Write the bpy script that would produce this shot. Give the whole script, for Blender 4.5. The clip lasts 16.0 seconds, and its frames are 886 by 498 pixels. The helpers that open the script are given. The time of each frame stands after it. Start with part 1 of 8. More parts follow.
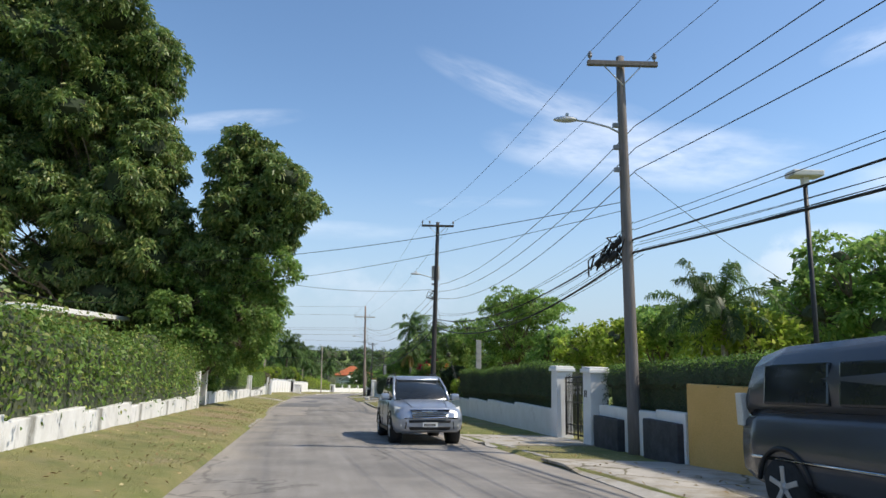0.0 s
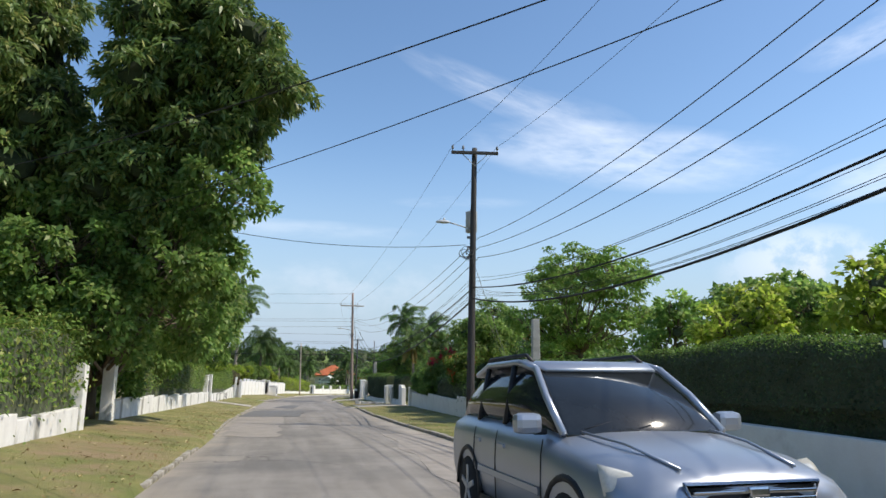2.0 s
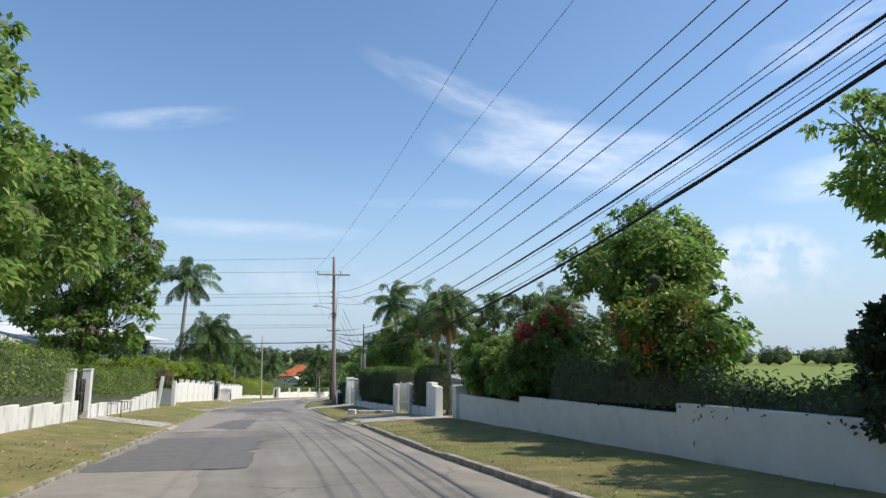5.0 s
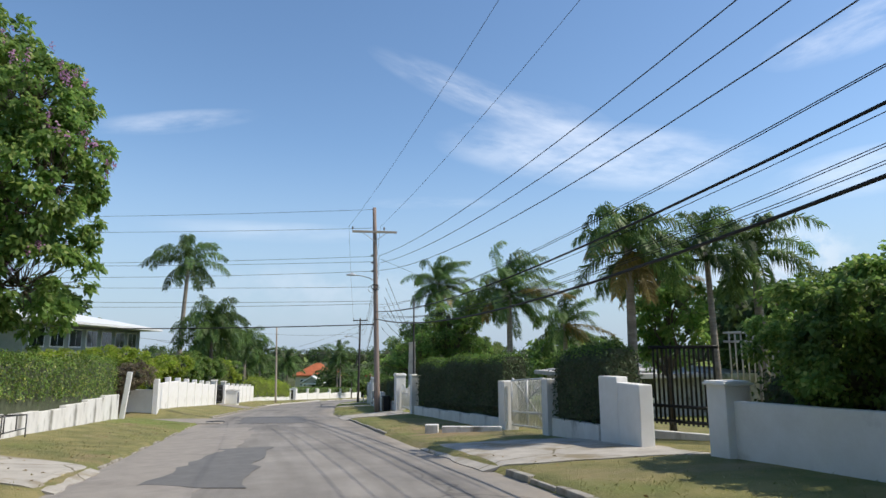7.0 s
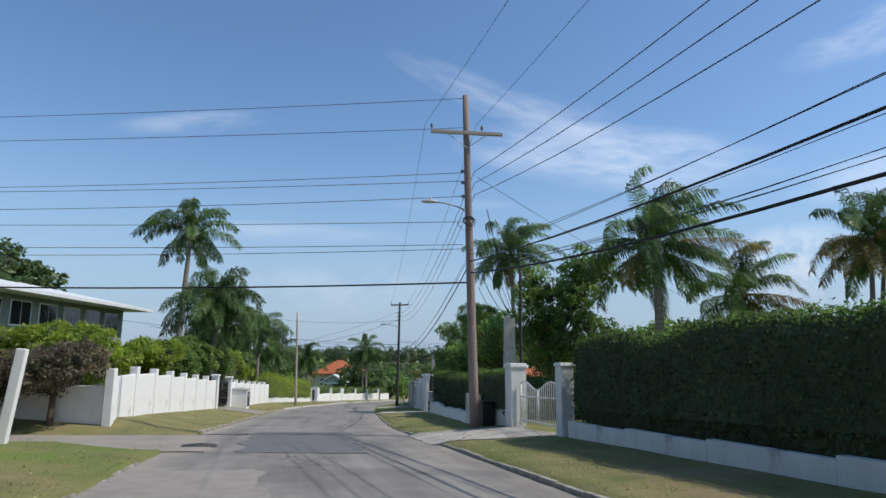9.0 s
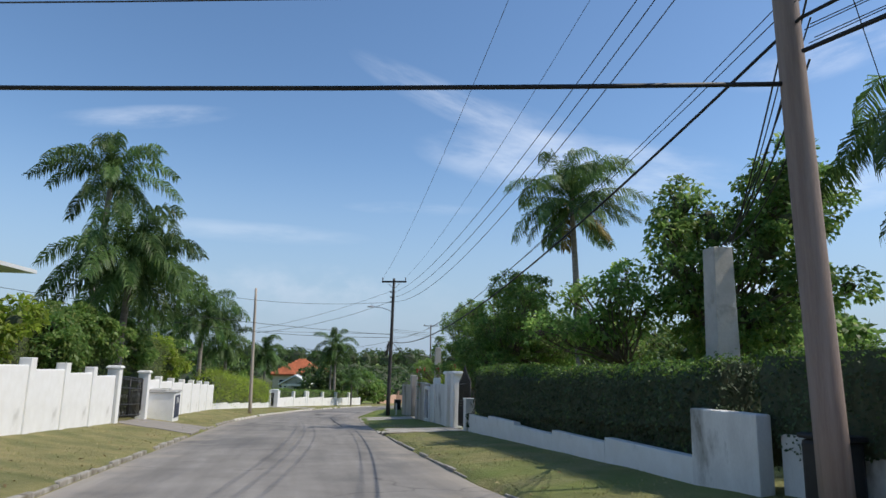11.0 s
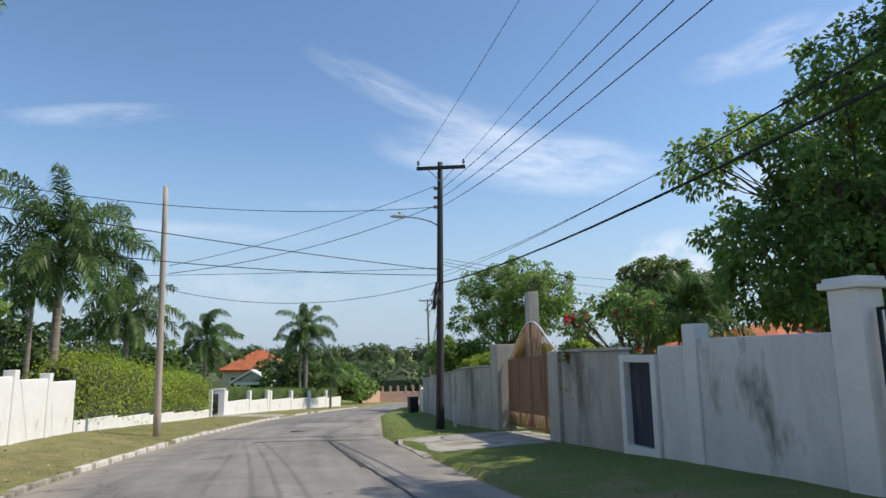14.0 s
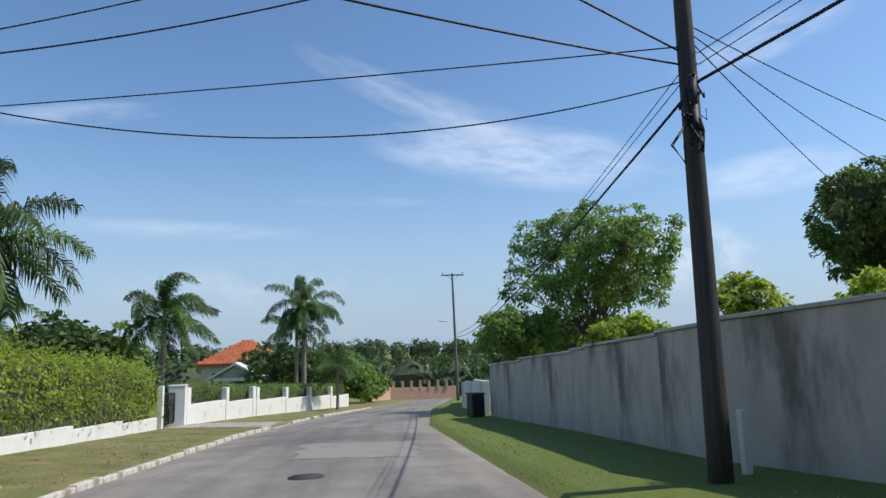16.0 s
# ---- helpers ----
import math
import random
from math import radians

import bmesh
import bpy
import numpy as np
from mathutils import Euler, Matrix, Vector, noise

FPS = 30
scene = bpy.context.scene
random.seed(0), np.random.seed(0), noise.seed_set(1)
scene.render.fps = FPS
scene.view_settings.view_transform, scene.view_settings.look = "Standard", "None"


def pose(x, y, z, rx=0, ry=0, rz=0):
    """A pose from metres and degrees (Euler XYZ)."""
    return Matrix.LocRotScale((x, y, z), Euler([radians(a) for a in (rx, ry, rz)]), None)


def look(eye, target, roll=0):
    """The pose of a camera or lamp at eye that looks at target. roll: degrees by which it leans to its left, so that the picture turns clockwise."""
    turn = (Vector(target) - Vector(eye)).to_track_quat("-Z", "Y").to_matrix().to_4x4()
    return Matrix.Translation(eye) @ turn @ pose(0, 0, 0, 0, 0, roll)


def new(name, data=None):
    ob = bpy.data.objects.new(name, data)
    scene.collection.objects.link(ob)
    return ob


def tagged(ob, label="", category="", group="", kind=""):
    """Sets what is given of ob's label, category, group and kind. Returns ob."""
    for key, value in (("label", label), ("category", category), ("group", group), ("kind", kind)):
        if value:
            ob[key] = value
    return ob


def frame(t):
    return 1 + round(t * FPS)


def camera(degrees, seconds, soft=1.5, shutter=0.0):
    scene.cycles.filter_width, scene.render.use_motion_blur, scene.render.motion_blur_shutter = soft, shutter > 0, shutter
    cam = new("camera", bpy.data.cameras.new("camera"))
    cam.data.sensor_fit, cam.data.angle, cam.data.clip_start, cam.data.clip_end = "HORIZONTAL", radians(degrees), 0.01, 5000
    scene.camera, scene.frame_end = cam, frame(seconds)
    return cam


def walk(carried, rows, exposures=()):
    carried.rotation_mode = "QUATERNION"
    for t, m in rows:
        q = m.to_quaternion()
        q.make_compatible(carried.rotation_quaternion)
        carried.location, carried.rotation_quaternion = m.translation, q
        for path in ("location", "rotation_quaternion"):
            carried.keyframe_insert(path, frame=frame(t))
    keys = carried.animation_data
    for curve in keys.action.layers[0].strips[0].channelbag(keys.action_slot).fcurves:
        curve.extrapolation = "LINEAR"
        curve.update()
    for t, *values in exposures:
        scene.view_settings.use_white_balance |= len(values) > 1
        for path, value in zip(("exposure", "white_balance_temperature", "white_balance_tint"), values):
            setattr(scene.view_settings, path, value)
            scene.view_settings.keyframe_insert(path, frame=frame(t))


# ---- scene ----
cam = camera(70.5, 16.0)
METRES, EYE, TILT, LEAN, TURN = 115.0, 1.4, 1.0, 0.0, -1.0
ROWS = [
    (0.0, 0.0, 0.0, 0.0, -0.17, 8.21, -1.16),
    (0.5, -0.0049, 0.0246, -0.0017, -1.39, 8.29, -1.37),
    (1.0, -0.0099, 0.0503, -0.0033, -1.44, 8.35, -0.88),
    (1.5, -0.0154, 0.077, -0.0053, -1.35, 8.32, -1.42),
    (2.0, -0.0209, 0.104, -0.0076, -2.1, 8.24, -0.92),
    (2.5, -0.026, 0.1316, -0.0098, -3.08, 8.44, -1.37),
    (3.0, -0.0309, 0.16, -0.0119, -4.02, 8.56, -1.68),
    (3.5, -0.0359, 0.1884, -0.0144, -4.77, 8.64, -1.83),
    (4.0, -0.0407, 0.2177, -0.0168, -5.42, 8.51, -0.97),
    (6.5, -0.0677, 0.3693, -0.0281, -4.58, 8.2, 0.67),
    (7.0, -0.0743, 0.4015, -0.0304, -4.08, 8.31, 0.16),
    (7.5, -0.0811, 0.4332, -0.0329, -2.36, 8.4, -0.33),
    (8.0, -0.0878, 0.465, -0.0352, -1.65, 8.52, -0.39),
    (8.5, -0.0949, 0.4959, -0.0378, -2.18, 8.49, -0.65),
    (9.0, -0.102, 0.5271, -0.04, -2.8, 8.45, -0.41),
    (11.5, -0.1303, 0.6889, -0.052, -7.49, 8.9, -0.88),
    (12.0, -0.134, 0.7215, -0.0547, -7.91, 7.95, 0.09),
    (12.5, -0.1383, 0.7547, -0.0572, -8.68, 8.18, -0.28),
    (13.0, -0.1418, 0.7879, -0.06, -9.79, 8.41, -0.3),
    (13.5, -0.1446, 0.8215, -0.0625, -10.17, 8.49, 0.21),
    (14.0, -0.147, 0.8544, -0.0652, -10.28, 8.49, 0.58),
    (14.5, -0.1493, 0.887, -0.0677, -10.41, 8.27, 0.05),
    (15.0, -0.1511, 0.9196, -0.0706, -10.71, 8.35, 0.21),
    (15.5, -0.1529, 0.9519, -0.0732, -10.79, 8.25, 0.49),
    (16.0, -0.1547, 0.9837, -0.0753, -10.91, 8.16, 1.31),
]
walk(cam, [(t, pose(0, 0, EYE, TILT, LEAN, TURN) @ pose(METRES * x, METRES * y, METRES * z, 90 + pitch, roll, yaw)) for t, x, y, z, yaw, pitch, roll in ROWS], [(0.0, 0.1, 6850, 10), (6.5, 0.04, 6850, 10), (9.0, -0.26, 6400, 10), (11.5, -0.18, 6600, 10), (13.5, -0.06, 6850, 10), (14.5, -0.02, 6800, 10), (16.0, -0.18, 6500, 10)])
# >>> end of camera
SUN_POWER, SKY_POWER, SKY_SAT = 4.3, 0.178, 1.12
WISPS = [
    (0.16, 0.395, 0.20, 0.032, -0.37, 10, 44, 0.24, 0.25, 0.8),
    (0.26, 0.365, 0.12, 0.035, -0.25, 12, 30, 0.16, 0.25, 0.8),
    (0.34, 0.300, 0.27, 0.055, -0.13, 8, 26, 0.46, 0.25, 0.8),
    (0.72, 0.42, 0.14, 0.035, 0.15, 9, 30, 0.36, 0.3, 0.8),
    (0.70, 0.235, 0.13, 0.035, 0.05, 9, 30, 0.40, 0.25, 0.75),
    (-0.33, 0.335, 0.13, 0.018, 0.2, 10, 40, 0.26, 0.3, 0.8),
    (-0.18, 0.184, 0.20, 0.018, 0.0, 8, 40, 0.25, 0.25, 0.75),
    (0.08, 0.235, 0.12, 0.012, 0.0, 9, 40, 0.16, 0.3, 0.8),
    (0.58, 0.12, 0.12, 0.065, 0.0, 18, 18, 0.75, 0.36, 0.56),
    (-0.08, 0.09, 0.26, 0.055, 0.0, 14, 20, 0.42, 0.36, 0.7),
]
# ---------------------------------------------------------------- light
SUN_TO = Vector((1.0, -0.17, 1.27)).normalized()
world = bpy.data.worlds.new("sky")
scene.world = world
world.use_nodes = True
wn, wl = world.node_tree.nodes, world.node_tree.links
wn.clear()
sky = wn.new("ShaderNodeTexSky")
sky.sky_type, sky.sun_disc = "NISHITA", False
sky.sun_elevation = math.asin(SUN_TO.z)
sky.sun_rotation = math.atan2(SUN_TO.x, SUN_TO.y)
sky.air_density, sky.dust_density, sky.ozone_density = 1.0, 0.5, 2.2
bg = wn.new("ShaderNodeBackground")
bg.inputs["Strength"].default_value = SKY_POWER
wout = wn.new("ShaderNodeOutputWorld")
# thin wisps and low cumulus, as functions of direction
tc = wn.new("ShaderNodeTexCoord")


def wmath(op, a, b=None, clamp=False):
    n = wn.new("ShaderNodeMath")
    n.operation, n.use_clamp = op, clamp
    for i, v in enumerate((a, b)):
        if v is None:
            continue
        if isinstance(v, (int, float)):
            n.inputs[i].default_value = v
        else:
            wl.new(v, n.inputs[i])
    return n.outputs[0]


wsep = wn.new("ShaderNodeSeparateXYZ")
wl.new(tc.outputs["Generated"], wsep.inputs[0])
az = wmath("ARCTAN2", wsep.outputs[0], wsep.outputs[1])
el = wmath("ARCSINE", wsep.outputs[2])


def wisp(az0, el0, waz, wel, tilt, sx, sy, amount, lo, hi):
    """A soft cloud patch round one direction: radians for place and size."""
    da, de = wmath("SUBTRACT", az, az0), wmath("SUBTRACT", el, el0)
    de = wmath("SUBTRACT", de, wmath("MULTIPLY", da, tilt))
    q = wmath("ADD", wmath("POWER", wmath("ABSOLUTE", wmath("DIVIDE", da, waz)), 2.0), wmath("POWER", wmath("ABSOLUTE", wmath("DIVIDE", de, wel)), 2.0))
    fall = wmath("SUBTRACT", 1.0, q, True)
    comb = wn.new("ShaderNodeCombineXYZ")
    wl.new(wmath("MULTIPLY", da, sx), comb.inputs[0])
    wl.new(wmath("MULTIPLY", de, sy), comb.inputs[1])
    comb.inputs[2].default_value = az0 * 7 + el0 * 3
    nz = wn.new("ShaderNodeTexNoise")
    nz.inputs["Scale"].default_value, nz.inputs["Detail"].default_value, nz.inputs["Roughness"].default_value = 1.0, 6.0, 0.6
    wl.new(comb.outputs[0], nz.inputs["Vector"])
    mr = wn.new("ShaderNodeMapRange")
    mr.inputs["From Min"].default_value, mr.inputs["From Max"].default_value = lo, hi
    mr.interpolation_type = "SMOOTHSTEP"
    wl.new(nz.outputs["Fac"], mr.inputs["Value"])
    return wmath("MULTIPLY", wmath("MULTIPLY", fall, mr.outputs[0]), amount)


total = None
for spec in WISPS:
    w = wisp(*spec)
    total = w if total is None else wmath("ADD", total, w, True)
wmix = wn.new("ShaderNodeMixRGB")
wl.new(total, wmix.inputs["Fac"])
wl.new(sky.outputs[0], wmix.inputs["Color1"])
wmix.inputs["Color2"].default_value = (8.0, 8.2, 8.6, 1)
hsv = wn.new("ShaderNodeHueSaturation")
hsv.inputs["Saturation"].default_value, hsv.inputs["Value"].default_value = SKY_SAT, 1.0
haze = wn.new("ShaderNodeMapRange")
haze.interpolation_type = "SMOOTHSTEP"
haze.inputs["From Min"].default_value, haze.inputs["From Max"].default_value = -0.02, 0.34
haze.inputs["To Min"].default_value, haze.inputs["To Max"].default_value = 0.88, 0.0
wl.new(el, haze.inputs["Value"])
hmix = wn.new("ShaderNodeMixRGB")
wl.new(haze.outputs[0], hmix.inputs["Fac"])
wl.new(wmix.outputs[0], hmix.inputs["Color1"])
hmix.inputs["Color2"].default_value = (2.42, 3.17, 4.22, 1)
wl.new(hmix.outputs[0], hsv.inputs["Color"])
wl.new(hsv.outputs[0], bg.inputs["Color"])
wl.new(bg.outputs[0], wout.inputs["Surface"])
sun = new("sun", bpy.data.lights.new("sun", "SUN"))
sun.data.energy, sun.data.angle, sun.data.color = SUN_POWER, radians(0.55), (1.0, 0.94, 0.84)
sun.matrix_world = look((60, 0, 80), Vector((60, 0, 80)) - SUN_TO)

# ---------------------------------------------------------------- materials


def mat(name, c1, c2, scale=4.0, rough=0.8, bump=0.3, fine=60.0, c3=None, c3scale=0.6, c3at=0.58, metal=0.0, island=False, spec=0.4, bumpd=0.02, obrand=0.0, stretch=None, grain=0.25):
    """Two tones mixed by noise, a third in larger stains, fine relief."""
    m = bpy.data.materials.new(name)
    m.use_nodes = True
    n, l = m.node_tree.nodes, m.node_tree.links
    bsdf = n["Principled BSDF"]
    co = n.new("ShaderNodeTexCoord")
    src = co.outputs["Object"]
    if stretch:
        mp = n.new("ShaderNodeMapping")
        mp.inputs["Scale"].default_value = stretch
        l.new(src, mp.inputs["Vector"])
        src = mp.outputs[0]

    def noise_tex(s, d=6.0):
        t = n.new("ShaderNodeTexNoise")
        t.inputs["Scale"].default_value, t.inputs["Detail"].default_value, t.inputs["Roughness"].default_value = s, d, 0.62
        l.new(src, t.inputs["Vector"])
        return t.outputs["Fac"]

    def ramp(f, a, b):
        r = n.new("ShaderNodeMapRange")
        r.inputs["From Min"].default_value, r.inputs["From Max"].default_value = a, b
        l.new(f, r.inputs["Value"])
        return r.outputs[0]

    def mix(f, a, b):
        x = n.new("ShaderNodeMixRGB")
        l.new(f, x.inputs["Fac"])
        for s, v in (("Color1", a), ("Color2", b)):
            if isinstance(v, tuple):
                x.inputs[s].default_value = (*v, 1)
            else:
                l.new(v, x.inputs[s])
        return x.outputs[0]

    f1 = noise_tex(scale)
    col = mix(ramp(f1, 0.32, 0.68), c1, c2)
    if c3:
        col = mix(ramp(noise_tex(c3scale, 8.0), c3at, c3at + 0.14), col, c3)
    ff = noise_tex(fine, 3.0)
    dark = n.new("ShaderNodeMixRGB")
    dark.blend_type, dark.inputs["Fac"].default_value = "MULTIPLY", grain
    l.new(col, dark.inputs["Color1"])
    l.new(mix(ramp(ff, 0.3, 0.7), (0.55, 0.55, 0.55), (1.25, 1.25, 1.25)), dark.inputs["Color2"])
    col = dark.outputs[0]
    if obrand:
        oi = n.new("ShaderNodeObjectInfo")
        x = n.new("ShaderNodeMixRGB")
        x.blend_type, x.inputs["Fac"].default_value = "MULTIPLY", 1.0
        l.new(col, x.inputs["Color1"])
        l.new(mix(oi.outputs["Random"], (1 - obrand,) * 3, (1.0, 1.0, 1.0)), x.inputs["Color2"])
        col = x.outputs[0]
    l.new(col, bsdf.inputs["Base Color"])
    bsdf.inputs["Roughness"].default_value = rough
    bsdf.inputs["Metallic"].default_value = metal
    bsdf.inputs["Specular IOR Level"].default_value = spec
    if bump:
        b = n.new("ShaderNodeBump")
        b.inputs["Strength"].default_value, b.inputs["Distance"].default_value = bump, bumpd
        l.new(ff, b.inputs["Height"])
        l.new(b.outputs[0], bsdf.inputs["Normal"])
    return m


def leaf_mat(name, c1, c2, c3=None, share=0.1, trans=0.35, rough=0.45, spec=0.35, each=None):
    """Leaves: tone by leaf (each: also by whole frond), some light through them."""
    m = bpy.data.materials.new(name)
    m.use_nodes = True
    n, l = m.node_tree.nodes, m.node_tree.links
    bsdf, out = n["Principled BSDF"], n["Material Output"]
    geo = n.new("ShaderNodeNewGeometry")
    r = n.new("ShaderNodeValToRGB")
    r.color_ramp.elements[0].color, r.color_ramp.elements[1].color = (*c1, 1), (*c2, 1)
    r.color_ramp.elements[1].position = 1 - share if c3 else 1.0
    if c3:
        e = r.color_ramp.elements.new(min(0.99, 1 - share + 0.02))
        e.color = (*c3, 1)
    l.new(geo.outputs["Random Per Island"], r.inputs["Fac"])
    co = n.new("ShaderNodeTexCoord")
    t = n.new("ShaderNodeTexNoise")
    t.inputs["Scale"].default_value, t.inputs["Detail"].default_value = 1.1, 3.0
    l.new(co.outputs["Object"], t.inputs["Vector"])
    mr = n.new("ShaderNodeMapRange")
    mr.inputs["From Min"].default_value, mr.inputs["From Max"].default_value = 0.3, 0.7
    mr.inputs["To Min"].default_value, mr.inputs["To Max"].default_value = 0.6, 1.4
    l.new(t.outputs["Fac"], mr.inputs["Value"])
    hs = n.new("ShaderNodeHueSaturation")
    l.new(mr.outputs[0], hs.inputs["Value"])
    if each:
        info = n.new("ShaderNodeObjectInfo")
        er = n.new("ShaderNodeMapRange")
        er.inputs["To Min"].default_value, er.inputs["To Max"].default_value = each
        l.new(info.outputs["Random"], er.inputs["Value"])
        em = n.new("ShaderNodeMath")
        em.operation = "MULTIPLY"
        l.new(er.outputs[0], em.inputs[0])
        l.new(mr.outputs[0], em.inputs[1])
        l.new(em.outputs[0], hs.inputs["Value"])
    l.new(r.outputs[0], hs.inputs["Color"])
    l.new(hs.outputs[0], bsdf.inputs["Base Color"])
    bsdf.inputs["Roughness"].default_value = rough
    bsdf.inputs["Specular IOR Level"].default_value = spec
    tr = n.new("ShaderNodeBsdfTranslucent")
    l.new(hs.outputs[0], tr.inputs["Color"])
    ms = n.new("ShaderNodeMixShader")
    ms.inputs["Fac"].default_value = trans
    l.new(bsdf.outputs[0], ms.inputs[1])
    l.new(tr.outputs[0], ms.inputs[2])
    l.new(ms.outputs[0], out.inputs["Surface"])
    return m


M_LEAF_MANGO = leaf_mat("mango leaf", (0.085, 0.155, 0.045), (0.19, 0.27, 0.075), (0.38, 0.40, 0.14), 0.14, 0.42, 0.42, 0.45)
M_LEAF_FAR = leaf_mat("distant foliage", (0.055, 0.10, 0.035), (0.115, 0.175, 0.05), None, 0.1, 0.35)
M_LEAF_MID = leaf_mat("broad leaf", (0.118, 0.225, 0.055), (0.235, 0.355, 0.093), (0.34, 0.42, 0.13), 0.16, 0.62)
M_LEAF_LIGHT = leaf_mat("light leaf", (0.15, 0.28, 0.062), (0.28, 0.43, 0.11), (0.39, 0.49, 0.15), 0.16, 0.66)
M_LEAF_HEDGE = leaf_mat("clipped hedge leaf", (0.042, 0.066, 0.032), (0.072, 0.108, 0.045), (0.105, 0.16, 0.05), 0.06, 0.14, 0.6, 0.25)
# lighter copy of the hedge leaf: sunlight on hedge tops put into colour
M_LEAF_SUNLIT_TOP = leaf_mat("hedge leaf painted sunlit", (0.08, 0.17, 0.03), (0.16, 0.27, 0.05), (0.24, 0.33, 0.08), 0.15, 0.4, 0.5)
M_LEAF_HEDGE2 = leaf_mat("untrimmed hedge leaf", (0.075, 0.15, 0.028), (0.18, 0.27, 0.05), (0.30, 0.33, 0.09), 0.16, 0.35)
M_LEAF_YELLOW = leaf_mat("yellow green leaf", (0.21, 0.31, 0.04), (0.36, 0.46, 0.065), (0.46, 0.50, 0.12), 0.18, 0.66)
M_LEAF_OLIVE = leaf_mat("feathery olive leaf", (0.075, 0.125, 0.03), (0.17, 0.225, 0.055), (0.27, 0.29, 0.09), 0.15, 0.4)
M_LEAF_DRY = leaf_mat("dry shrub leaf", (0.14, 0.115, 0.075), (0.25, 0.20, 0.135), (0.14, 0.16, 0.07), 0.12, 0.45)
M_FROND = leaf_mat("palm frond", (0.065, 0.135, 0.040), (0.17, 0.255, 0.075), None, 0.1, 0.48, 0.42, 0.3, (0.55, 1.4))
M_FROND_DRY = leaf_mat("yellowing palm frond", (0.20, 0.15, 0.045), (0.34, 0.265, 0.08), None, 0.1, 0.4, 0.5, 0.25, (0.7, 1.3))
M_FLOWER_RED = leaf_mat("crimson bract", (0.55, 0.012, 0.05), (0.75, 0.04, 0.13), None, 0.1, 0.4)
M_FLOWER_PINK = leaf_mat("pink blossom", (0.42, 0.20, 0.36), (0.56, 0.32, 0.48), None, 0.1, 0.4)
M_FLOWER_ORANGE = leaf_mat("orange red bract", (0.65, 0.10, 0.04), (0.75, 0.20, 0.10), None, 0.1, 0.4)
M_GRASS_BLADE = leaf_mat("grass blade", (0.24, 0.25, 0.085), (0.34, 0.32, 0.14), (0.42, 0.38, 0.20), 0.2, 0.55, 0.9)
M_LITTER = leaf_mat("fallen leaf", (0.22, 0.15, 0.07), (0.36, 0.27, 0.13), (0.50, 0.42, 0.22), 0.3, 0.2, 0.8)
M_BARK = mat("bark", (0.10, 0.075, 0.05), (0.19, 0.15, 0.11), 6, 0.9, 0.8, 30, stretch=(1, 1, 0.25))
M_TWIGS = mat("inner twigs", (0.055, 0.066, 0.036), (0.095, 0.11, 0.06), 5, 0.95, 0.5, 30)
# near-black copy of the twigs: shade inside the mango crowns put into colour
M_TWIGS_SHADED = mat("inner twigs with painted shade", (0.020, 0.030, 0.014), (0.036, 0.052, 0.022), 5, 0.95, 0.5, 30)
M_PALM_TRUNK = mat("palm trunk", (0.20, 0.17, 0.14), (0.33, 0.29, 0.25), 5, 0.9, 0.7, 25, stretch=(0.4, 0.4, 2.5))
M_CROWNSHAFT = mat("palm crownshaft", (0.12, 0.20, 0.06), (0.18, 0.26, 0.09), 4, 0.5, 0.2, 30)
M_WHITE = mat("white wall paint", (0.76, 0.745, 0.71), (0.83, 0.82, 0.795), 2.5, 0.75, 0.04, 45, (0.58, 0.56, 0.52), 0.9, 0.62, grain=0.06)
M_WHITE_WORN = mat("worn white wall paint", (0.66, 0.645, 0.61), (0.80, 0.79, 0.76), 3, 0.85, 0.07, 40, (0.26, 0.25, 0.22), 1.5, 0.545, stretch=(1, 1, 0.4), grain=0.12)
M_GREYWALL = mat("bare rendered wall", (0.40, 0.37, 0.33), (0.55, 0.515, 0.465), 1.6, 0.9, 0.12, 40, (0.19, 0.175, 0.155), 0.9, 0.52, stretch=(1, 1, 0.3), grain=0.18)
M_CAPGREY = mat("weathered coping", (0.40, 0.39, 0.37), (0.55, 0.54, 0.52), 4, 0.9, 0.3, 40, (0.12, 0.13, 0.10), 2.0, 0.52)
M_YELLOW = mat("ochre wall paint", (0.62, 0.38, 0.12), (0.68, 0.43, 0.15), 1.5, 0.8, 0.2, 40)
M_DARKSTONE = mat("dark stone facing", (0.035, 0.037, 0.042), (0.075, 0.078, 0.085), 5, 0.8, 0.6, 25)
M_ASPHALT_PATCH = mat("newer asphalt patch", (0.135, 0.133, 0.130), (0.175, 0.172, 0.167), 3, 0.9, 0.4, 90)
M_ASPHALT_PALE = mat("sandy worn asphalt", (0.265, 0.240, 0.212), (0.335, 0.303, 0.268), 2.5, 0.95, 0.4, 90, (0.21, 0.19, 0.17), 0.5, 0.56)
M_TAR = mat("tar seam", (0.035, 0.034, 0.033), (0.08, 0.078, 0.075), 6, 0.8, 0.3, 60)
M_CONCRETE = mat("old concrete", (0.42, 0.39, 0.35), (0.55, 0.52, 0.47), 2, 0.9, 0.4, 60, (0.26, 0.24, 0.20), 1.2, 0.55)
M_KERB = mat("worn kerb", (0.27, 0.25, 0.21), (0.42, 0.39, 0.34), 3, 0.9, 0.5, 40, (0.14, 0.12, 0.08), 1.2, 0.48)
M_KERB_WHITE = mat("whitewashed kerb", (0.52, 0.49, 0.43), (0.68, 0.65, 0.59), 3, 0.9, 0.4, 40, (0.30, 0.26, 0.20), 2.2, 0.54)
M_POLE_GREY = mat("weathered pole wood", (0.15, 0.13, 0.12), (0.235, 0.21, 0.195), 3, 0.9, 0.5, 30, stretch=(6, 6, 0.3))
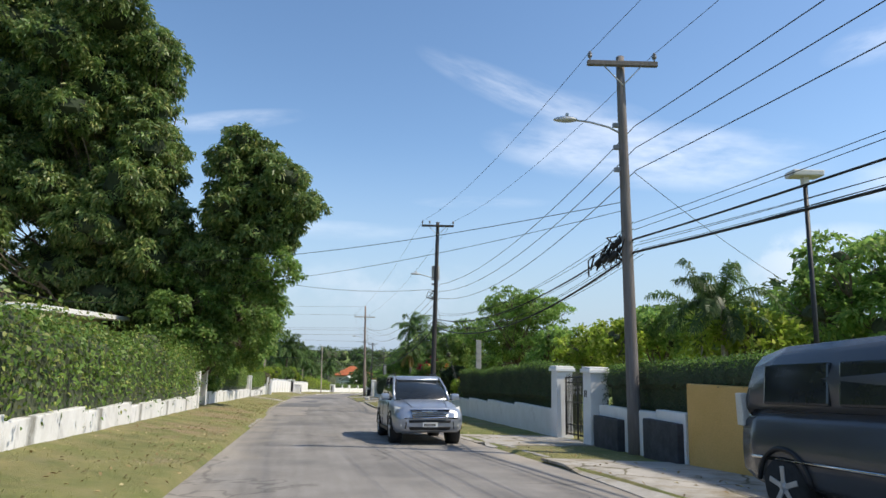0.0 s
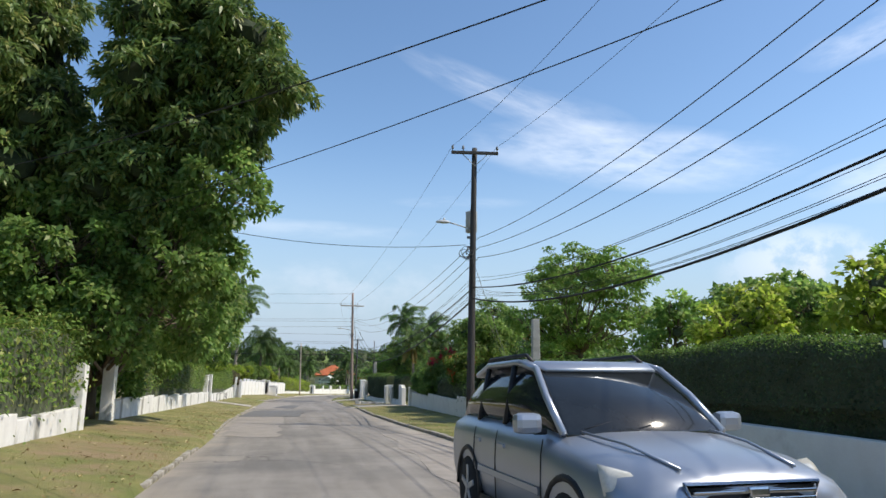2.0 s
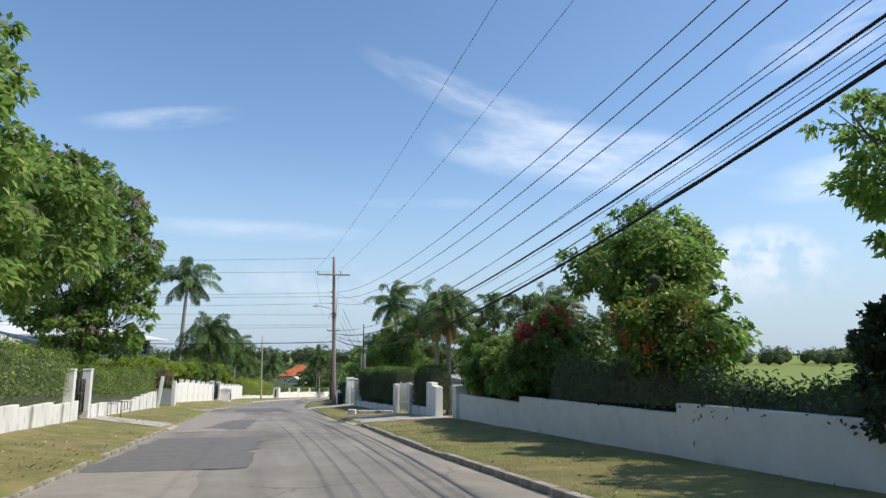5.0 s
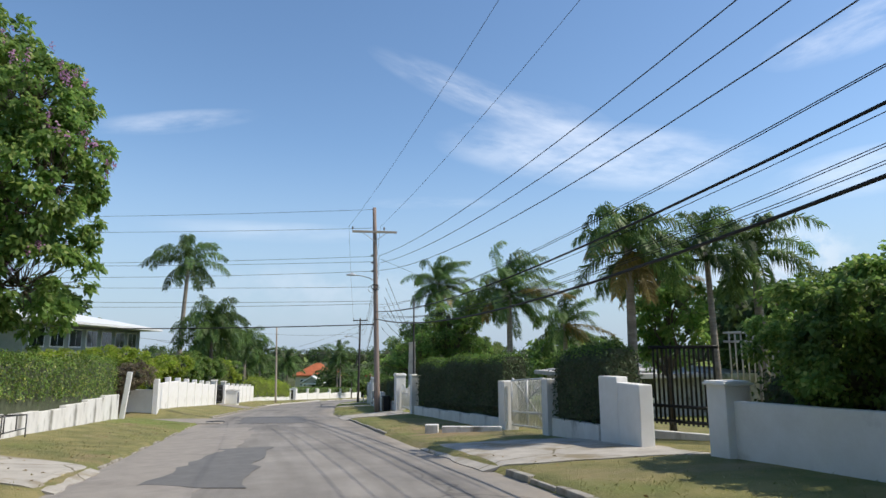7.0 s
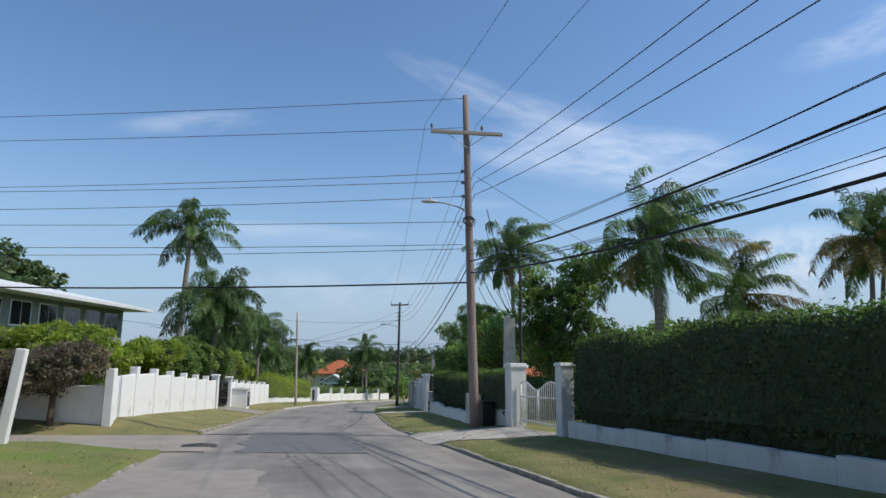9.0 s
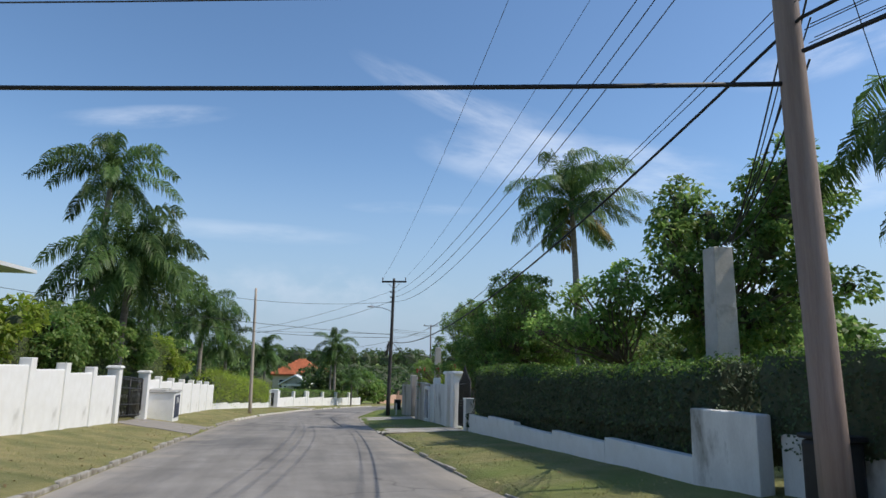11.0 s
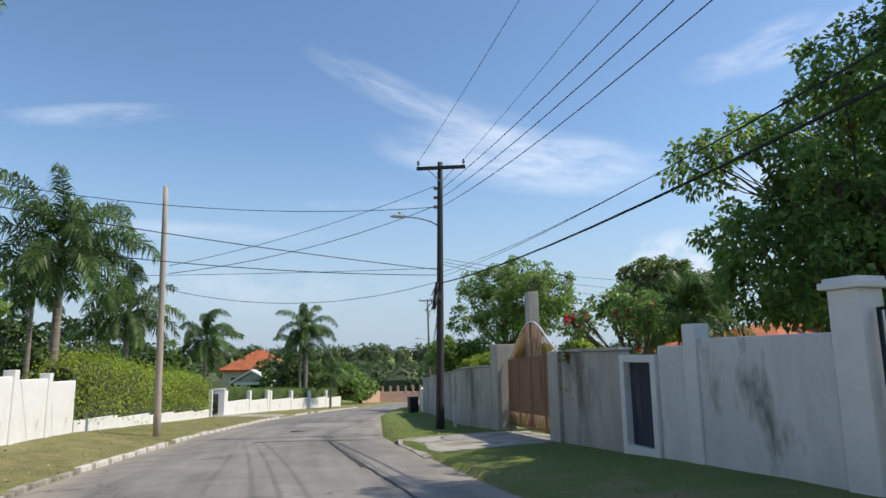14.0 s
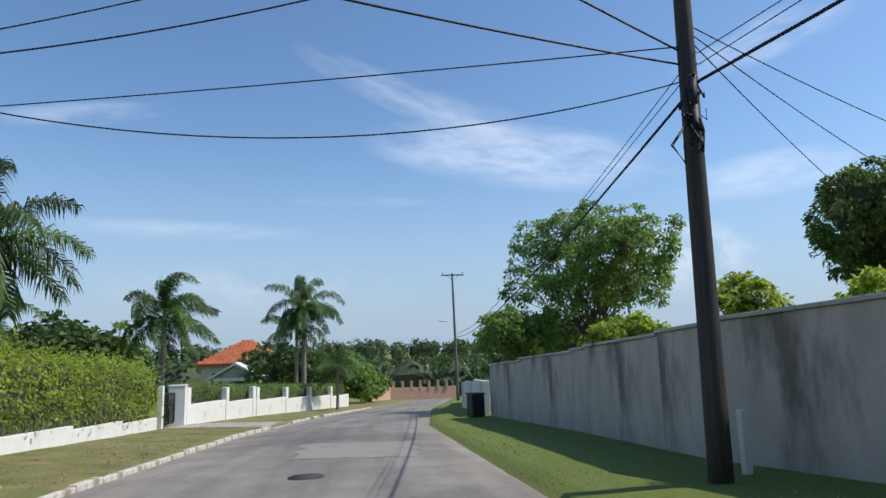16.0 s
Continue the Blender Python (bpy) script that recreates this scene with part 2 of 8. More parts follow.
M_POLE_DARK = mat("creosoted pole wood", (0.035, 0.032, 0.032), (0.075, 0.068, 0.066), 3, 0.8, 0.5, 30, stretch=(6, 6, 0.3))
M_POLE_BROWN = mat("new brown pole wood", (0.235, 0.172, 0.145), (0.335, 0.262, 0.225), 2, 0.85, 0.4, 30, stretch=(6, 6, 0.25))
M_POLE_PALE = mat("pale bare pole wood", (0.38, 0.31, 0.25), (0.50, 0.43, 0.36), 3, 0.85, 0.4, 30, stretch=(6, 6, 0.3))
M_IRON = mat("black wrought iron", (0.012, 0.012, 0.013), (0.03, 0.03, 0.03), 8, 0.5, 0.2, 60)
M_GALV = mat("galvanised steel", (0.42, 0.43, 0.44), (0.55, 0.56, 0.57), 6, 0.45, 0.15, 60, metal=0.6)
M_TRANSF = mat("grey transformer paint", (0.45, 0.47, 0.48), (0.55, 0.56, 0.57), 4, 0.5, 0.1, 60, (0.30, 0.24, 0.20), 3, 0.62)
M_CABLE = mat("black cable sheath", (0.012, 0.012, 0.013), (0.022, 0.022, 0.023), 8, 0.6, 0.0, 40)
M_WIRE = mat("dull conductor", (0.05, 0.05, 0.055), (0.09, 0.09, 0.095), 8, 0.6, 0.0, 40)
M_INSUL = mat("porcelain insulator", (0.16, 0.15, 0.15), (0.26, 0.25, 0.25), 8, 0.3, 0.0, 40)
M_GATE_WHITE = mat("white gate paint", (0.66, 0.66, 0.64), (0.78, 0.78, 0.76), 6, 0.5, 0.2, 50, (0.30, 0.20, 0.13), 5, 0.62)
M_GATE_TAN = mat("tan gate paint", (0.235, 0.115, 0.065), (0.315, 0.16, 0.09), 1.2, 0.7, 0.2, 40, (0.17, 0.075, 0.045), 1.1, 0.56, stretch=(1, 1, 0.2))
M_BLUE_DOOR = mat("navy door paint", (0.022, 0.026, 0.045), (0.06, 0.066, 0.10), 3, 0.6, 0.3, 40, (0.10, 0.11, 0.14), 2.2, 0.58, stretch=(5, 5, 0.3))
M_ROOF_TILE = mat("orange clay tile", (0.52, 0.13, 0.05), (0.66, 0.21, 0.09), 3, 0.8, 0.3, 20, obrand=0.35)
M_ROOF_METAL = mat("pale metal roof", (0.66, 0.67, 0.66), (0.76, 0.77, 0.76), 2, 0.5, 0.1, 30)
M_HOUSE_GREEN = mat("sage house paint", (0.22, 0.25, 0.21), (0.29, 0.31, 0.27), 1.5, 0.85, 0.2, 30)
M_HOUSE_CREAM = mat("cream house paint", (0.60, 0.52, 0.38), (0.68, 0.60, 0.46), 1.5, 0.85, 0.2, 30)
M_SALMON = mat("salmon wall paint", (0.55, 0.34, 0.24), (0.62, 0.41, 0.31), 1.5, 0.85, 0.2, 30)
M_GLASS_DARK = mat("dark window glass", (0.015, 0.018, 0.02), (0.025, 0.03, 0.034), 2, 0.08, 0.0, 30, spec=0.6)
M_CAR_SILVER = mat("blue grey car paint", (0.36, 0.395, 0.45), (0.38, 0.415, 0.47), 2, 0.30, 0.0, 200, metal=0.6, grain=0.05)
M_CAR_DARK = mat("charcoal van paint", (0.060, 0.062, 0.068), (0.066, 0.068, 0.075), 2, 0.22, 0.0, 200, metal=0.0, spec=0.7)
M_RUBBER = mat("tyre rubber", (0.018, 0.018, 0.018), (0.03, 0.03, 0.03), 8, 0.85, 0.3, 40)
M_CHROME = mat("chrome", (0.6, 0.6, 0.61), (0.68, 0.68, 0.69), 3, 0.15, 0.0, 40, metal=1.0)
M_HEADLIGHT = mat("clouded headlight lens", (0.55, 0.54, 0.48), (0.66, 0.65, 0.60), 3, 0.15, 0.0, 40)
M_PLASTIC = mat("black plastic", (0.015, 0.015, 0.016), (0.025, 0.025, 0.026), 6, 0.55, 0.1, 60)
M_PLATE = mat("number plate", (0.62, 0.62, 0.60), (0.68, 0.68, 0.66), 5, 0.5, 0.0, 40)
M_SOLAR = mat("solar lamp shell", (0.62, 0.60, 0.55), (0.70, 0.68, 0.63), 4, 0.5, 0.0, 40)


def ground_mat():
    """Dry mown grass with bare and green patches, greener on the far stretch."""
    m = mat("verge grass", (0.155, 0.165, 0.055), (0.325, 0.275, 0.118), 1.1, 0.95, 0.8, 55, (0.33, 0.265, 0.155), 0.35, 0.57, bumpd=0.05)
    n, l = m.node_tree.nodes, m.node_tree.links
    bsdf = n["Principled BSDF"]
    old = bsdf.inputs["Base Color"].links[0].from_socket
    at = n.new("ShaderNodeVertexColor")
    at.layer_name = "green"
    sepc = n.new("ShaderNodeSeparateColor")
    l.new(at.outputs["Color"], sepc.inputs[0])
    t = n.new("ShaderNodeTexNoise")
    t.inputs["Scale"].default_value, t.inputs["Detail"].default_value = 0.5, 8.0
    co = n.new("ShaderNodeTexCoord")
    l.new(co.outputs["Object"], t.inputs["Vector"])
    a = n.new("ShaderNodeMath")
    a.operation = "ADD"
    l.new(sepc.outputs[0], a.inputs[0])
    l.new(t.outputs["Fac"], a.inputs[1])
    mr = n.new("ShaderNodeMapRange")
    mr.inputs["From Min"].default_value, mr.inputs["From Max"].default_value = 0.60, 1.05
    l.new(a.outputs[0], mr.inputs["Value"])
    t2 = n.new("ShaderNodeTexNoise")
    t2.inputs["Scale"].default_value, t2.inputs["Detail"].default_value = 22.0, 5.0
    l.new(co.outputs["Object"], t2.inputs["Vector"])
    g = n.new("ShaderNodeMixRGB")
    g.inputs["Color1"].default_value, g.inputs["Color2"].default_value = (0.11, 0.16, 0.028, 1), (0.22, 0.275, 0.06, 1)
    l.new(t2.outputs["Fac"], g.inputs["Fac"])
    x = n.new("ShaderNodeMixRGB")
    l.new(mr.outputs[0], x.inputs["Fac"])
    l.new(old, x.inputs["Color1"])
    l.new(g.outputs[0], x.inputs["Color2"])
    # bare trodden earth
    ab = n.new("ShaderNodeMath")
    ab.operation = "ADD"
    l.new(sepc.outputs[1], ab.inputs[0])
    t5 = n.new("ShaderNodeTexNoise")
    t5.inputs["Scale"].default_value, t5.inputs["Detail"].default_value = 1.3, 9.0
    l.new(co.outputs["Object"], t5.inputs["Vector"])
    l.new(t5.outputs["Fac"], ab.inputs[1])
    mb = n.new("ShaderNodeMapRange")
    mb.inputs["From Min"].default_value, mb.inputs["From Max"].default_value = 0.82, 1.12
    l.new(ab.outputs[0], mb.inputs["Value"])
    e = n.new("ShaderNodeMixRGB")
    e.inputs["Color1"].default_value, e.inputs["Color2"].default_value = (0.24, 0.165, 0.085, 1), (0.38, 0.29, 0.175, 1)
    l.new(t2.outputs["Fac"], e.inputs["Fac"])
    xe = n.new("ShaderNodeMixRGB")
    l.new(mb.outputs[0], xe.inputs["Fac"])
    l.new(x.outputs[0], xe.inputs["Color1"])
    l.new(e.outputs[0], xe.inputs["Color2"])
    l.new(xe.outputs[0], bsdf.inputs["Base Color"])
    return m


def crack(m, scale, width, dark):
    """Adds wandering cracks and broken edges to a slab material."""
    n, l = m.node_tree.nodes, m.node_tree.links
    bsdf = n["Principled BSDF"]
    old = bsdf.inputs["Base Color"].links[0].from_socket
    co = n.new("ShaderNodeTexCoord")
    t = n.new("ShaderNodeTexNoise")
    t.inputs["Scale"].default_value, t.inputs["Detail"].default_value = 2.2, 6.0
    l.new(co.outputs["Object"], t.inputs["Vector"])
    w = n.new("ShaderNodeMixRGB")
    w.inputs["Fac"].default_value = 0.16
    l.new(co.outputs["Object"], w.inputs["Color1"])
    l.new(t.outputs["Color"], w.inputs["Color2"])
    v = n.new("ShaderNodeTexVoronoi")
    v.feature = "DISTANCE_TO_EDGE"
    v.inputs["Scale"].default_value = scale
    l.new(w.outputs[0], v.inputs["Vector"])
    r = n.new("ShaderNodeMapRange")
    r.inputs["From Min"].default_value, r.inputs["From Max"].default_value = width * 0.3, width
    l.new(v.outputs["Distance"], r.inputs["Value"])
    x = n.new("ShaderNodeMixRGB")
    l.new(r.outputs[0], x.inputs["Fac"])
    x.inputs["Color1"].default_value = (*dark, 1)
    l.new(old, x.inputs["Color2"])
    l.new(x.outputs[0], bsdf.inputs["Base Color"])


M_SLAB = mat("broken concrete slab", (0.36, 0.33, 0.285), (0.50, 0.465, 0.41), 2, 0.9, 0.5, 60, (0.27, 0.225, 0.15), 0.9, 0.5)
crack(M_SLAB, 0.55, 0.012, (0.15, 0.13, 0.08))


def road_mat():
    """Bleached asphalt with sandy edges, patches and wheel tracks along its length."""
    m = mat("bleached asphalt", (0.222, 0.205, 0.184), (0.300, 0.277, 0.248), 0.9, 0.92, 0.6, 90, (0.178, 0.168, 0.156), 0.16, 0.50, bumpd=0.012, grain=0.4)
    n, l = m.node_tree.nodes, m.node_tree.links
    bsdf = n["Principled BSDF"]
    old = bsdf.inputs["Base Color"].links[0].from_socket
    uv = n.new("ShaderNodeUVMap")
    sp = n.new("ShaderNodeSeparateXYZ")
    l.new(uv.outputs[0], sp.inputs[0])
    d = n.new("ShaderNodeMath")
    d.operation = "SUBTRACT"
    l.new(sp.outputs[0], d.inputs[0])
    d.inputs[1].default_value = 0.5
    ab = n.new("ShaderNodeMath")
    ab.operation = "ABSOLUTE"
    l.new(d.outputs[0], ab.inputs[0])
    co = n.new("ShaderNodeTexCoord")
    t = n.new("ShaderNodeTexNoise")
    t.inputs["Scale"].default_value, t.inputs["Detail"].default_value = 0.8, 8.0
    l.new(co.outputs["Object"], t.inputs["Vector"])
    ad = n.new("ShaderNodeMath")
    ad.operation = "MULTIPLY_ADD"
    l.new(t.outputs["Fac"], ad.inputs[0])
    ad.inputs[1].default_value = 0.5
    l.new(ab.outputs[0], ad.inputs[2])
    mr = n.new("ShaderNodeMapRange")
    mr.inputs["From Min"].default_value, mr.inputs["From Max"].default_value = 0.60, 0.78
    l.new(ad.outputs[0], mr.inputs["Value"])
    x = n.new("ShaderNodeMixRGB")
    l.new(mr.outputs[0], x.inputs["Fac"])
    l.new(old, x.inputs["Color1"])
    x.inputs["Color2"].default_value = (0.34, 0.30, 0.25, 1)
    # long streaks left by wheels and old repairs
    ms = n.new("ShaderNodeMapping")
    ms.inputs["Scale"].default_value = (9.0, 0.09, 1.0)
    l.new(uv.outputs[0], ms.inputs["Vector"])
    t6 = n.new("ShaderNodeTexNoise")
    t6.inputs["Scale"].default_value, t6.inputs["Detail"].default_value, t6.inputs["Roughness"].default_value = 1.0, 7.0, 0.6
    l.new(ms.outputs[0], t6.inputs["Vector"])
    m6 = n.new("ShaderNodeMapRange")
    m6.inputs["From Min"].default_value, m6.inputs["From Max"].default_value = 0.32, 0.68
    m6.inputs["To Min"].default_value, m6.inputs["To Max"].default_value = 0.74, 1.16
    l.new(t6.outputs["Fac"], m6.inputs["Value"])
    st = n.new("ShaderNodeMixRGB")
    st.blend_type, st.inputs["Fac"].default_value = "MULTIPLY", 1.0
    l.new(x.outputs[0], st.inputs["Color1"])
    l.new(m6.outputs[0], st.inputs["Color2"])
    x = st
    # cracks
    v = n.new("ShaderNodeTexVoronoi")
    v.feature = "DISTANCE_TO_EDGE"
    v.inputs["Scale"].default_value = 0.30
    wob = n.new("ShaderNodeMixRGB")
    wob.inputs["Fac"].default_value = 0.45
    l.new(co.outputs["Object"], wob.inputs["Color1"])
    t3 = n.new("ShaderNodeTexNoise")
    t3.inputs["Scale"].default_value, t3.inputs["Detail"].default_value = 2.0, 6.0
    l.new(co.outputs["Object"], t3.inputs["Vector"])
    l.new(t3.outputs["Color"], wob.inputs["Color2"])
    l.new(wob.outputs[0], v.inputs["Vector"])
    cr = n.new("ShaderNodeMapRange")
    cr.inputs["From Min"].default_value, cr.inputs["From Max"].default_value = 0.002, 0.008
    cr.inputs["To Min"].default_value, cr.inputs["To Max"].default_value = 0.66, 1.0
    l.new(v.outputs["Distance"], cr.inputs["Value"])
    # only some areas are cracked
    t4 = n.new("ShaderNodeTexNoise")
    t4.inputs["Scale"].default_value = 0.18
    l.new(co.outputs["Object"], t4.inputs["Vector"])
    c4 = n.new("ShaderNodeMapRange")
    c4.inputs["From Min"].default_value, c4.inputs["From Max"].default_value = 0.42, 0.50
    l.new(t4.outputs["Fac"], c4.inputs["Value"])
    mxx = n.new("ShaderNodeMath")
    mxx.operation = "MAXIMUM"
    l.new(cr.outputs[0], mxx.inputs[0])
    l.new(c4.outputs[0], mxx.inputs[1])
    y = n.new("ShaderNodeMixRGB")
    y.blend_type, y.inputs["Fac"].default_value = "MULTIPLY", 1.0
    l.new(x.outputs[0], y.inputs["Color1"])
    l.new(mxx.outputs[0], y.inputs["Color2"])
    l.new(y.outputs[0], bsdf.inputs["Base Color"])
    return m


M_GROUND, M_ROAD = ground_mat(), road_mat()
# ---------------------------------------------------------------- the lie of the land
GRADE = 0.05898
RIGHT_EDGE = [(8.6, -20), (2.9, 10), (0.75, 20.2), (-1, 31), (-2.6, 38.8), (-4.1, 47), (-5.6, 57), (-7.1, 63.7), (-9.4, 78), (-11, 87), (-11.8, 97), (-12.6, 110), (-13, 120), (-11.3, 138), (-8, 155), (-2.5, 175), (4, 200)]
LEFT_EDGE = [(2.4, -20), (-3.3, 8.4), (-7.4, 29.5), (-9.8, 40.5), (-12.2, 54), (-16, 75), (-17.5, 84), (-18.9, 100), (-19.8, 111), (-19.5, 124), (-18.1, 137), (-15.5, 150), (-10, 168), (-7, 178), (-1, 200)]
RISE_R = [(-20, 0.1), (10, 0.08), (19, 0.05), (36, 0.12), (57, 0.28), (68, 0.2), (81, 0.4), (90, 0.3), (104, 0.18), (109, 0.24), (120, 0.2), (200, 0.2)]
RISE_L = [(-20, 0.45), (73, 0.45), (76, 0.35), (79, 0.22), (82, 0.35), (85, 0.58), (88, 0.6), (105, 0.5), (122, 0.42), (141, 0.2), (200, 0.15)]


def lerp(table, y, key=0):
    """Linear look-up in a table of (value, y) with key 1, or (y, value) with key 0."""
    xs, vs = [r[key] for r in table], [r[1 - key] for r in table]
    return float(np.interp(y, xs, vs))


def xr(y):
    return lerp(RIGHT_EDGE, y, 1)


def xl(y):
    return lerp(LEFT_EDGE, y, 1)


def grade(y):
    return -GRADE * y if y < 260 else float(np.interp(y, [260, 430, 700, 3000], [-GRADE * 260, -16.4, -9.0, -9.0]))


def side_mid(x):
    """Middle of the side street at x."""
    return 79.9 - 0.03 * (x + 16)


def gz(x, y):
    """Height of the ground."""
    z = grade(y)
    if x < xl(y):
        d, r = xl(y) - x, lerp(RISE_L, y)
        off = abs(y - side_mid(x))
        if off < 4.0 and x > -60:
            r *= min(1.0, max(0.0, (off - 2.7) / 1.3))
            return z + 0.006 * max(0, min(-16 - x, 36)) + r * min(d, 3.2) / 3.2 + (0.0 if r == 0 else min(0.08, r))
        k = min(0.08, r)
        z += k + (r - k) * min(d, 3.2) / 3.2 + max(0, min(d - 3.2, 15)) * 0.015
    elif x > xr(y):
        d, r = x - xr(y), lerp(RISE_R, y)
        k = min(0.1, r)
        z += k + (r - k) * min(d / 3, 1)
    return z


# ---------------------------------------------------------------- mesh helpers


def mesh_from(name, verts, faces, smooth=False):
    me = bpy.data.meshes.new(name)
    me.from_pydata([tuple(v) for v in verts], [], faces)
    if smooth:
        me.polygons.foreach_set("use_smooth", [True] * len(me.polygons))
    me.update()
    return me


def part(name, data, material, parent=None, label=""):
    """Links a mesh (or bmesh) as one object, under a thing or a part."""
    if isinstance(data, bmesh.types.BMesh):
        me = bpy.data.meshes.new(name)
        data.to_mesh(me)
        data.free()
        data = me
    if material and not data.materials:
        data.materials.append(material)
    ob = new(name, data)
    if parent:
        ob.parent = parent
    if label:
        ob["label"] = label
    return ob


def thing(name, label, category, x, y, z=None, rz=0, group="", kind=""):
    ob = new(name)
    ob.matrix_basis = pose(x, y, gz(x, y) if z is None else z, 0, 0, rz)
    ob.empty_display_size = 0.3
    return tagged(ob, label, category, group, kind)


def box(bm, lo, hi, bevel=0.0, m=None):
    """Adds a box with rounded edges to a bmesh."""
    r = bmesh.ops.create_cube(bm, size=1.0)
    lo, hi = Vector(lo), Vector(hi)
    for v in r["verts"]:
        v.co = Vector([lo[i] + (v.co[i] + 0.5) * (hi[i] - lo[i]) for i in range(3)])
    vs = r["verts"]
    if bevel:
        es = list({e for v in vs for e in v.link_edges})
        q = bmesh.ops.bevel(bm, geom=es, offset=bevel, segments=2, affect="EDGES", profile=0.6)
        vs = list({v for f in q["faces"] for v in f.verts} | {v for v in vs if v.is_valid})
    if m is not None:
        bmesh.ops.transform(bm, matrix=m, verts=vs)
    return bm


def boxes(*specs):
    bm = bmesh.new()
    for s in specs:
        box(bm, *s)
    return bm


def tube_arrays(path, radii, sides=8, cap=True):
    """Vertices and faces of a tube along a path."""
    p = np.array(path, float)
    n = len(p)
    r = np.full(n, radii) if np.isscalar(radii) else np.array(radii, float)
    t = np.gradient(p, axis=0)
    t /= np.linalg.norm(t, axis=1)[:, None] + 1e-9
    up = np.array([0, 0, 1.0]) if abs(t[0][2]) < 0.9 else np.array([1.0, 0, 0])
    verts, faces = [], []
    for i in range(n):
        a = np.cross(t[i], up)
        a /= np.linalg.norm(a) + 1e-9
        b = np.cross(t[i], a)
        for k in range(sides):
            w = 2 * math.pi * k / sides
            verts.append(p[i] + r[i] * (math.cos(w) * a + math.sin(w) * b))
    for i in range(n - 1):
        for k in range(sides):
            k2 = (k + 1) % sides
            faces.append((i * sides + k, i * sides + k2, (i + 1) * sides + k2, (i + 1) * sides + k))
    if cap:
        faces.append(tuple(range(sides))[::-1])
        faces.append(tuple((n - 1) * sides + k for k in range(sides)))
    return verts, faces


def tube(path, radii, sides=8, name="tube"):
    v, f = tube_arrays(path, radii, sides)
    return mesh_from(name, v, f, True)


def tubes(list_of, sides=6, name="tubes"):
    vs, fs = [], []
    for path, r in list_of:
        v, f = tube_arrays(path, r, sides)
        o = len(vs)
        vs += v
        fs += [tuple(i + o for i in q) for q in f]
    return mesh_from(name, vs, fs, True)


def quad_mesh(name, quads):
    """A mesh from an array (n, 4, 3) of loose four-cornered leaves."""
    q = np.ascontiguousarray(quads, dtype=np.float32)
    n = len(q)
    me = bpy.data.meshes.new(name)
    me.vertices.add(4 * n)
    me.vertices.foreach_set("co", q.ravel())
    me.loops.add(4 * n)
    me.loops.foreach_set("vertex_index", np.arange(4 * n, dtype=np.int32))
    me.polygons.add(n)
    me.polygons.foreach_set("loop_start", np.arange(0, 4 * n, 4, dtype=np.int32))
    me.polygons.foreach_set("loop_total", np.full(n, 4, dtype=np.int32))
    me.update(calc_edges=True)
    return me


def unit(a):
    return a / (np.linalg.norm(a, axis=-1, keepdims=True) + 1e-9)


def leaves(rng, centres, out, length, width, droop=0.3, spread=0.55):
    """Leaf quads at the centres, their faces turned outwards, hanging a little."""
    n = len(centres)
    nrm = unit(out + spread * rng.normal(size=(n, 3)))
    d = rng.normal(size=(n, 3)) + out * 0.35 + np.array([0, 0, -1.2 * droop])
    d = unit(d - nrm * (d * nrm).sum(1, keepdims=True) * 0.8)
    side = unit(np.cross(d, nrm))
    ln = length * rng.uniform(0.6, 1.25, (n, 1))
    wd = width * rng.uniform(0.7, 1.2, (n, 1))
    base = centres - d * ln * 0.5
    tip = centres + d * ln * 0.5 - np.array([0, 0, 1]) * ln * 0.12
    mid = centres + nrm * wd * 0.18
    return np.stack([base, mid + side * wd * 0.5, tip, mid - side * wd * 0.5], 1)


def crown_quads(rng, blobs, density, leaf, width, clump=0.8, per=14, droop=0.4):
    """Leaves in clumps over far lumps (x, y, z, rx, ry, rz); density is clumps per square metre."""
    out = []
    for x, y, z, a, b, c in blobs:
        area = 4 * math.pi * ((a * b) ** 1.6 / 3 + (a * c) ** 1.6 / 3 + (b * c) ** 1.6 / 3) ** (1 / 1.6)
        k = max(3, int(area * density))
        d = unit(rng.normal(size=(k, 3)))
        d[:, 2] = np.abs(d[:, 2])
        c0 = np.array([x, y, z]) + d * np.array([a, b, c]) * rng.uniform(0.75, 1.12, (k, 1))
        cc = np.repeat(c0, per, 0) + clump * rng.normal(size=(k * per, 3)) * np.array([1, 1, 0.75])
        out.append(leaves(rng, cc, np.repeat(d, per, 0), leaf, width, droop))
    return np.concatenate(out)


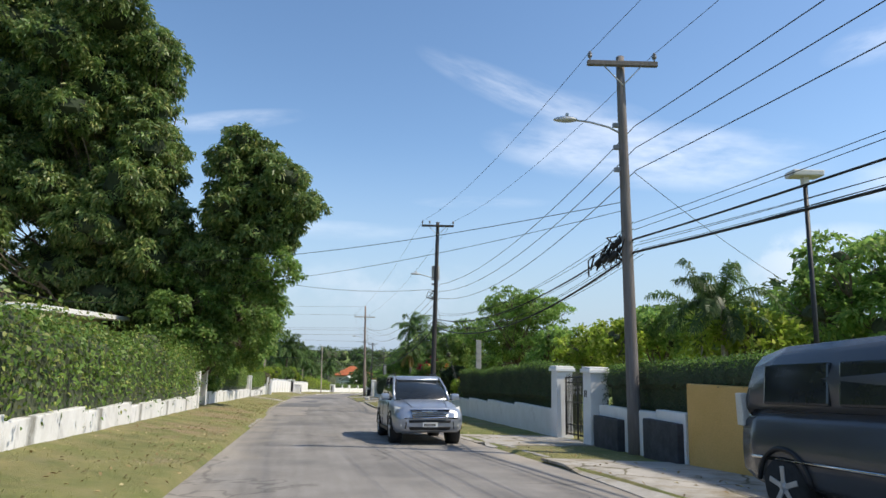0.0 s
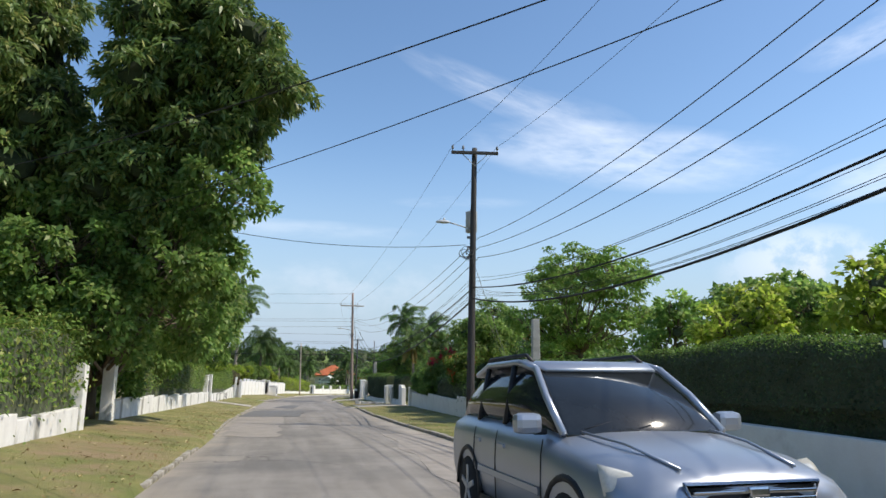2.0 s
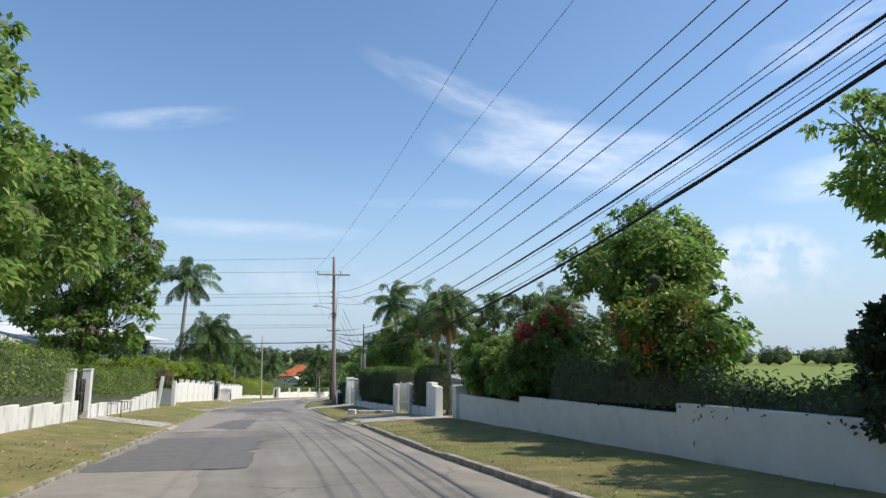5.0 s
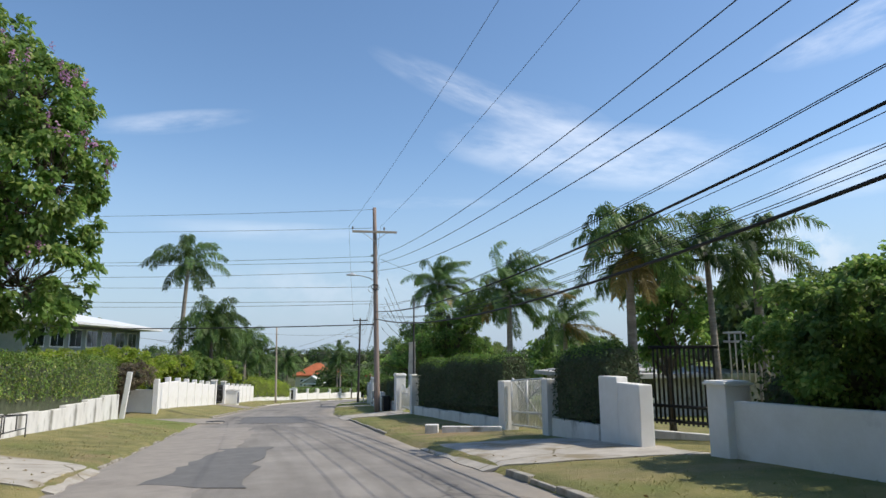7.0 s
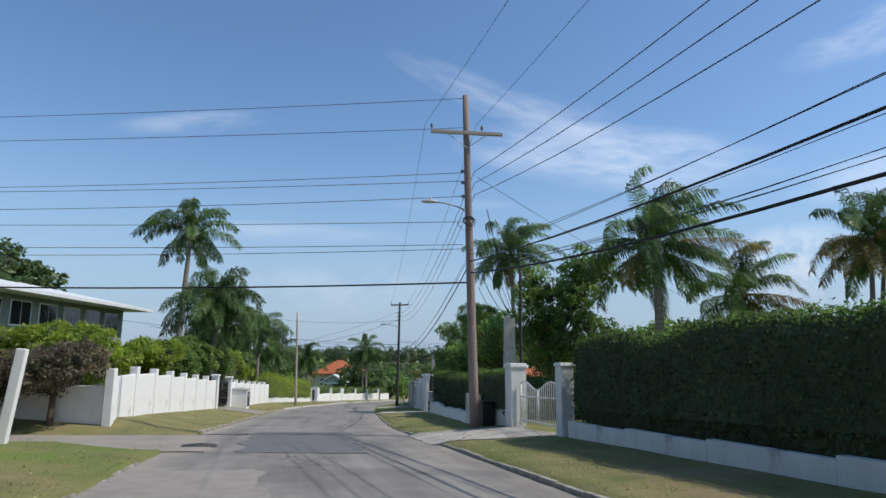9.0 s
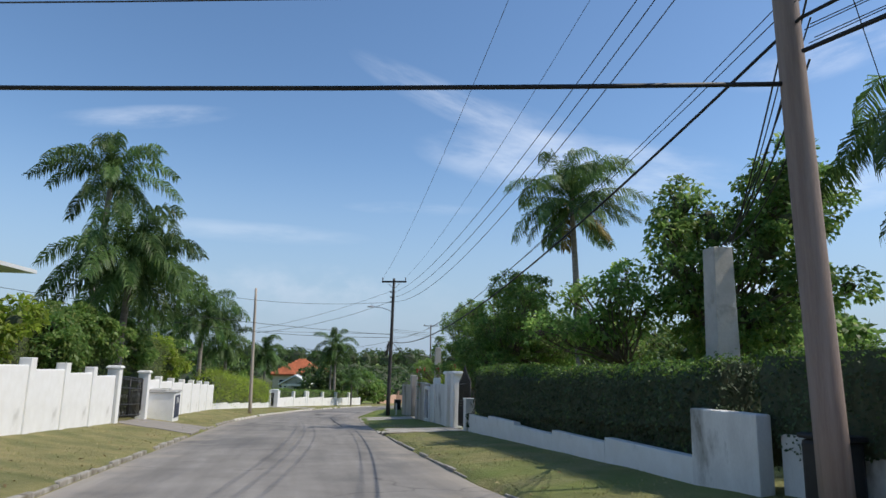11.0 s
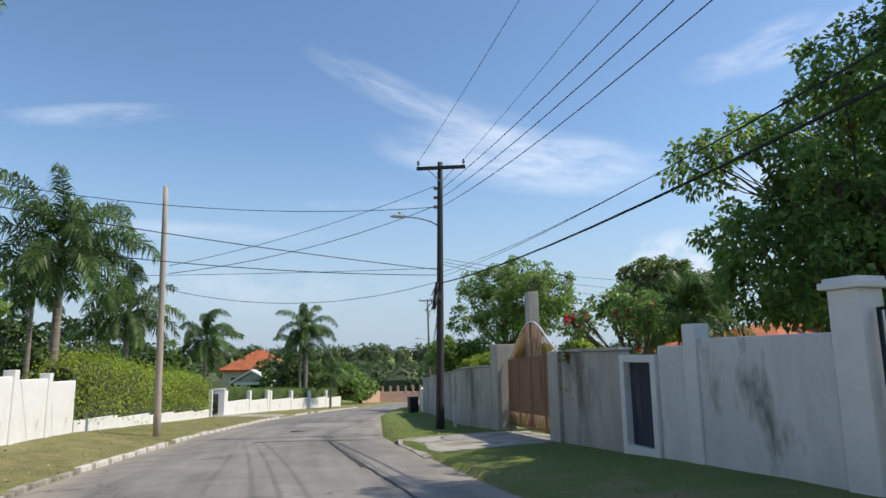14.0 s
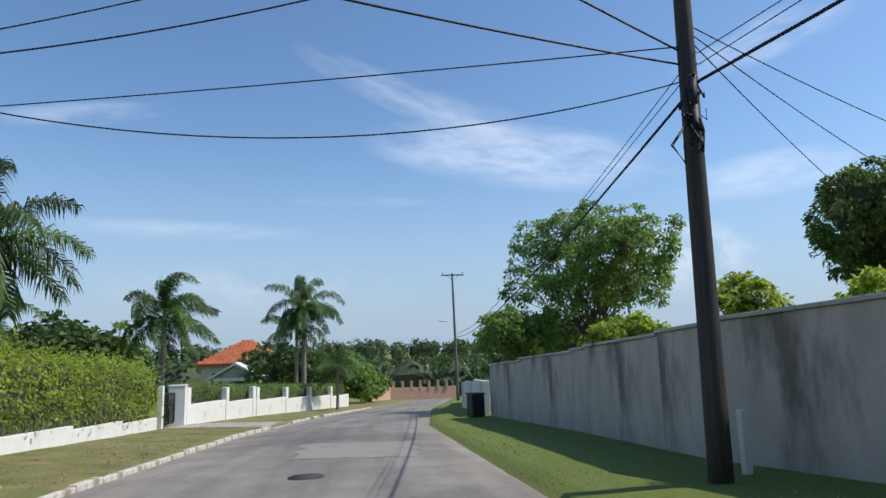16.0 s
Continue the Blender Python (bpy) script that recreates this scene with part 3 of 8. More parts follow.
def tuft_places(rng, blobs, spacing, gap=0.0, stray=0.08):
    """Centres, outward directions and radii of the leaf tufts at the twig ends of a crown."""
    arr = np.array(blobs)
    pos, out, rad = [], [], []
    for j, (x, y, z, a, b, c) in enumerate(blobs):
        area = 4 * math.pi * ((a * b) ** 1.6 / 3 + (a * c) ** 1.6 / 3 + (b * c) ** 1.6 / 3) ** (1 / 1.6)
        k = max(5, int(area / spacing**2))
        i = np.arange(k) + 0.5
        w = np.arccos(1 - 1.9 * i / k)
        f = 2.39996 * i + x * 3 + y
        d = unit(np.stack([np.sin(w) * np.cos(f), np.sin(w) * np.sin(f), np.cos(w)], 1) + 0.22 * rng.normal(size=(k, 3)))
        bump = np.array([noise.noise(Vector(v * 1.9 + np.array([x, y, z]))) for v in d])
        hole = np.array([noise.noise(Vector(v * 2.3 + np.array([z, x, y + 7]))) for v in d])
        r = 0.86 + 0.34 * bump + rng.uniform(-0.08, 0.10, k)
        far = rng.random(k) < stray
        r = np.where(far, r + rng.uniform(0.10, 0.28, k), r)
        p = np.array([x, y, z]) + d * np.array([a, b, c]) * r[:, None]
        inside = np.zeros(k, bool)
        for m in range(len(blobs)):
            if m != j:
                inside |= (((p - arr[m, :3]) / arr[m, 3:]) ** 2).sum(1) < 0.55
        keep = ~inside & (hole > gap - 0.5) & (rng.random(k) > 0.05)
        pos.append(p[keep])
        out.append(d[keep])
        rad.append((spacing * rng.uniform(0.55, 0.98, k) * np.where(far, 0.6, 1.0))[keep])
    return np.concatenate(pos), np.concatenate(out), np.concatenate(rad)


def tuft_quads(rng, pos, out, rad, cover, leaf, width, droop=0.4, flat=0.75):
    """Rosettes of leaves: each leaf points away from its twig end and hangs a little."""
    cnt = np.maximum(6, (cover * 4 * rad**2 / (leaf * width * 0.5)).astype(int))
    c0, o, r = np.repeat(pos, cnt, 0), np.repeat(out, cnt, 0), np.repeat(rad, cnt)[:, None]
    n = len(c0)
    d = unit(rng.normal(size=(n, 3)) + o * 0.75 + np.array([0, 0, 0.35]))
    c = c0 + d * r * rng.uniform(0.35, 1.0, (n, 1)) * np.array([1, 1, flat])
    axis = unit(d + np.array([0, 0, -droop]) + 0.45 * rng.normal(size=(n, 3)))
    nrm = o * 0.55 + np.array([0, 0, 0.55]) + 0.55 * rng.normal(size=(n, 3))
    side = unit(np.cross(axis, nrm))
    nrm = np.cross(side, axis)
    ln, wd = leaf * rng.uniform(0.6, 1.3, (n, 1)), width * rng.uniform(0.7, 1.25, (n, 1))
    base, tip = c - axis * ln * 0.5, c + axis * ln * 0.5 - np.array([0, 0, 1]) * ln * 0.14 * (0.5 + droop)
    mid = c - axis * ln * 0.06 + nrm * wd * 0.15
    return np.stack([base, mid + side * wd * 0.5, tip, mid - side * wd * 0.5], 1)


def lump_mesh(name, blobs, scale, rng, sub=2):
    """The twiggy inside of a crown: rough lumps."""
    bm = bmesh.new()
    for x, y, z, a, b, c in blobs:
        r = bmesh.ops.create_icosphere(bm, subdivisions=sub, radius=1.0)
        for v in r["verts"]:
            k = scale * (1 + 0.35 * noise.noise(Vector((v.co.x * 2 + x, v.co.y * 2 + y, v.co.z * 2 + z))))
            v.co = Vector((x + v.co.x * a * k, y + v.co.y * b * k, z + v.co.z * c * k))
    me = bpy.data.meshes.new(name)
    bm.to_mesh(me)
    bm.free()
    return me


def limb(rng, a, b, r0, r1, steps=6, wander=0.12):
    a, b = np.array(a, float), np.array(b, float)
    k = np.linspace(0, 1, steps)[:, None]
    p = a + (b - a) * k
    p[1:-1] += wander * rng.normal(size=(steps - 2, 3)) * np.linalg.norm(b - a) * 0.25
    return p, np.linspace(r0, r1, steps)


def tree(name, label, category, x, y, blobs, material, seed, density=9.0, leaf=0.2, width=0.07, trunk=0.22, clump=0.32, per=12, core=0.62, droop=0.4, flowers=None, gap=0.16, stray=0.08, flat=0.75, inner=M_TWIGS):
    """A tree: blobs are lumps of the crown in world places; trunk and limbs reach them."""
    rng = np.random.default_rng(seed)
    z0 = gz(x, y)
    t = thing(name, label, category, x, y, z0)
    local = [(bx - x, by - y, bz - z0, a, b, c) for bx, by, bz, a, b, c in blobs]
    low = min(b[2] - b[5] for b in local)
    fork = max(0.6, min(low + 0.8, 0.45 * max(b[2] for b in local)))
    limbs = [(np.array([[0, 0, -0.25], [0.02, 0.03, fork * 0.5], [0.0, 0.06, fork]]), [trunk * 1.35, trunk, trunk * 0.85])]
    for b in local:
        p, r = limb(rng, (0, 0.06, fork - 0.1), (b[0], b[1], b[2] + 0.2 * b[5]), trunk * 0.6 * min(1.0, 2.4 / math.sqrt(len(local))), 0.02)
        limbs.append((p, r))
        for _ in range(3):
            e = np.array(b[:3]) + unit(rng.normal(size=3)) * np.array(b[3:]) * 0.85
            limbs.append(limb(rng, p[3], e, trunk * 0.2 * min(1.0, 2.4 / math.sqrt(len(local))), 0.01, 5))
    part("trunk", tubes(limbs, 7), M_BARK, t)
    pos, out, rad = tuft_places(rng, local, clump * 2.2, gap, stray)
    q = tuft_quads(rng, pos, out, rad, density / 8.0, leaf, width * 1.15, droop, flat)
    part("crown", quad_mesh("crown", q), material, t)
    if core < 0.57:
        bl = np.array(local)
        runs = []
        for p in pos:
            b = bl[np.argmin(((p - bl[:, :3]) ** 2).sum(1))]
            runs.append(limb(rng, b[:3] + (p - b[:3]) * 0.15 - np.array([0, 0, 0.2 * b[5]]), p, 0.02, 0.006, 4, 0.3))
        part("branching", tubes(runs, 3), M_BARK, t)["kind"] = "stuff"
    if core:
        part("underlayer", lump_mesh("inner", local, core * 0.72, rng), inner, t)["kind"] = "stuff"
    if flowers:
        fmat, share, size = flowers
        k = rng.choice(len(local), share)
        d = unit(rng.normal(size=(share, 3)))
        d[:, 2] = np.abs(d[:, 2]) * 0.9 + 0.1
        d = unit(d)
        bb = np.array(local)[k]
        c0 = bb[:, :3] + d * bb[:, 3:] * rng.uniform(0.98, 1.22, (share, 1))
        cc = np.repeat(c0, 22, 0) + rng.normal(size=(share * 22, 3)) * size * np.array([0.6, 0.6, 1.2])
        part("blossom", quad_mesh("blossom", leaves(rng, cc, np.repeat(d, 22, 0), 0.09, 0.07)), fmat, t)
    return t


def lumps(seed, x, y, z, r, rz, n, size=0.5):
    """n lumps filling an ellipsoid of radius r (level) and rz (height)."""
    rng = np.random.default_rng(seed)
    out = []
    for i in range(n):
        d = unit(rng.normal(size=3)) * rng.uniform(0.4, 0.92)
        s = size * rng.uniform(0.5, 1.25)
        f = (1.08 - s) * rng.uniform(0.6, 1.08) / (np.linalg.norm(d) + 1e-6)
        d = d * f
        out.append((x + d[0] * r, y + d[1] * r, z + d[2] * rz, r * s, r * s, (rz * 0.5 + r * 0.5) * s * 0.9))
    return out


def domes(seed, blobs, n=8, size=0.46):
    """Breaks each lump of a crown into smaller rounded heads round its outside."""
    rng = np.random.default_rng(seed)
    out = []
    for x, y, z, a, b, c in blobs:
        turn = rng.uniform(0, 6.28)
        for i in range(n):
            h = 0.92 - 1.5 * (i + 0.5) / n
            w = 2.39996 * i + turn
            k = math.sqrt(max(0.0, 1 - h * h)) * rng.uniform(0.62, 0.80)
            s = size * rng.uniform(0.75, 1.2)
            out.append((x + a * k * math.cos(w), y + b * k * math.sin(w), z + c * h * rng.uniform(0.62, 0.78), a * s, b * s, c * s * 0.85))
    return out


# palms
def frond(rng, az, el, length, sag, wind, leaflet, n, hang, plume, blade):
    """One feather leaf as its own mesh: an arching rib with hanging leaflets."""
    s = np.linspace(0, 1, 9)[:, None]
    d0 = np.array([math.cos(el) * math.cos(az), math.cos(el) * math.sin(az), math.sin(el)])
    pull = np.array([wind[0], wind[1], -sag]) + 0.12 * rng.normal(size=3)
    dirs = unit(d0 + s**1.7 * pull)
    rib = np.concatenate([np.zeros((1, 3)), np.cumsum(dirs[:-1] * length / 8, 0)])
    v, f = tube_arrays(rib, 0.034 * (1 - s[:, 0]) + 0.006, 3)
    k = np.repeat(np.clip(0.13 + 0.87 * (np.arange(n) + rng.uniform(0, 0.7, n)) / n, 0, 1), 2)
    sd = np.tile([-1.0, 1.0], n)[:, None]
    c = np.stack([np.interp(k, s[:, 0], rib[:, j]) for j in range(3)], 1)
    t = unit(np.stack([np.interp(k, s[:, 0], dirs[:, j]) for j in range(3)], 1))
    b = unit(np.cross(t, np.array([0.02, 0.01, 1.0])))
    up = np.cross(b, t)
    phi = (plume * rng.normal(size=2 * n))[:, None] + 0.25
    ll = (leaflet * np.sin(math.pi * (0.14 + 0.76 * k)) ** 0.7 * rng.uniform(0.8, 1.12, 2 * n))[:, None]
    d = unit(t * 0.6 + b * sd * np.cos(phi) + up * np.sin(phi) + np.array([0, 0, -0.16 * hang]) + 0.10 * rng.normal(size=(2 * n, 3)))
    m1 = c + d * ll * 0.45
    e = m1 + unit(d + np.array([wind[0] * 1.3, wind[1] * 1.3, -hang])) * ll * 0.6
    w = unit(t - d * (t * d).sum(1, keepdims=True)) * blade * rng.uniform(0.75, 1.2, (2 * n, 1))
    q = np.stack([c - w * 0.5, c + w * 0.5, m1 + w, m1 - w, e], 1).reshape(-1, 3)
    o = len(v)
    v = [tuple(p) for p in v] + [tuple(p) for p in q]
    for i in range(2 * n):
        z = o + 5 * i
        f += [(z, z + 1, z + 2, z + 3), (z + 3, z + 2, z + 4)]
    return mesh_from("frond", v, f)


PALM_KINDS = {
    # length, highest and lowest leaf (degrees), sag, leaflet, leaflets, hang, plume, blade
    "coconut": (4.0, 88, -40, 1.6, 0.92, 92, 2.6, 0.3, 0.021),
    "royal": (3.2, 84, -34, 2.0, 0.66, 116, 1.3, 0.8, 0.019),
    "young": (2.6, 82, -32, 1.9, 0.68, 76, 1.6, 0.4, 0.020),
}


def palm(label, x, y, z_crown, kind, seed, count=18, size=1.0, trunk=0.16, lean=(0, 0), dry=0, wind=(0, 0), spread=1.0):
    """A palm whose leaves spring from height z_crown above sea level."""
    rng = np.random.default_rng(seed)
    z0 = gz(x, y)
    h = z_crown - z0
    t = thing("palm_tree", label, "palm tree", x, y, z0, group="palm trees along the street")
    s = np.linspace(0, 1, 12)
    path = np.stack([lean[0] * s**1.6, lean[1] * s**1.6, -0.3 + (h + 0.3) * s], 1)
    rad = trunk * (1.25 - 0.55 * s) + trunk * 0.5 * np.exp(-s * 14)
    part("trunk", tube(path, rad, 10), M_PALM_TRUNK, t)
    top = path[-1]
    if kind == "royal":
        part("crownshaft", tube([top + (0, 0, -0.2), top + (0, 0, 0.5), top + (0, 0, 1.1)], [trunk * 0.95, trunk * 0.9, trunk * 0.35], 10), M_CROWNSHAFT, t)
        top = top + np.array([0, 0, 0.8])
    length, hi, lo, sag, leaflet, n, hang, plume, blade = PALM_KINDS[kind]
    count = int(count * (1.6 if kind == "coconut" else 1.15))
    dry = int(dry * 1.35)
    for i in range(count):
        k = i / count
        el = math.radians(hi + (lo * spread - hi) * k**0.85 + rng.uniform(-10, 10))
        ls = length * size * rng.uniform(0.82, 1.1) * (0.72 + 0.28 * math.sin(math.pi * min(1.0, 0.25 + 0.7 * k)))
        me = frond(rng, 2.39996 * i + rng.uniform(-0.25, 0.25), el, ls, sag * rng.uniform(0.6, 1.4), wind, leaflet * size * rng.uniform(0.9, 1.1), n, hang, plume, blade * size)
        me.materials.append(M_FROND_DRY if i >= count * 0.45 and rng.random() < dry / (0.55 * count) else M_FROND)
        ob = new("frond", me)
        ob.parent = t
        ob.matrix_basis = pose(*(top + 0.06 * rng.normal(size=3) - np.array([0, 0, 0.25 * k])))
    return t


# hedges
def hedge(label, pts, low, high, thick, material, seed, density=560, leaf=0.062, width=0.038, wave=0.08, rough=0.04, foot=0.55, group="hedges behind the street walls", core=M_TWIGS):
    """A clipped hedge along points (x, y); low and high are heights over the ground, or tables over y."""
    rng = np.random.default_rng(seed)
    p = np.array(pts, float)
    seg = np.linalg.norm(np.diff(p, axis=0), axis=1)
    s = np.r_[0, np.cumsum(seg)]
    total = s[-1]
    t = thing("hedge", label, "hedge", p[0][0], p[0][1], group=group)
    org = np.array(t.matrix_basis.translation)

    def at(u):
        return np.array([np.interp(u, s, p[:, 0]), np.interp(u, s, p[:, 1])])

    def hh(table, y):
        return lerp(table, y) if isinstance(table, list) else table

    steps = max(2, int(total / 0.5))
    rows = []
    for i in range(steps + 1):
        u = total * i / steps
        c = at(u)
        a, b = at(max(0, u - 0.2)), at(min(total, u + 0.2))
        nrm = unit(np.array([(b - a)[1], -(b - a)[0]]))
        g = gz(*c)
        zt = g + hh(high, c[1]) + wave * noise.noise(Vector((u * 0.5, seed, 0))) + 0.4 * wave * noise.noise(Vector((u * 1.7, seed, 3)))
        zb = g + hh(low, c[1])
        rows.append((c, nrm, zb, zt))
    # inner body
    vs, fs = [], []
    for c, nrm, zb, zt in rows:
        ft = min(foot, 0.8 * (zt - zb))
        for sd, z in ((-0.5, zb), (-0.5, zb + ft - 0.06), (-1, zb + ft + 0.04), (-1, zt - 0.32), (-0.55, zt - 0.06), (0.55, zt - 0.06), (1, zt - 0.32), (1, zb)):
            q = c + nrm * sd * (thick / 2 - 0.06)
            vs.append((q[0] - org[0], q[1] - org[1], z - org[2]))
    for i in range(len(rows) - 1):
        for k in range(7):
            fs.append((i * 8 + k, i * 8 + k + 1, i * 8 + 9 + k, i * 8 + 8 + k))
    e = (len(rows) - 1) * 8
    fs += [(0, 1, 2, 3, 4, 5, 6, 7), (e + 7, e + 6, e + 5, e + 4, e + 3, e + 2, e + 1, e)]
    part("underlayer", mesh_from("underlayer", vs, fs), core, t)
    hmean = np.mean([r[3] - r[2] for r in rows])
    n = int(total * (2 * hmean + thick) * density)
    u = rng.uniform(0, total, n)
    idx = np.clip((u / total * steps).astype(int), 0, steps - 1)
    fr = u / total * steps - idx
    C = np.array([r[0] for r in rows])
    N = np.array([r[1] for r in rows])
    B, T = np.array([r[2] for r in rows]), np.array([r[3] for r in rows])
    c = C[idx] * (1 - fr)[:, None] + C[idx + 1] * fr[:, None]
    nn = N[idx]
    zb, zt = B[idx] * (1 - fr) + B[idx + 1] * fr, T[idx] * (1 - fr) + T[idx + 1] * fr
    pick = rng.uniform(0, 2 * hmean + thick, n)
    side = np.where(pick < hmean, -1.0, 1.0)
    top = pick > 2 * hmean
    k = rng.uniform(-1, 1, n)
    off = np.where(top, k, side) * thick / 2
    z = np.where(top, zt, zb + (zt - zb) * rng.uniform(0, 1, n))
    edge = np.clip((z - (zt - 0.34)) / 0.34, 0, 1)
    off = np.where(top, off, off * (1 - 0.32 * edge**2))
    z = np.where(top, z - 0.20 * np.abs(k) ** 4, z)
    if wave > 0.3:
        bulge = np.array([noise.noise(Vector((a * 0.9, b * 1.1, seed))) + 0.5 * noise.noise(Vector((a * 2.3, b * 2.3, seed))) for a, b in zip(u, z)])
        off = off + np.where(top, 0.0, side * 0.6 * wave * bulge)
    low_part = ~top & (z < zb + np.minimum(foot, 0.8 * (zt - zb)))
    off = np.where(low_part, off * 0.5, off)
    cen = np.stack([c[:, 0] + nn[:, 0] * off - org[0], c[:, 1] + nn[:, 1] * off - org[1], z - org[2]], 1) + rough * rng.normal(size=(n, 3))
    out = np.where(top[:, None], np.array([[0, 0, 1.0]]), np.stack([nn[:, 0] * side, nn[:, 1] * side, 0.35 + 0 * z], 1))
    # leaves of the two ends
    for row, nxt in ((rows[0], rows[1]), (rows[-1], rows[-2])):
        m = int(thick * (row[3] - row[2]) * density)
        away = unit(row[0] - nxt[0])
        k, hz = rng.uniform(-0.5, 0.5, m) * thick, row[2] + rng.uniform(0, 1, m) * (row[3] - row[2] - 0.08)
        e = np.stack([row[0][0] + row[1][0] * k + away[0] * 0.05 - org[0], row[0][1] + row[1][1] * k + away[1] * 0.05 - org[1], hz - org[2]], 1) + rough * rng.normal(size=(m, 3))
        cen = np.concatenate([cen, e])
        out = np.concatenate([out, np.tile([away[0], away[1], 0.3], (m, 1))])
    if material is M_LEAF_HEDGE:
        # top and shoulder leaves take the lighter colour, a painted sunlit rim
        lit_top = np.zeros(len(cen), bool)
        lit_top[:n] = (top | (rng.random(n) < edge**2)) & (rng.random(n) < 0.8)
        part("sunlit_top", quad_mesh("sunlit_top", leaves(rng, cen[lit_top], out[lit_top], leaf * 1.1, width, 0.0, 0.5)), M_LEAF_SUNLIT_TOP, t, "leaves in a lighter, sunlit-looking colour along the top")["kind"] = "stuff"
        cen, out = cen[~lit_top], out[~lit_top]
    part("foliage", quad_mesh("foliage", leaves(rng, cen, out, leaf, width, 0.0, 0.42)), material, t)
    return t


# walls
def wall_panels(name, label, pts, height, thick, material, cap=None, step=4.0, follow=0.5, cuts=None, dig=0.35, bevel=0.02, capw=0.05, caph=0.06, piers=None, pier_h=0.25, category="wall"):
    """A wall in stepped panels along (x, y) points; each panel is a part of it."""
    p = np.array(pts, float)
    s = np.r_[0, np.cumsum(np.linalg.norm(np.diff(p, axis=0), axis=1))]
    total = s[-1]
    w = new(name)
    w.matrix_basis = pose(p[0][0], p[0][1], gz(*p[0]))
    tagged(w, label, category, kind="structure")
    org = w.matrix_basis.translation
    marks = set(np.linspace(0, total, max(2, int(round(total / step)) + 1)).tolist()) if cuts is None else {0.0, total, *cuts}
    marks |= set(s.tolist())
    marks = sorted(marks)
    keep = [marks[0]]
    for u in marks[1:]:
        if u - keep[-1] > 0.25:
            keep.append(u)
    keep[-1] = total
    for i in range(len(keep) - 1):
        u0, u1 = keep[i], keep[i + 1]
        a = np.array([np.interp(u0, s, p[:, 0]), np.interp(u0, s, p[:, 1])])
        b = np.array([np.interp(u1, s, p[:, 0]), np.interp(u1, s, p[:, 1])])
        ln = float(np.linalg.norm(b - a))
        rz = math.degrees(math.atan2(b[1] - a[1], b[0] - a[0]))
        ga, gb = gz(*a), gz(*b)
        h = height(0.5 * (a[1] + b[1])) if callable(height) else height
        mid = 0.5 * (ga + gb) + h
        ta, tb = mid + (ga - gb) * 0.5 * follow, mid - (ga - gb) * 0.5 * follow
        bm = bmesh.new()
        box(bm, (0, -thick / 2, 0), (ln - 0.003, thick / 2, 1), bevel)
        for v in bm.verts:
            f = v.co.x / ln
            lo, hi = min(ga, gb) - dig, ta + (tb - ta) * f
            v.co.z = lo + (hi - lo) * v.co.z - ga
            v.co.y += 0.006 * noise.noise(Vector((v.co.x * 1.3 + i, v.co.z * 2, 0)))
        ob = part("panel", bm, material, w)
        ob.matrix_basis = w.matrix_basis.inverted() @ pose(a[0], a[1], ga, 0, 0, rz)
        if cap:
            bm = bmesh.new()
            box(bm, (-0.01, -thick / 2 - capw, 0), (ln, thick / 2 + capw, caph), 0.015)
            for v in bm.verts:
                v.co.z += ta + (tb - ta) * v.co.x / ln - ga + 0.003
            ob = part("coping", bm, cap, w)
            ob.matrix_basis = w.matrix_basis.inverted() @ pose(a[0], a[1], ga, 0, 0, rz)
        if piers:
            bm = boxes(((-piers / 2, -thick / 2 - 0.05, -dig), (piers / 2, thick / 2 + 0.05, ta - ga + pier_h), 0.015))
            ob = part("pier", bm, material, w)
            ob.matrix_basis = w.matrix_basis.inverted() @ pose(a[0], a[1], ga, 0, 0, rz)
    return w


def pillar(label, x, y, w, d, h, material, rz=0, cap=0.06, cap_h=0.12, taper=0.0, z=None, group="gate pillars", category="gate pillar"):
    t = thing("gate_pillar", label, category, x, y, z, rz, group)
    bm = boxes(((-w / 2, -d / 2, -0.35), (w / 2, d / 2, h - cap_h), 0.02))
    for v in bm.verts:
        if v.co.z < 0.3 and taper:
            v.co.x *= 1 + taper
            v.co.y *= 1 + taper
    part("shaft", bm, material, t)
    if cap:
        c = boxes(((-w / 2 - cap, -d / 2 - cap, h - cap_h + 0.002), (w / 2 + cap, d / 2 + cap, h - cap_h * 0.35), 0.02), ((-w / 2 - cap * 0.4, -d / 2 - cap * 0.4, h - cap_h * 0.4), (w / 2 + cap * 0.4, d / 2 + cap * 0.4, h), 0.015))
        part("cap", c, material, t)
    return t


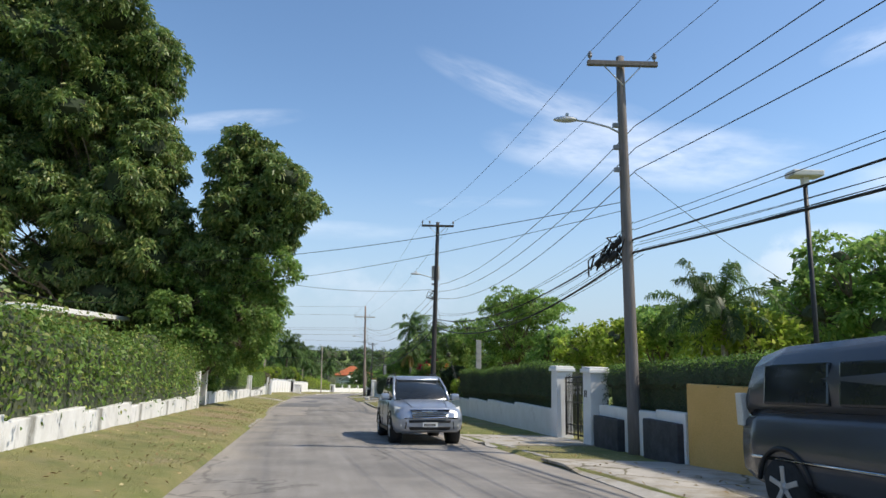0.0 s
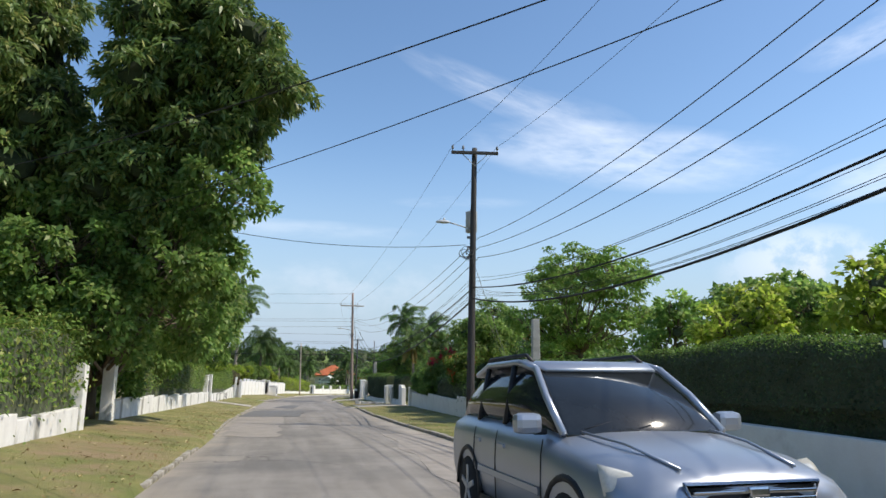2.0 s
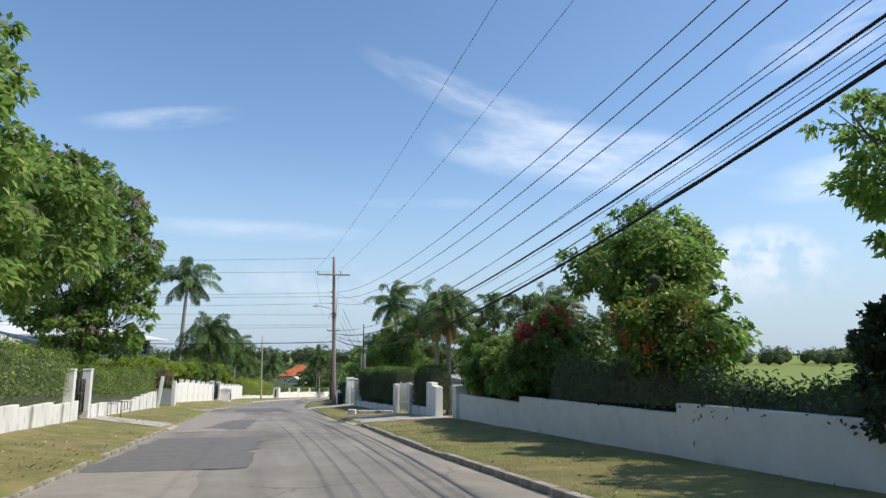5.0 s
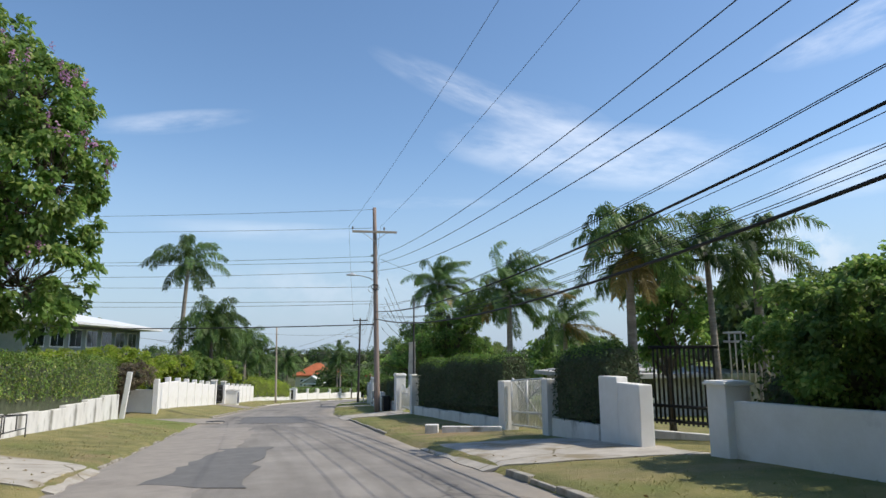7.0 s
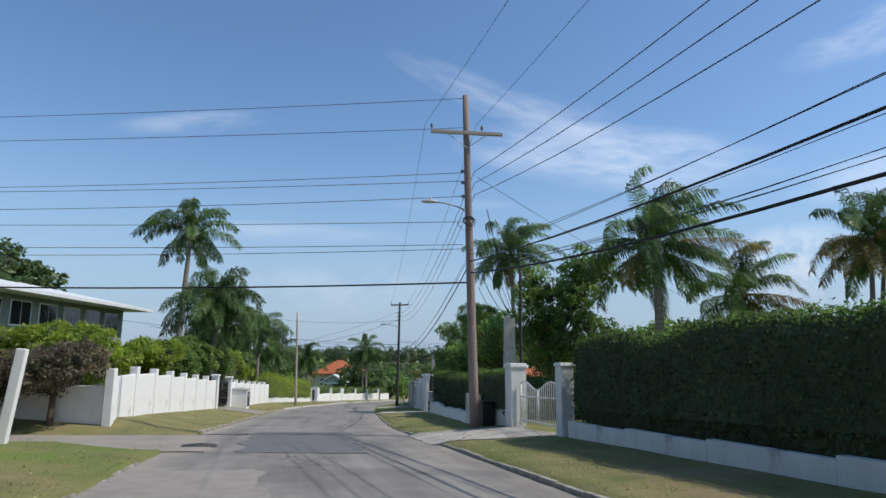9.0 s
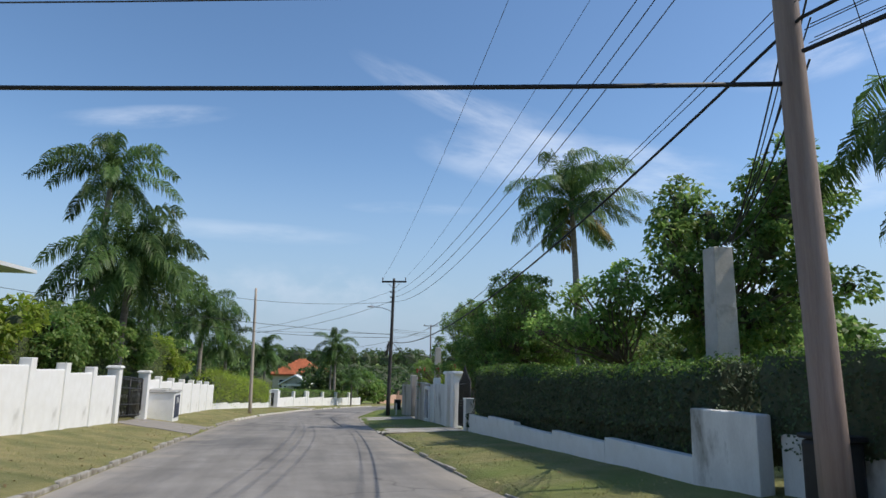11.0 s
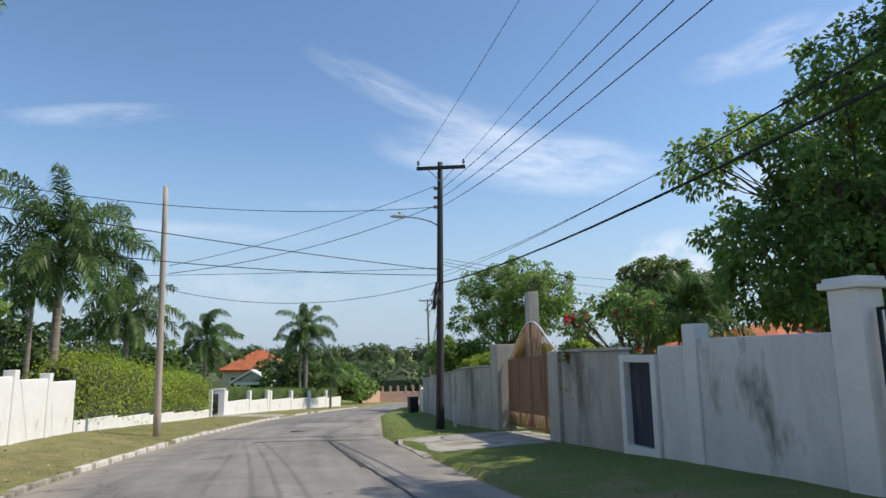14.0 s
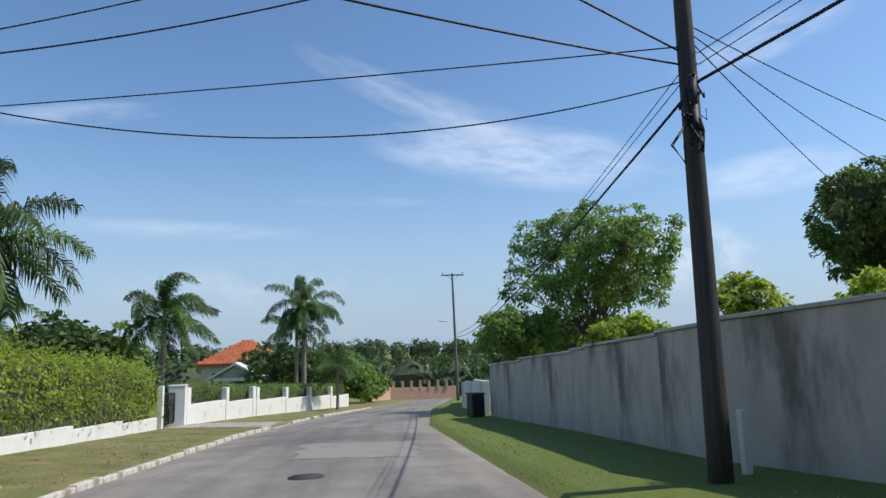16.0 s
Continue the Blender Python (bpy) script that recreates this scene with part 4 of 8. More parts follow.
def bar_gate(label, a, b, z_low, heights, material, bars=14, rails=(0.12, 0.9), radius=0.014, name="metal_gate", spikes=False, posts=True, brace=False, rings=(), level=False):
    """A gate of upright bars between two points; heights is a function of the share along it."""
    a, b = np.array(a, float), np.array(b, float)
    ln = float(np.linalg.norm(b - a))
    rz = math.degrees(math.atan2(b[1] - a[1], b[0] - a[0]))
    t = thing(name, label, "gate", a[0], a[1], None, rz, "gates")
    dz = 0.0 if level else gz(*b) - gz(*a)
    fr = []
    for r in rails:
        part("rail", tube([[0, 0, r + z_low], [ln, 0, r + z_low + dz]], radius * 1.5, 6), material, t)
    topline = [[ln * k, 0, heights(k) + dz * k] for k in np.linspace(0, 1, 13)]
    fr.append((np.array(topline), radius * 1.5))
    if posts:
        fr += [(np.array([[x0, 0, z_low], [x0, 0, heights(k) + dz * k]]), radius * 2) for x0, k in ((0.02, 0), (ln - 0.02, 1), (ln / 2, 0.5))]
    part("gate_frame", tubes(fr, 6), material, t)
    for i in range(1, bars):
        k = i / bars
        top = heights(k) + dz * k + (0.10 if spikes else 0.0)
        part("bar", tube([[ln * k, 0, z_low + 0.02 + dz * k], [ln * k, 0, top - 0.08], [ln * k, 0, top]], [radius, radius, radius * (0.3 if spikes else 1)], 5, "bar"), material, t)
    if brace:
        for x0, x1 in ((0.03, ln * 0.49), (ln - 0.03, ln * 0.51)):
            part("brace", tube([[x0, -0.03, heights(0) - 0.1], [x1, -0.03, z_low + 0.75]], radius * 1.6, 6), material, t)
            part("brace", tube([[x1, -0.03, z_low + 0.75], [x0, -0.03, z_low + 0.12]], radius * 1.6, 6), material, t)
    ring_ = None
    for r in rings:
        for i in range(bars // 2):
            if ring_ is None:
                ring_ = tube([[0.05 * math.cos(w), 0, 0.05 * math.sin(w)] for w in np.linspace(0, 6.2832, 11)], 0.012, 5, "scroll")
                ring_.materials.append(M_GALV)
            ob = new("scroll", ring_)
            ob.parent = t
            k = (i + 0.5) / (bars // 2)
            ob.matrix_basis = pose(ln * k, 0.024, z_low + r + dz * k)
    return t
# ---------------------------------------------------------------- ground, road, kerbs


# trodden spots of the verges: place, reach and strength
BARE = [(-6.4, 17.5, 1.6, 5, 0.55), (-8.0, 24.5, 1.8, 3, 0.6), (-9.3, 30, 1.8, 2, 0.6), (-5.6, 65.6, 2.0, 2.2, 0.6), (-6.6, 69.6, 1.2, 2.5, 0.5), (-9.2, 83, 1.0, 2, 0.4), (-17.2, 71.5, 1.6, 1.5, 0.5), (-17.6, 82.5, 1.5, 1.5, 0.5), (-11.2, 106, 1.3, 3.0, 0.5), (-11.4, 99.0, 1.0, 2.0, 0.4), (-20.8, 100, 1.5, 4, 0.35), (-14.0, 60.5, 1.4, 2, 0.45), (-21, 113, 1.5, 6, 0.3)]


def build_ground():
    """One sheet out to the horizon: a lofted strip along the street, then wide skirts."""
    ys = list(np.arange(-30, 200.1, 1.0)) + [215, 235, 260, 300, 360, 450, 600, 900, 1500, 3000]
    ys = [-3000, -800, -250, -90] + ys
    offs_l = [3000, 900, 300, 120, 60, 35, 18.2, 10, 6, 3.2, 2.2, 1.2, 0.5, 0.12]
    offs_r = [0.12, 0.5, 1.2, 2.0, 3.0, 4.5, 8, 16, 35, 60, 120, 300, 900, 3000]
    vs, cols = [], []
    for y in ys:
        a, b = xl(y), xr(y)
        row = [(a - d, gz(a - d, y)) for d in offs_l] + [(a + 0.05, grade(y) - 0.06), (b - 0.05, grade(y) - 0.06)] + [(b + d, gz(b + d, y)) for d in offs_r]
        for x, z in row:
            vs.append((x, y, z + (0.025 * noise.noise(Vector((x * 0.9, y * 0.9, 0))) if abs(x) < 80 and z > grade(y) - 0.03 and -30 < y < 200 else 0)))
            g = 0.10
            if x > b:
                g = lerp([(0, 0.22), (30, 0.20), (60, 0.12), (84, 0.25), (100, 0.26), (114, 0.62), (200, 0.62)], y)
            else:
                g = lerp([(0, 0.20), (35, 0.14), (60, 0.10), (90, 0.10), (200, 0.16)], y)
                if 71 < y < 79 and a - x < 4:
                    g = 0.4
            if x < a - 9 or x > b + 9 or y > 200:
                g = 0.5 if y < 170 else 0.9
            cols.append((g, sum(k * math.exp(-((x - u) / rx) ** 2 - ((y - w) / ry) ** 2) for u, w, rx, ry, k in BARE), 0.0, 1.0))
    n = len(offs_l) + 2 + len(offs_r)
    fs = [(i * n + k, i * n + k + 1, (i + 1) * n + k + 1, (i + 1) * n + k) for i in range(len(ys) - 1) for k in range(n - 1)]
    me = mesh_from("ground", vs, fs, True)
    layer = me.color_attributes.new("green", "FLOAT_COLOR", "POINT")
    layer.data.foreach_set("color", np.array(cols, np.float32).ravel())
    ob = part("ground", me, M_GROUND)
    return tagged(ob, "dry mown grass verge with bare sandy patches", "ground", kind="structure")


def strip(name, material, inner, outer, y0, y1, lift, cols=9, step=1.0, camber=0.03):
    """A sheet between two edge functions, with u across and v along."""
    ys = np.arange(y0, y1 + 1e-6, step)
    vs, uvs = [], []
    for y in ys:
        a, b = inner(y), outer(y)
        for k in range(cols):
            u = k / (cols - 1)
            vs.append((a + (b - a) * u, y, grade(y) + lift + camber * (1 - (2 * u - 1) ** 2) + 0.006 * noise.noise(Vector((a + (b - a) * u, y * 0.7, 2)))))
            uvs.append((u, y))
    fs = [(i * cols + k, i * cols + k + 1, (i + 1) * cols + k + 1, (i + 1) * cols + k) for i in range(len(ys) - 1) for k in range(cols - 1)]
    me = mesh_from(name, vs, fs, True)
    uv = me.uv_layers.new(name="UVMap")
    idx = np.empty(len(me.loops), np.int32)
    me.loops.foreach_get("vertex_index", idx)
    uv.data.foreach_set("uv", np.array(uvs, np.float32)[idx].ravel())
    return part(name, me, material)


build_ground()
road = strip("road", M_ROAD, lambda y: xl(y) - 0.12 + 0.10 * noise.noise(Vector((y * 0.8, 1, 0))), lambda y: xr(y) + 0.10 + 0.08 * noise.noise(Vector((y * 0.8, 5, 0))), -28, 200, 0.0, 11, 0.5)
tagged(road, "sun-bleached cracked asphalt street with sandy edges", "road", kind="structure")


def road_z(x, y):
    a, b = xl(y), xr(y)
    u = min(1, max(0, (x - a) / (b - a)))
    return grade(y) + 0.03 * (1 - (2 * u - 1) ** 2)


def sheet(name, label, material, corners, lift=0.012, nx=8, ny=8, ragged=0.12, category="paving", follow=None, thick=0.05, seed=0):
    """A thin slab over four corners (x, y), laid on the ground with ragged sides."""
    c = [np.array(p, float) for p in corners]
    follow = follow or gz
    vs = []
    for j in range(ny + 1):
        for i in range(nx + 1):
            u, v = i / nx, j / ny
            p = (c[0] * (1 - u) + c[1] * u) * (1 - v) + (c[3] * (1 - u) + c[2] * u) * v
            if i in (0, nx) or j in (0, ny):
                p = p + ragged * np.array([noise.noise(Vector((p[0] * 1.7, p[1] * 1.7, seed))), noise.noise(Vector((p[0] * 1.7, p[1] * 1.7, seed + 9)))])
            vs.append((p[0], p[1], follow(p[0], p[1]) + lift + 0.006 * noise.noise(Vector((p[0] * 2, p[1] * 2, 4)))))
    m = nx + 1
    fs = [(j * m + i, j * m + i + 1, (j + 1) * m + i + 1, (j + 1) * m + i) for j in range(ny) for i in range(nx)]
    n = len(vs)
    rim = [i for i in range(m)] + [j * m + nx for j in range(1, ny + 1)] + [ny * m + i for i in range(nx - 1, -1, -1)] + [j * m for j in range(ny - 1, 0, -1)]
    vs += [(vs[k][0], vs[k][1], vs[k][2] - thick) for k in rim]
    for i in range(len(rim)):
        j = (i + 1) % len(rim)
        fs.append((rim[i], n + i, n + j, rim[j]))
    ob = part(name, mesh_from(name, vs, fs), material)
    return tagged(ob, label, category, kind="structure")


# side street that leaves on the far side of the long hedge
sheet("side_street", "grey asphalt side street joining the road", M_ROAD, [(-15.2, 76.8), (-17.1, 82.6), (-52, 83.6), (-52, 78.2)], 0.03, 8, 40, 0.3, "road", lambda x, y: grade(y) + 0.012 + 0.006 * max(0, -16 - x))
# driveways
for lab, cs in (
    ("pale worn concrete driveway in front of an iron gate", [(1.6, 15.9), (0.85, 19.6), (4.0, 19.6), (4.3, 16.2)]),
    ("sandy concrete forecourt beside the street", [(3.4, 5.5), (2.3, 13.0), (5.0, 12.6), (8.5, 5.5)]),
    ("pale concrete driveway with worn edges", [(-6.0, 58.0), (-6.9, 62.5), (-2.4, 61.8), (-1.9, 57.4)]),
    ("pale concrete driveway with worn edges", [(-9.8, 78.8), (-10.4, 82.4), (-7.0, 81.0), (-6.4, 77.5)]),
    ("brick-edged concrete driveway before a black gate", [(-12.0, 100.6), (-12.3, 104.0), (-8.8, 103.8), (-8.7, 100.8)]),
    ("broken concrete driveway before a tan gate", [(-12.8, 112.8), (-12.9, 117.6), (-9.0, 117.0), (-9.2, 112.9)]),
    ("cracked concrete driveway across the grass verge", [(-15.9, 57.0), (-16.4, 59.6), (-13.0, 59.2), (-12.6, 56.4)]),
    ("dusty worn driveway crossing the grass verge", [(-21.6, 99.9), (-21.9, 103.8), (-19.3, 104.4), (-18.95, 99.8)]),
    ("concrete driveway crossing the grass verge", [(-21.6, 141.2), (-21.4, 144.6), (-16.5, 145.0), (-17.2, 141.0)]),
):
    sheet("driveway", lab, M_ASPHALT_PALE if "dusty" in lab else M_SLAB, cs, 0.02, 8, 8, 0.18, "driveway", seed=len(lab))
# patches and seams in the asphalt, with some painted shadow lines
for lab, m, cs in (
    ("worn sandy patch in the asphalt", M_ASPHALT_PALE, [(-12.9, 55), (-10.2, 55), (-12.6, 71), (-15.2, 72)]),
    ("worn sandy patch in the asphalt", M_ASPHALT_PALE, [(-15.0, 67.5), (-12.3, 67.2), (-13.2, 73.2), (-15.9, 73.4)]),
    ("darker asphalt repair", M_ASPHALT_PATCH, [(-11.6, 57.2), (-9.9, 56.4), (-10.7, 63.8), (-11.8, 63.2)]),
    ("darker asphalt repair", M_ASPHALT_PATCH, [(-14.4, 76.5), (-11.4, 76.2), (-12.4, 84), (-15.8, 84)]),
    ("darker asphalt repair", M_ASPHALT_PATCH, [(-10.4, 44), (-7.4, 44), (-8.6, 52), (-11.5, 52)]),
    ("worn sandy patch in the asphalt", M_ASPHALT_PALE, [(-7.6, 31.4), (-5.9, 31), (-8.4, 45), (-10.6, 44.8)]),
    ("worn sandy patch in the asphalt", M_ASPHALT_PALE, [(-16.2, 128), (-13.6, 127), (-13, 131), (-16, 131.6)]),
    ("worn sandy patch in the asphalt", M_ASPHALT_PALE, [(-0.9, 17.5), (0.9, 18), (-1.4, 33), (-3.0, 33)]),
):
    sheet("road_patch", lab, m, cs, 0.006 + (0.006 if m is M_ASPHALT_PATCH else 0.0), 10, 14, 0.35, "road", road_z, 0.004, seed=len(cs) + int(cs[0][1]))
for lab, a, b, w in (
    ("dark tar seam across the asphalt", (-17.0, 119.5), (-13.6, 118.9), 0.12),
    # next two strips paint the shadows of overhead cables onto the road
    ("dark tar seam along the asphalt", (-14.2, 111.5), (-14.75, 119.2), 0.08),
    ("dark tar seam along the asphalt", (-13.75, 107.2), (-14.45, 115.0), 0.05),
    # strip painted where the shadow of pole P3 crosses the road
    ("dark tar seam across the asphalt", (-17.2, 83.2), (-12.6, 83.6), 0.06),
):
    a, b = Vector(a), Vector(b)
    d = (b - a).normalized()
    s = Vector((-d.y, d.x)) * w
    sheet("tar_seam", lab, M_TAR, [tuple(a), tuple(b), tuple(b + s), tuple(a + s)], 0.012, 24, 1, 0.06, "road", road_z, 0.004, seed=3)


tagged(part("manhole_cover", tubes([(np.array([[-15.85, 124.7, road_z(-15.85, 124.7) - 0.03], [-15.85, 124.7, road_z(-15.85, 124.7) + 0.015]]), 0.3)], 20), M_TAR), "dark iron manhole cover in the asphalt", "manhole cover")
tagged(part("manhole_cover", tubes([(np.array([[-15.9, 78.3, road_z(-15.9, 78.3) - 0.03], [-15.9, 78.3, road_z(-15.9, 78.3) + 0.05]]), 0.45)], 20), M_TAR), "dark iron manhole cover in the asphalt", "manhole cover")


def kerb(name, label, edge, side, y0, y1, material, h=0.12, w=0.16, step=1.0, gaps=()):
    """A kerb of single stones along a road edge."""
    k = new(name)
    tagged(k, label, "kerb", kind="structure")
    k.matrix_basis = pose(edge(y0), y0, grade(y0))
    inv = k.matrix_basis.inverted()
    rng = np.random.default_rng(int(y0 * 10) + 7)
    stones = []
    for v in range(4):
        bm = boxes(((0, -w / 2, -0.2), (step * 0.985, w / 2, h + 0.008 * v - 0.02), 0.025))
        for q in bm.verts:
            q.co += 0.014 * noise.noise_vector(q.co * 3 + Vector((v * 5, 0, 0)))
        me = bpy.data.meshes.new("kerb_stone")
        bm.to_mesh(me)
        bm.free()
        me.materials.append(material)
        stones.append(me)
    y = y0
    while y < y1:
        if not any(a < y + 0.5 < b for a, b in gaps) and rng.random() > 0.05:
            x0, x1 = edge(y) + side * 0.1, edge(y + step) + side * 0.1
            rz = math.degrees(math.atan2(step, x1 - x0))
            ry = math.degrees(math.atan2(grade(y) - grade(y + step), step))
            ob = new("kerb_stone", stones[rng.integers(4)])
            ob.parent = k
            ob.matrix_basis = inv @ pose(x0, y, grade(y), 0, ry, rz + rng.uniform(-0.5, 0.5))
        y += step
    return k


kerb("kerb_right_near", "worn grey kerbstones half sunk in the grass", xr, 1, 20.5, 57.5, M_KERB, 0.11)
kerb("kerb_right_mid", "broken grey kerbstones beside dry grass", xr, 1, 68, 78.5, M_KERB, 0.09)
kerb("kerb_right_far", "broken mossy kerbstones beside the grass", xr, 1, 83, 100, M_KERB, 0.07, gaps=((86, 88), (93, 94.5)))
kerb("kerb_right_near_pole", "worn grey kerbstones beside the forecourt", lambda y: xr(y) + 0.2, 1, 12.4, 15.6, M_KERB, 0.08)
kerb("kerb_left_near", "worn grey kerbstones edged with dry grass", xl, -1, 21.5, 55.5, M_KERB, 0.085, gaps=((27.5, 31.5),))
kerb("kerb_left_mid", "worn pale kerbstones sunk in dry grass", xl, -1, 59.5, 74.5, M_KERB, 0.045, gaps=((61, 63), (66, 67.5), (70, 71.5)))
kerb("kerb_left_far", "pale kerbstones along dry grass", xl, -1, 84.0, 113, M_KERB, 0.10, gaps=((99.6, 104.2),))
kerb("kerb_left_white", "whitewashed kerbstones along the verge", xl, -1, 113, 165, M_KERB_WHITE, 0.12, gaps=((141, 145),))

# ---------------------------------------------------------------- walls and hedges, near to far


def wline(a, b, y):
    k = (y - a[1]) / (b[1] - a[1])
    return (a[0] + (b[0] - a[0]) * k, y)


WA, WB = (3.9, 19.6), (-1.84, 57.0)
L1A, L1B = (-6.3, 9.7), (-9.9, 27.4)
L2A, L2B = (-11.0, 31.5), (-15.6, 55.8)
L3A, L3B = (-15.9, 57.6), (-18.9, 74.2)

# right side
wall_panels("wall_right_near", "white painted garden wall with a dark stone base", [(5.0, 12.25), (4.85, 13.4), (4.46, 16.4)], 0.98, 0.2, M_WHITE, None, 3.4, 0.5)
wall_panels("wall_ochre", "ochre painted wall panel beside a hedge", [(6.1, 8.0), (5.0, 12.2)], 1.44, 0.16, M_YELLOW, None, 4.2, 0.4)
wall_panels("plinth_dark", "dark stone facing at the foot of a wall", [(4.86, 12.3), (4.66, 13.7)], 0.78, 0.2, M_DARKSTONE, None, 2, 0.4)
wall_panels("plinth_dark_far", "dark stone facing at the foot of a wall", [(4.48, 14.9), (4.28, 16.3)], 0.74, 0.2, M_DARKSTONE, None, 2, 0.4)
hedge("dark green clipped hedge standing over a white wall", [(7.0, 3.0), (5.45, 12.0), (4.85, 16.4)], 0.5, 1.98, 0.7, M_LEAF_HEDGE, 1, 900, 0.048, 0.03, foot=0.98)
pillar("white painted gate pillar with a moulded cap", 4.02, 19.3, 0.5, 0.5, 2.1, M_WHITE, 8.5, 0.06, 0.16, 0.04)
p17 = pillar("white painted gate pillar with a moulded cap", 4.36, 16.68, 0.5, 0.5, 1.98, M_WHITE, 8.5, 0.06, 0.16, 0.04)
part("number_bars", boxes(((-0.255, -0.02, 1.20), (-0.251, 0.03, 1.38), 0), ((-0.255, 0.07, 1.20), (-0.251, 0.16, 1.38), 0)), M_IRON, p17, "two short dark bars")
bar_gate("black wrought-iron gate between white pillars", (4.07, 19.0), (4.31, 16.97), 0.1, lambda k: 1.75, M_IRON, 17, (0.06, 0.32, 0.95, 1.5), 0.013, spikes=True, rings=(0.19, 1.22, 1.36))
wall_panels("wall_right_long", "white painted stepped garden wall under a hedge", [WA, WB], 0.86, 0.2, M_WHITE, None, 4, 0.5, cuts=[4.2, 8.3, 12.1, 16.6, 23.8, 31.4])
hedge("tall dark green hedge with a smooth clipped top", [(wline(WA, WB, 19.7)[0] + 0.50, 19.7), (wline(WA, WB, 35.2)[0] + 0.50, 35.2)], 0.4, [(19.7, 2.1), (22.5, 2.3), (25.6, 2.25), (30, 2.2), (35.2, 2.3)], 0.75, M_LEAF_HEDGE, 2, 1000, 0.048, 0.03, foot=0.75)
pillar("small white wall pillar", *wline(WA, WB, 35.8), 0.42, 0.42, 1.0, M_WHITE, 8.7, 0, 0.02)
hedge("low dark shrubs growing over a white wall", [(wline(WA, WB, 38.6)[0] + 0.5, 38.6), (wline(WA, WB, 49.0)[0] + 0.5, 49.0)], 0.3, [(38, 1.5), (41, 1.2), (44, 1.7), (49, 1.9)], 0.8, M_LEAF_HEDGE, 3, 300, 0.1, 0.05, 0.35, 0.12)
tree("topiary_bush", "dark round-topped clipped bush behind the wall", "bush", 1.75, 38.8, [(1.75, 38.8, -0.9, 1.0, 1.0, 1.3), (1.75, 38.8, -0.3, 0.98, 0.98, 0.75)], M_LEAF_HEDGE, 5, 13, 0.09, 0.055, 0.06, 0.12, 14, 0.85, 0.0, None, 0.0, 0.02)
pillar("white painted wall pillar with a flat cap", -1.84, 57.0, 0.5, 0.5, 1.28, M_WHITE, 8.7, 0.05, 0.08)
hedge("overgrown green hedge above a white wall", [(wline(WA, WB, 49.2)[0] + 1.0, 49.2), (wline(WA, WB, 57.0)[0] + 1.0, 57.0)], 0.3, [(49, 1.9), (51.5, 2.0), (54, 2.1), (56, 1.6), (57, 1.4)], 0.9, M_LEAF_HEDGE, 6, 300, 0.1, 0.055, 0.3, 0.12)
BUSH = [(x, y, z - 0.95, a, b, c) for x, y, z, a, b, c in ((-0.55, 56.0, 0.0, 1.2, 1.0, 0.85), (-0.35, 54.8, 0.15, 1.1, 1.1, 0.95), (-0.2, 53.4, 0.0, 1.1, 1.1, 0.9), (-0.1, 52.0, 0.1, 1.1, 1.1, 0.9), (0.1, 50.5, 0.1, 1.1, 1.1, 0.9), (-0.9, 55.2, -0.5, 0.9, 0.9, 0.7), (-0.6, 53.0, -0.5, 0.9, 1.0, 0.7), (-0.4, 51.2, -0.4, 0.9, 1.0, 0.7))]
tree("overgrown_shrub", "bushy green climber spilling over a white wall", "shrub", -0.2, 54.0, BUSH, M_LEAF_MID, 206, 10, 0.095, 0.06, 0.09, 0.17, 12, 0.72, 0.5, None, 0.12, 0.14)

# gate with tall pales and its white blocks
bar_gate("tall dark iron gate of flat pales", (-0.15, 60.35), (-1.2, 61.75), 0.25, lambda k: 2.1, M_IRON, 15, (0.1, 0.45, 1.85), 0.03, posts=False, level=True)
wall_panels("gate_sill", "white concrete sill under a gate", [(-0.1, 60.3), (-1.3, 61.85)], 0.16, 0.24, M_WHITE_WORN, None, 5, 0.2)
bar_gate("tall pale steel gate of flat pales", (1.5, 58.6), (-0.05, 60.25), 0.2, lambda k: 2.3, M_GALV, 18, (0.2, 1.9), 0.02, posts=False, level=True)
wall_panels("wall_block", "white painted low gate wall", [(-2.46, 59.05), (-2.53, 60.1)], 1.28, 0.3, M_WHITE, None, 3, 0.0)
wall_panels("wall_block_back", "white painted gate wall, a step taller", [(-2.54, 60.12), (-2.72, 60.8)], 1.46, 0.3, M_WHITE, None, 3, 0.0)
hedge("dark green clipped hedge between two gates", [(-2.25, 60.9), (-2.85, 63.0)], 0.25, [(60.8, 2.15), (61.6, 2.2), (63.0, 2.15)], 0.95, M_LEAF_HEDGE, 7, 520, 0.078, 0.045, 0.2, 0.06, foot=0.2)
wall_panels("wall_low_between", "low worn white wall below a hedge", [(-2.75, 60.95), (-3.3, 63.05)], 0.42, 0.2, M_WHITE_WORN, None, 3, 0.3)
pillar("worn white gate pillar", -3.35, 63.3, 0.34, 0.34, 1.5, M_WHITE_WORN, 12, 0, 0.02)
pillar("broad worn white gate pillar", -3.88, 66.5, 0.48, 0.5, 1.52, M_WHITE_WORN, 12, 0, 0.02)
bar_gate("white tubular steel gate with a cross brace", (-3.42, 63.6), (-3.82, 66.2), 0.1, lambda k: 1.5, M_GATE_WHITE, 24, (0.06, 0.45), 0.015, brace=True)
wall_panels("wall_right_low", "low worn white wall at the foot of a hedge", [(-4.05, 66.9), (-5.2, 72.0), (-6.3, 77.1)], 0.36, 0.2, M_WHITE_WORN, None, 2.6, 0.5)
hedge("tall dark green clipped hedge with a bushy top", [(-3.55, 67.0), (-4.65, 72.0), (-5.75, 77.0)], 0.2, [(67, 2.35), (72, 2.45), (77, 2.4)], 0.95, M_LEAF_HEDGE, 8, 520, 0.078, 0.045, 0.22, 0.06, foot=0.45)
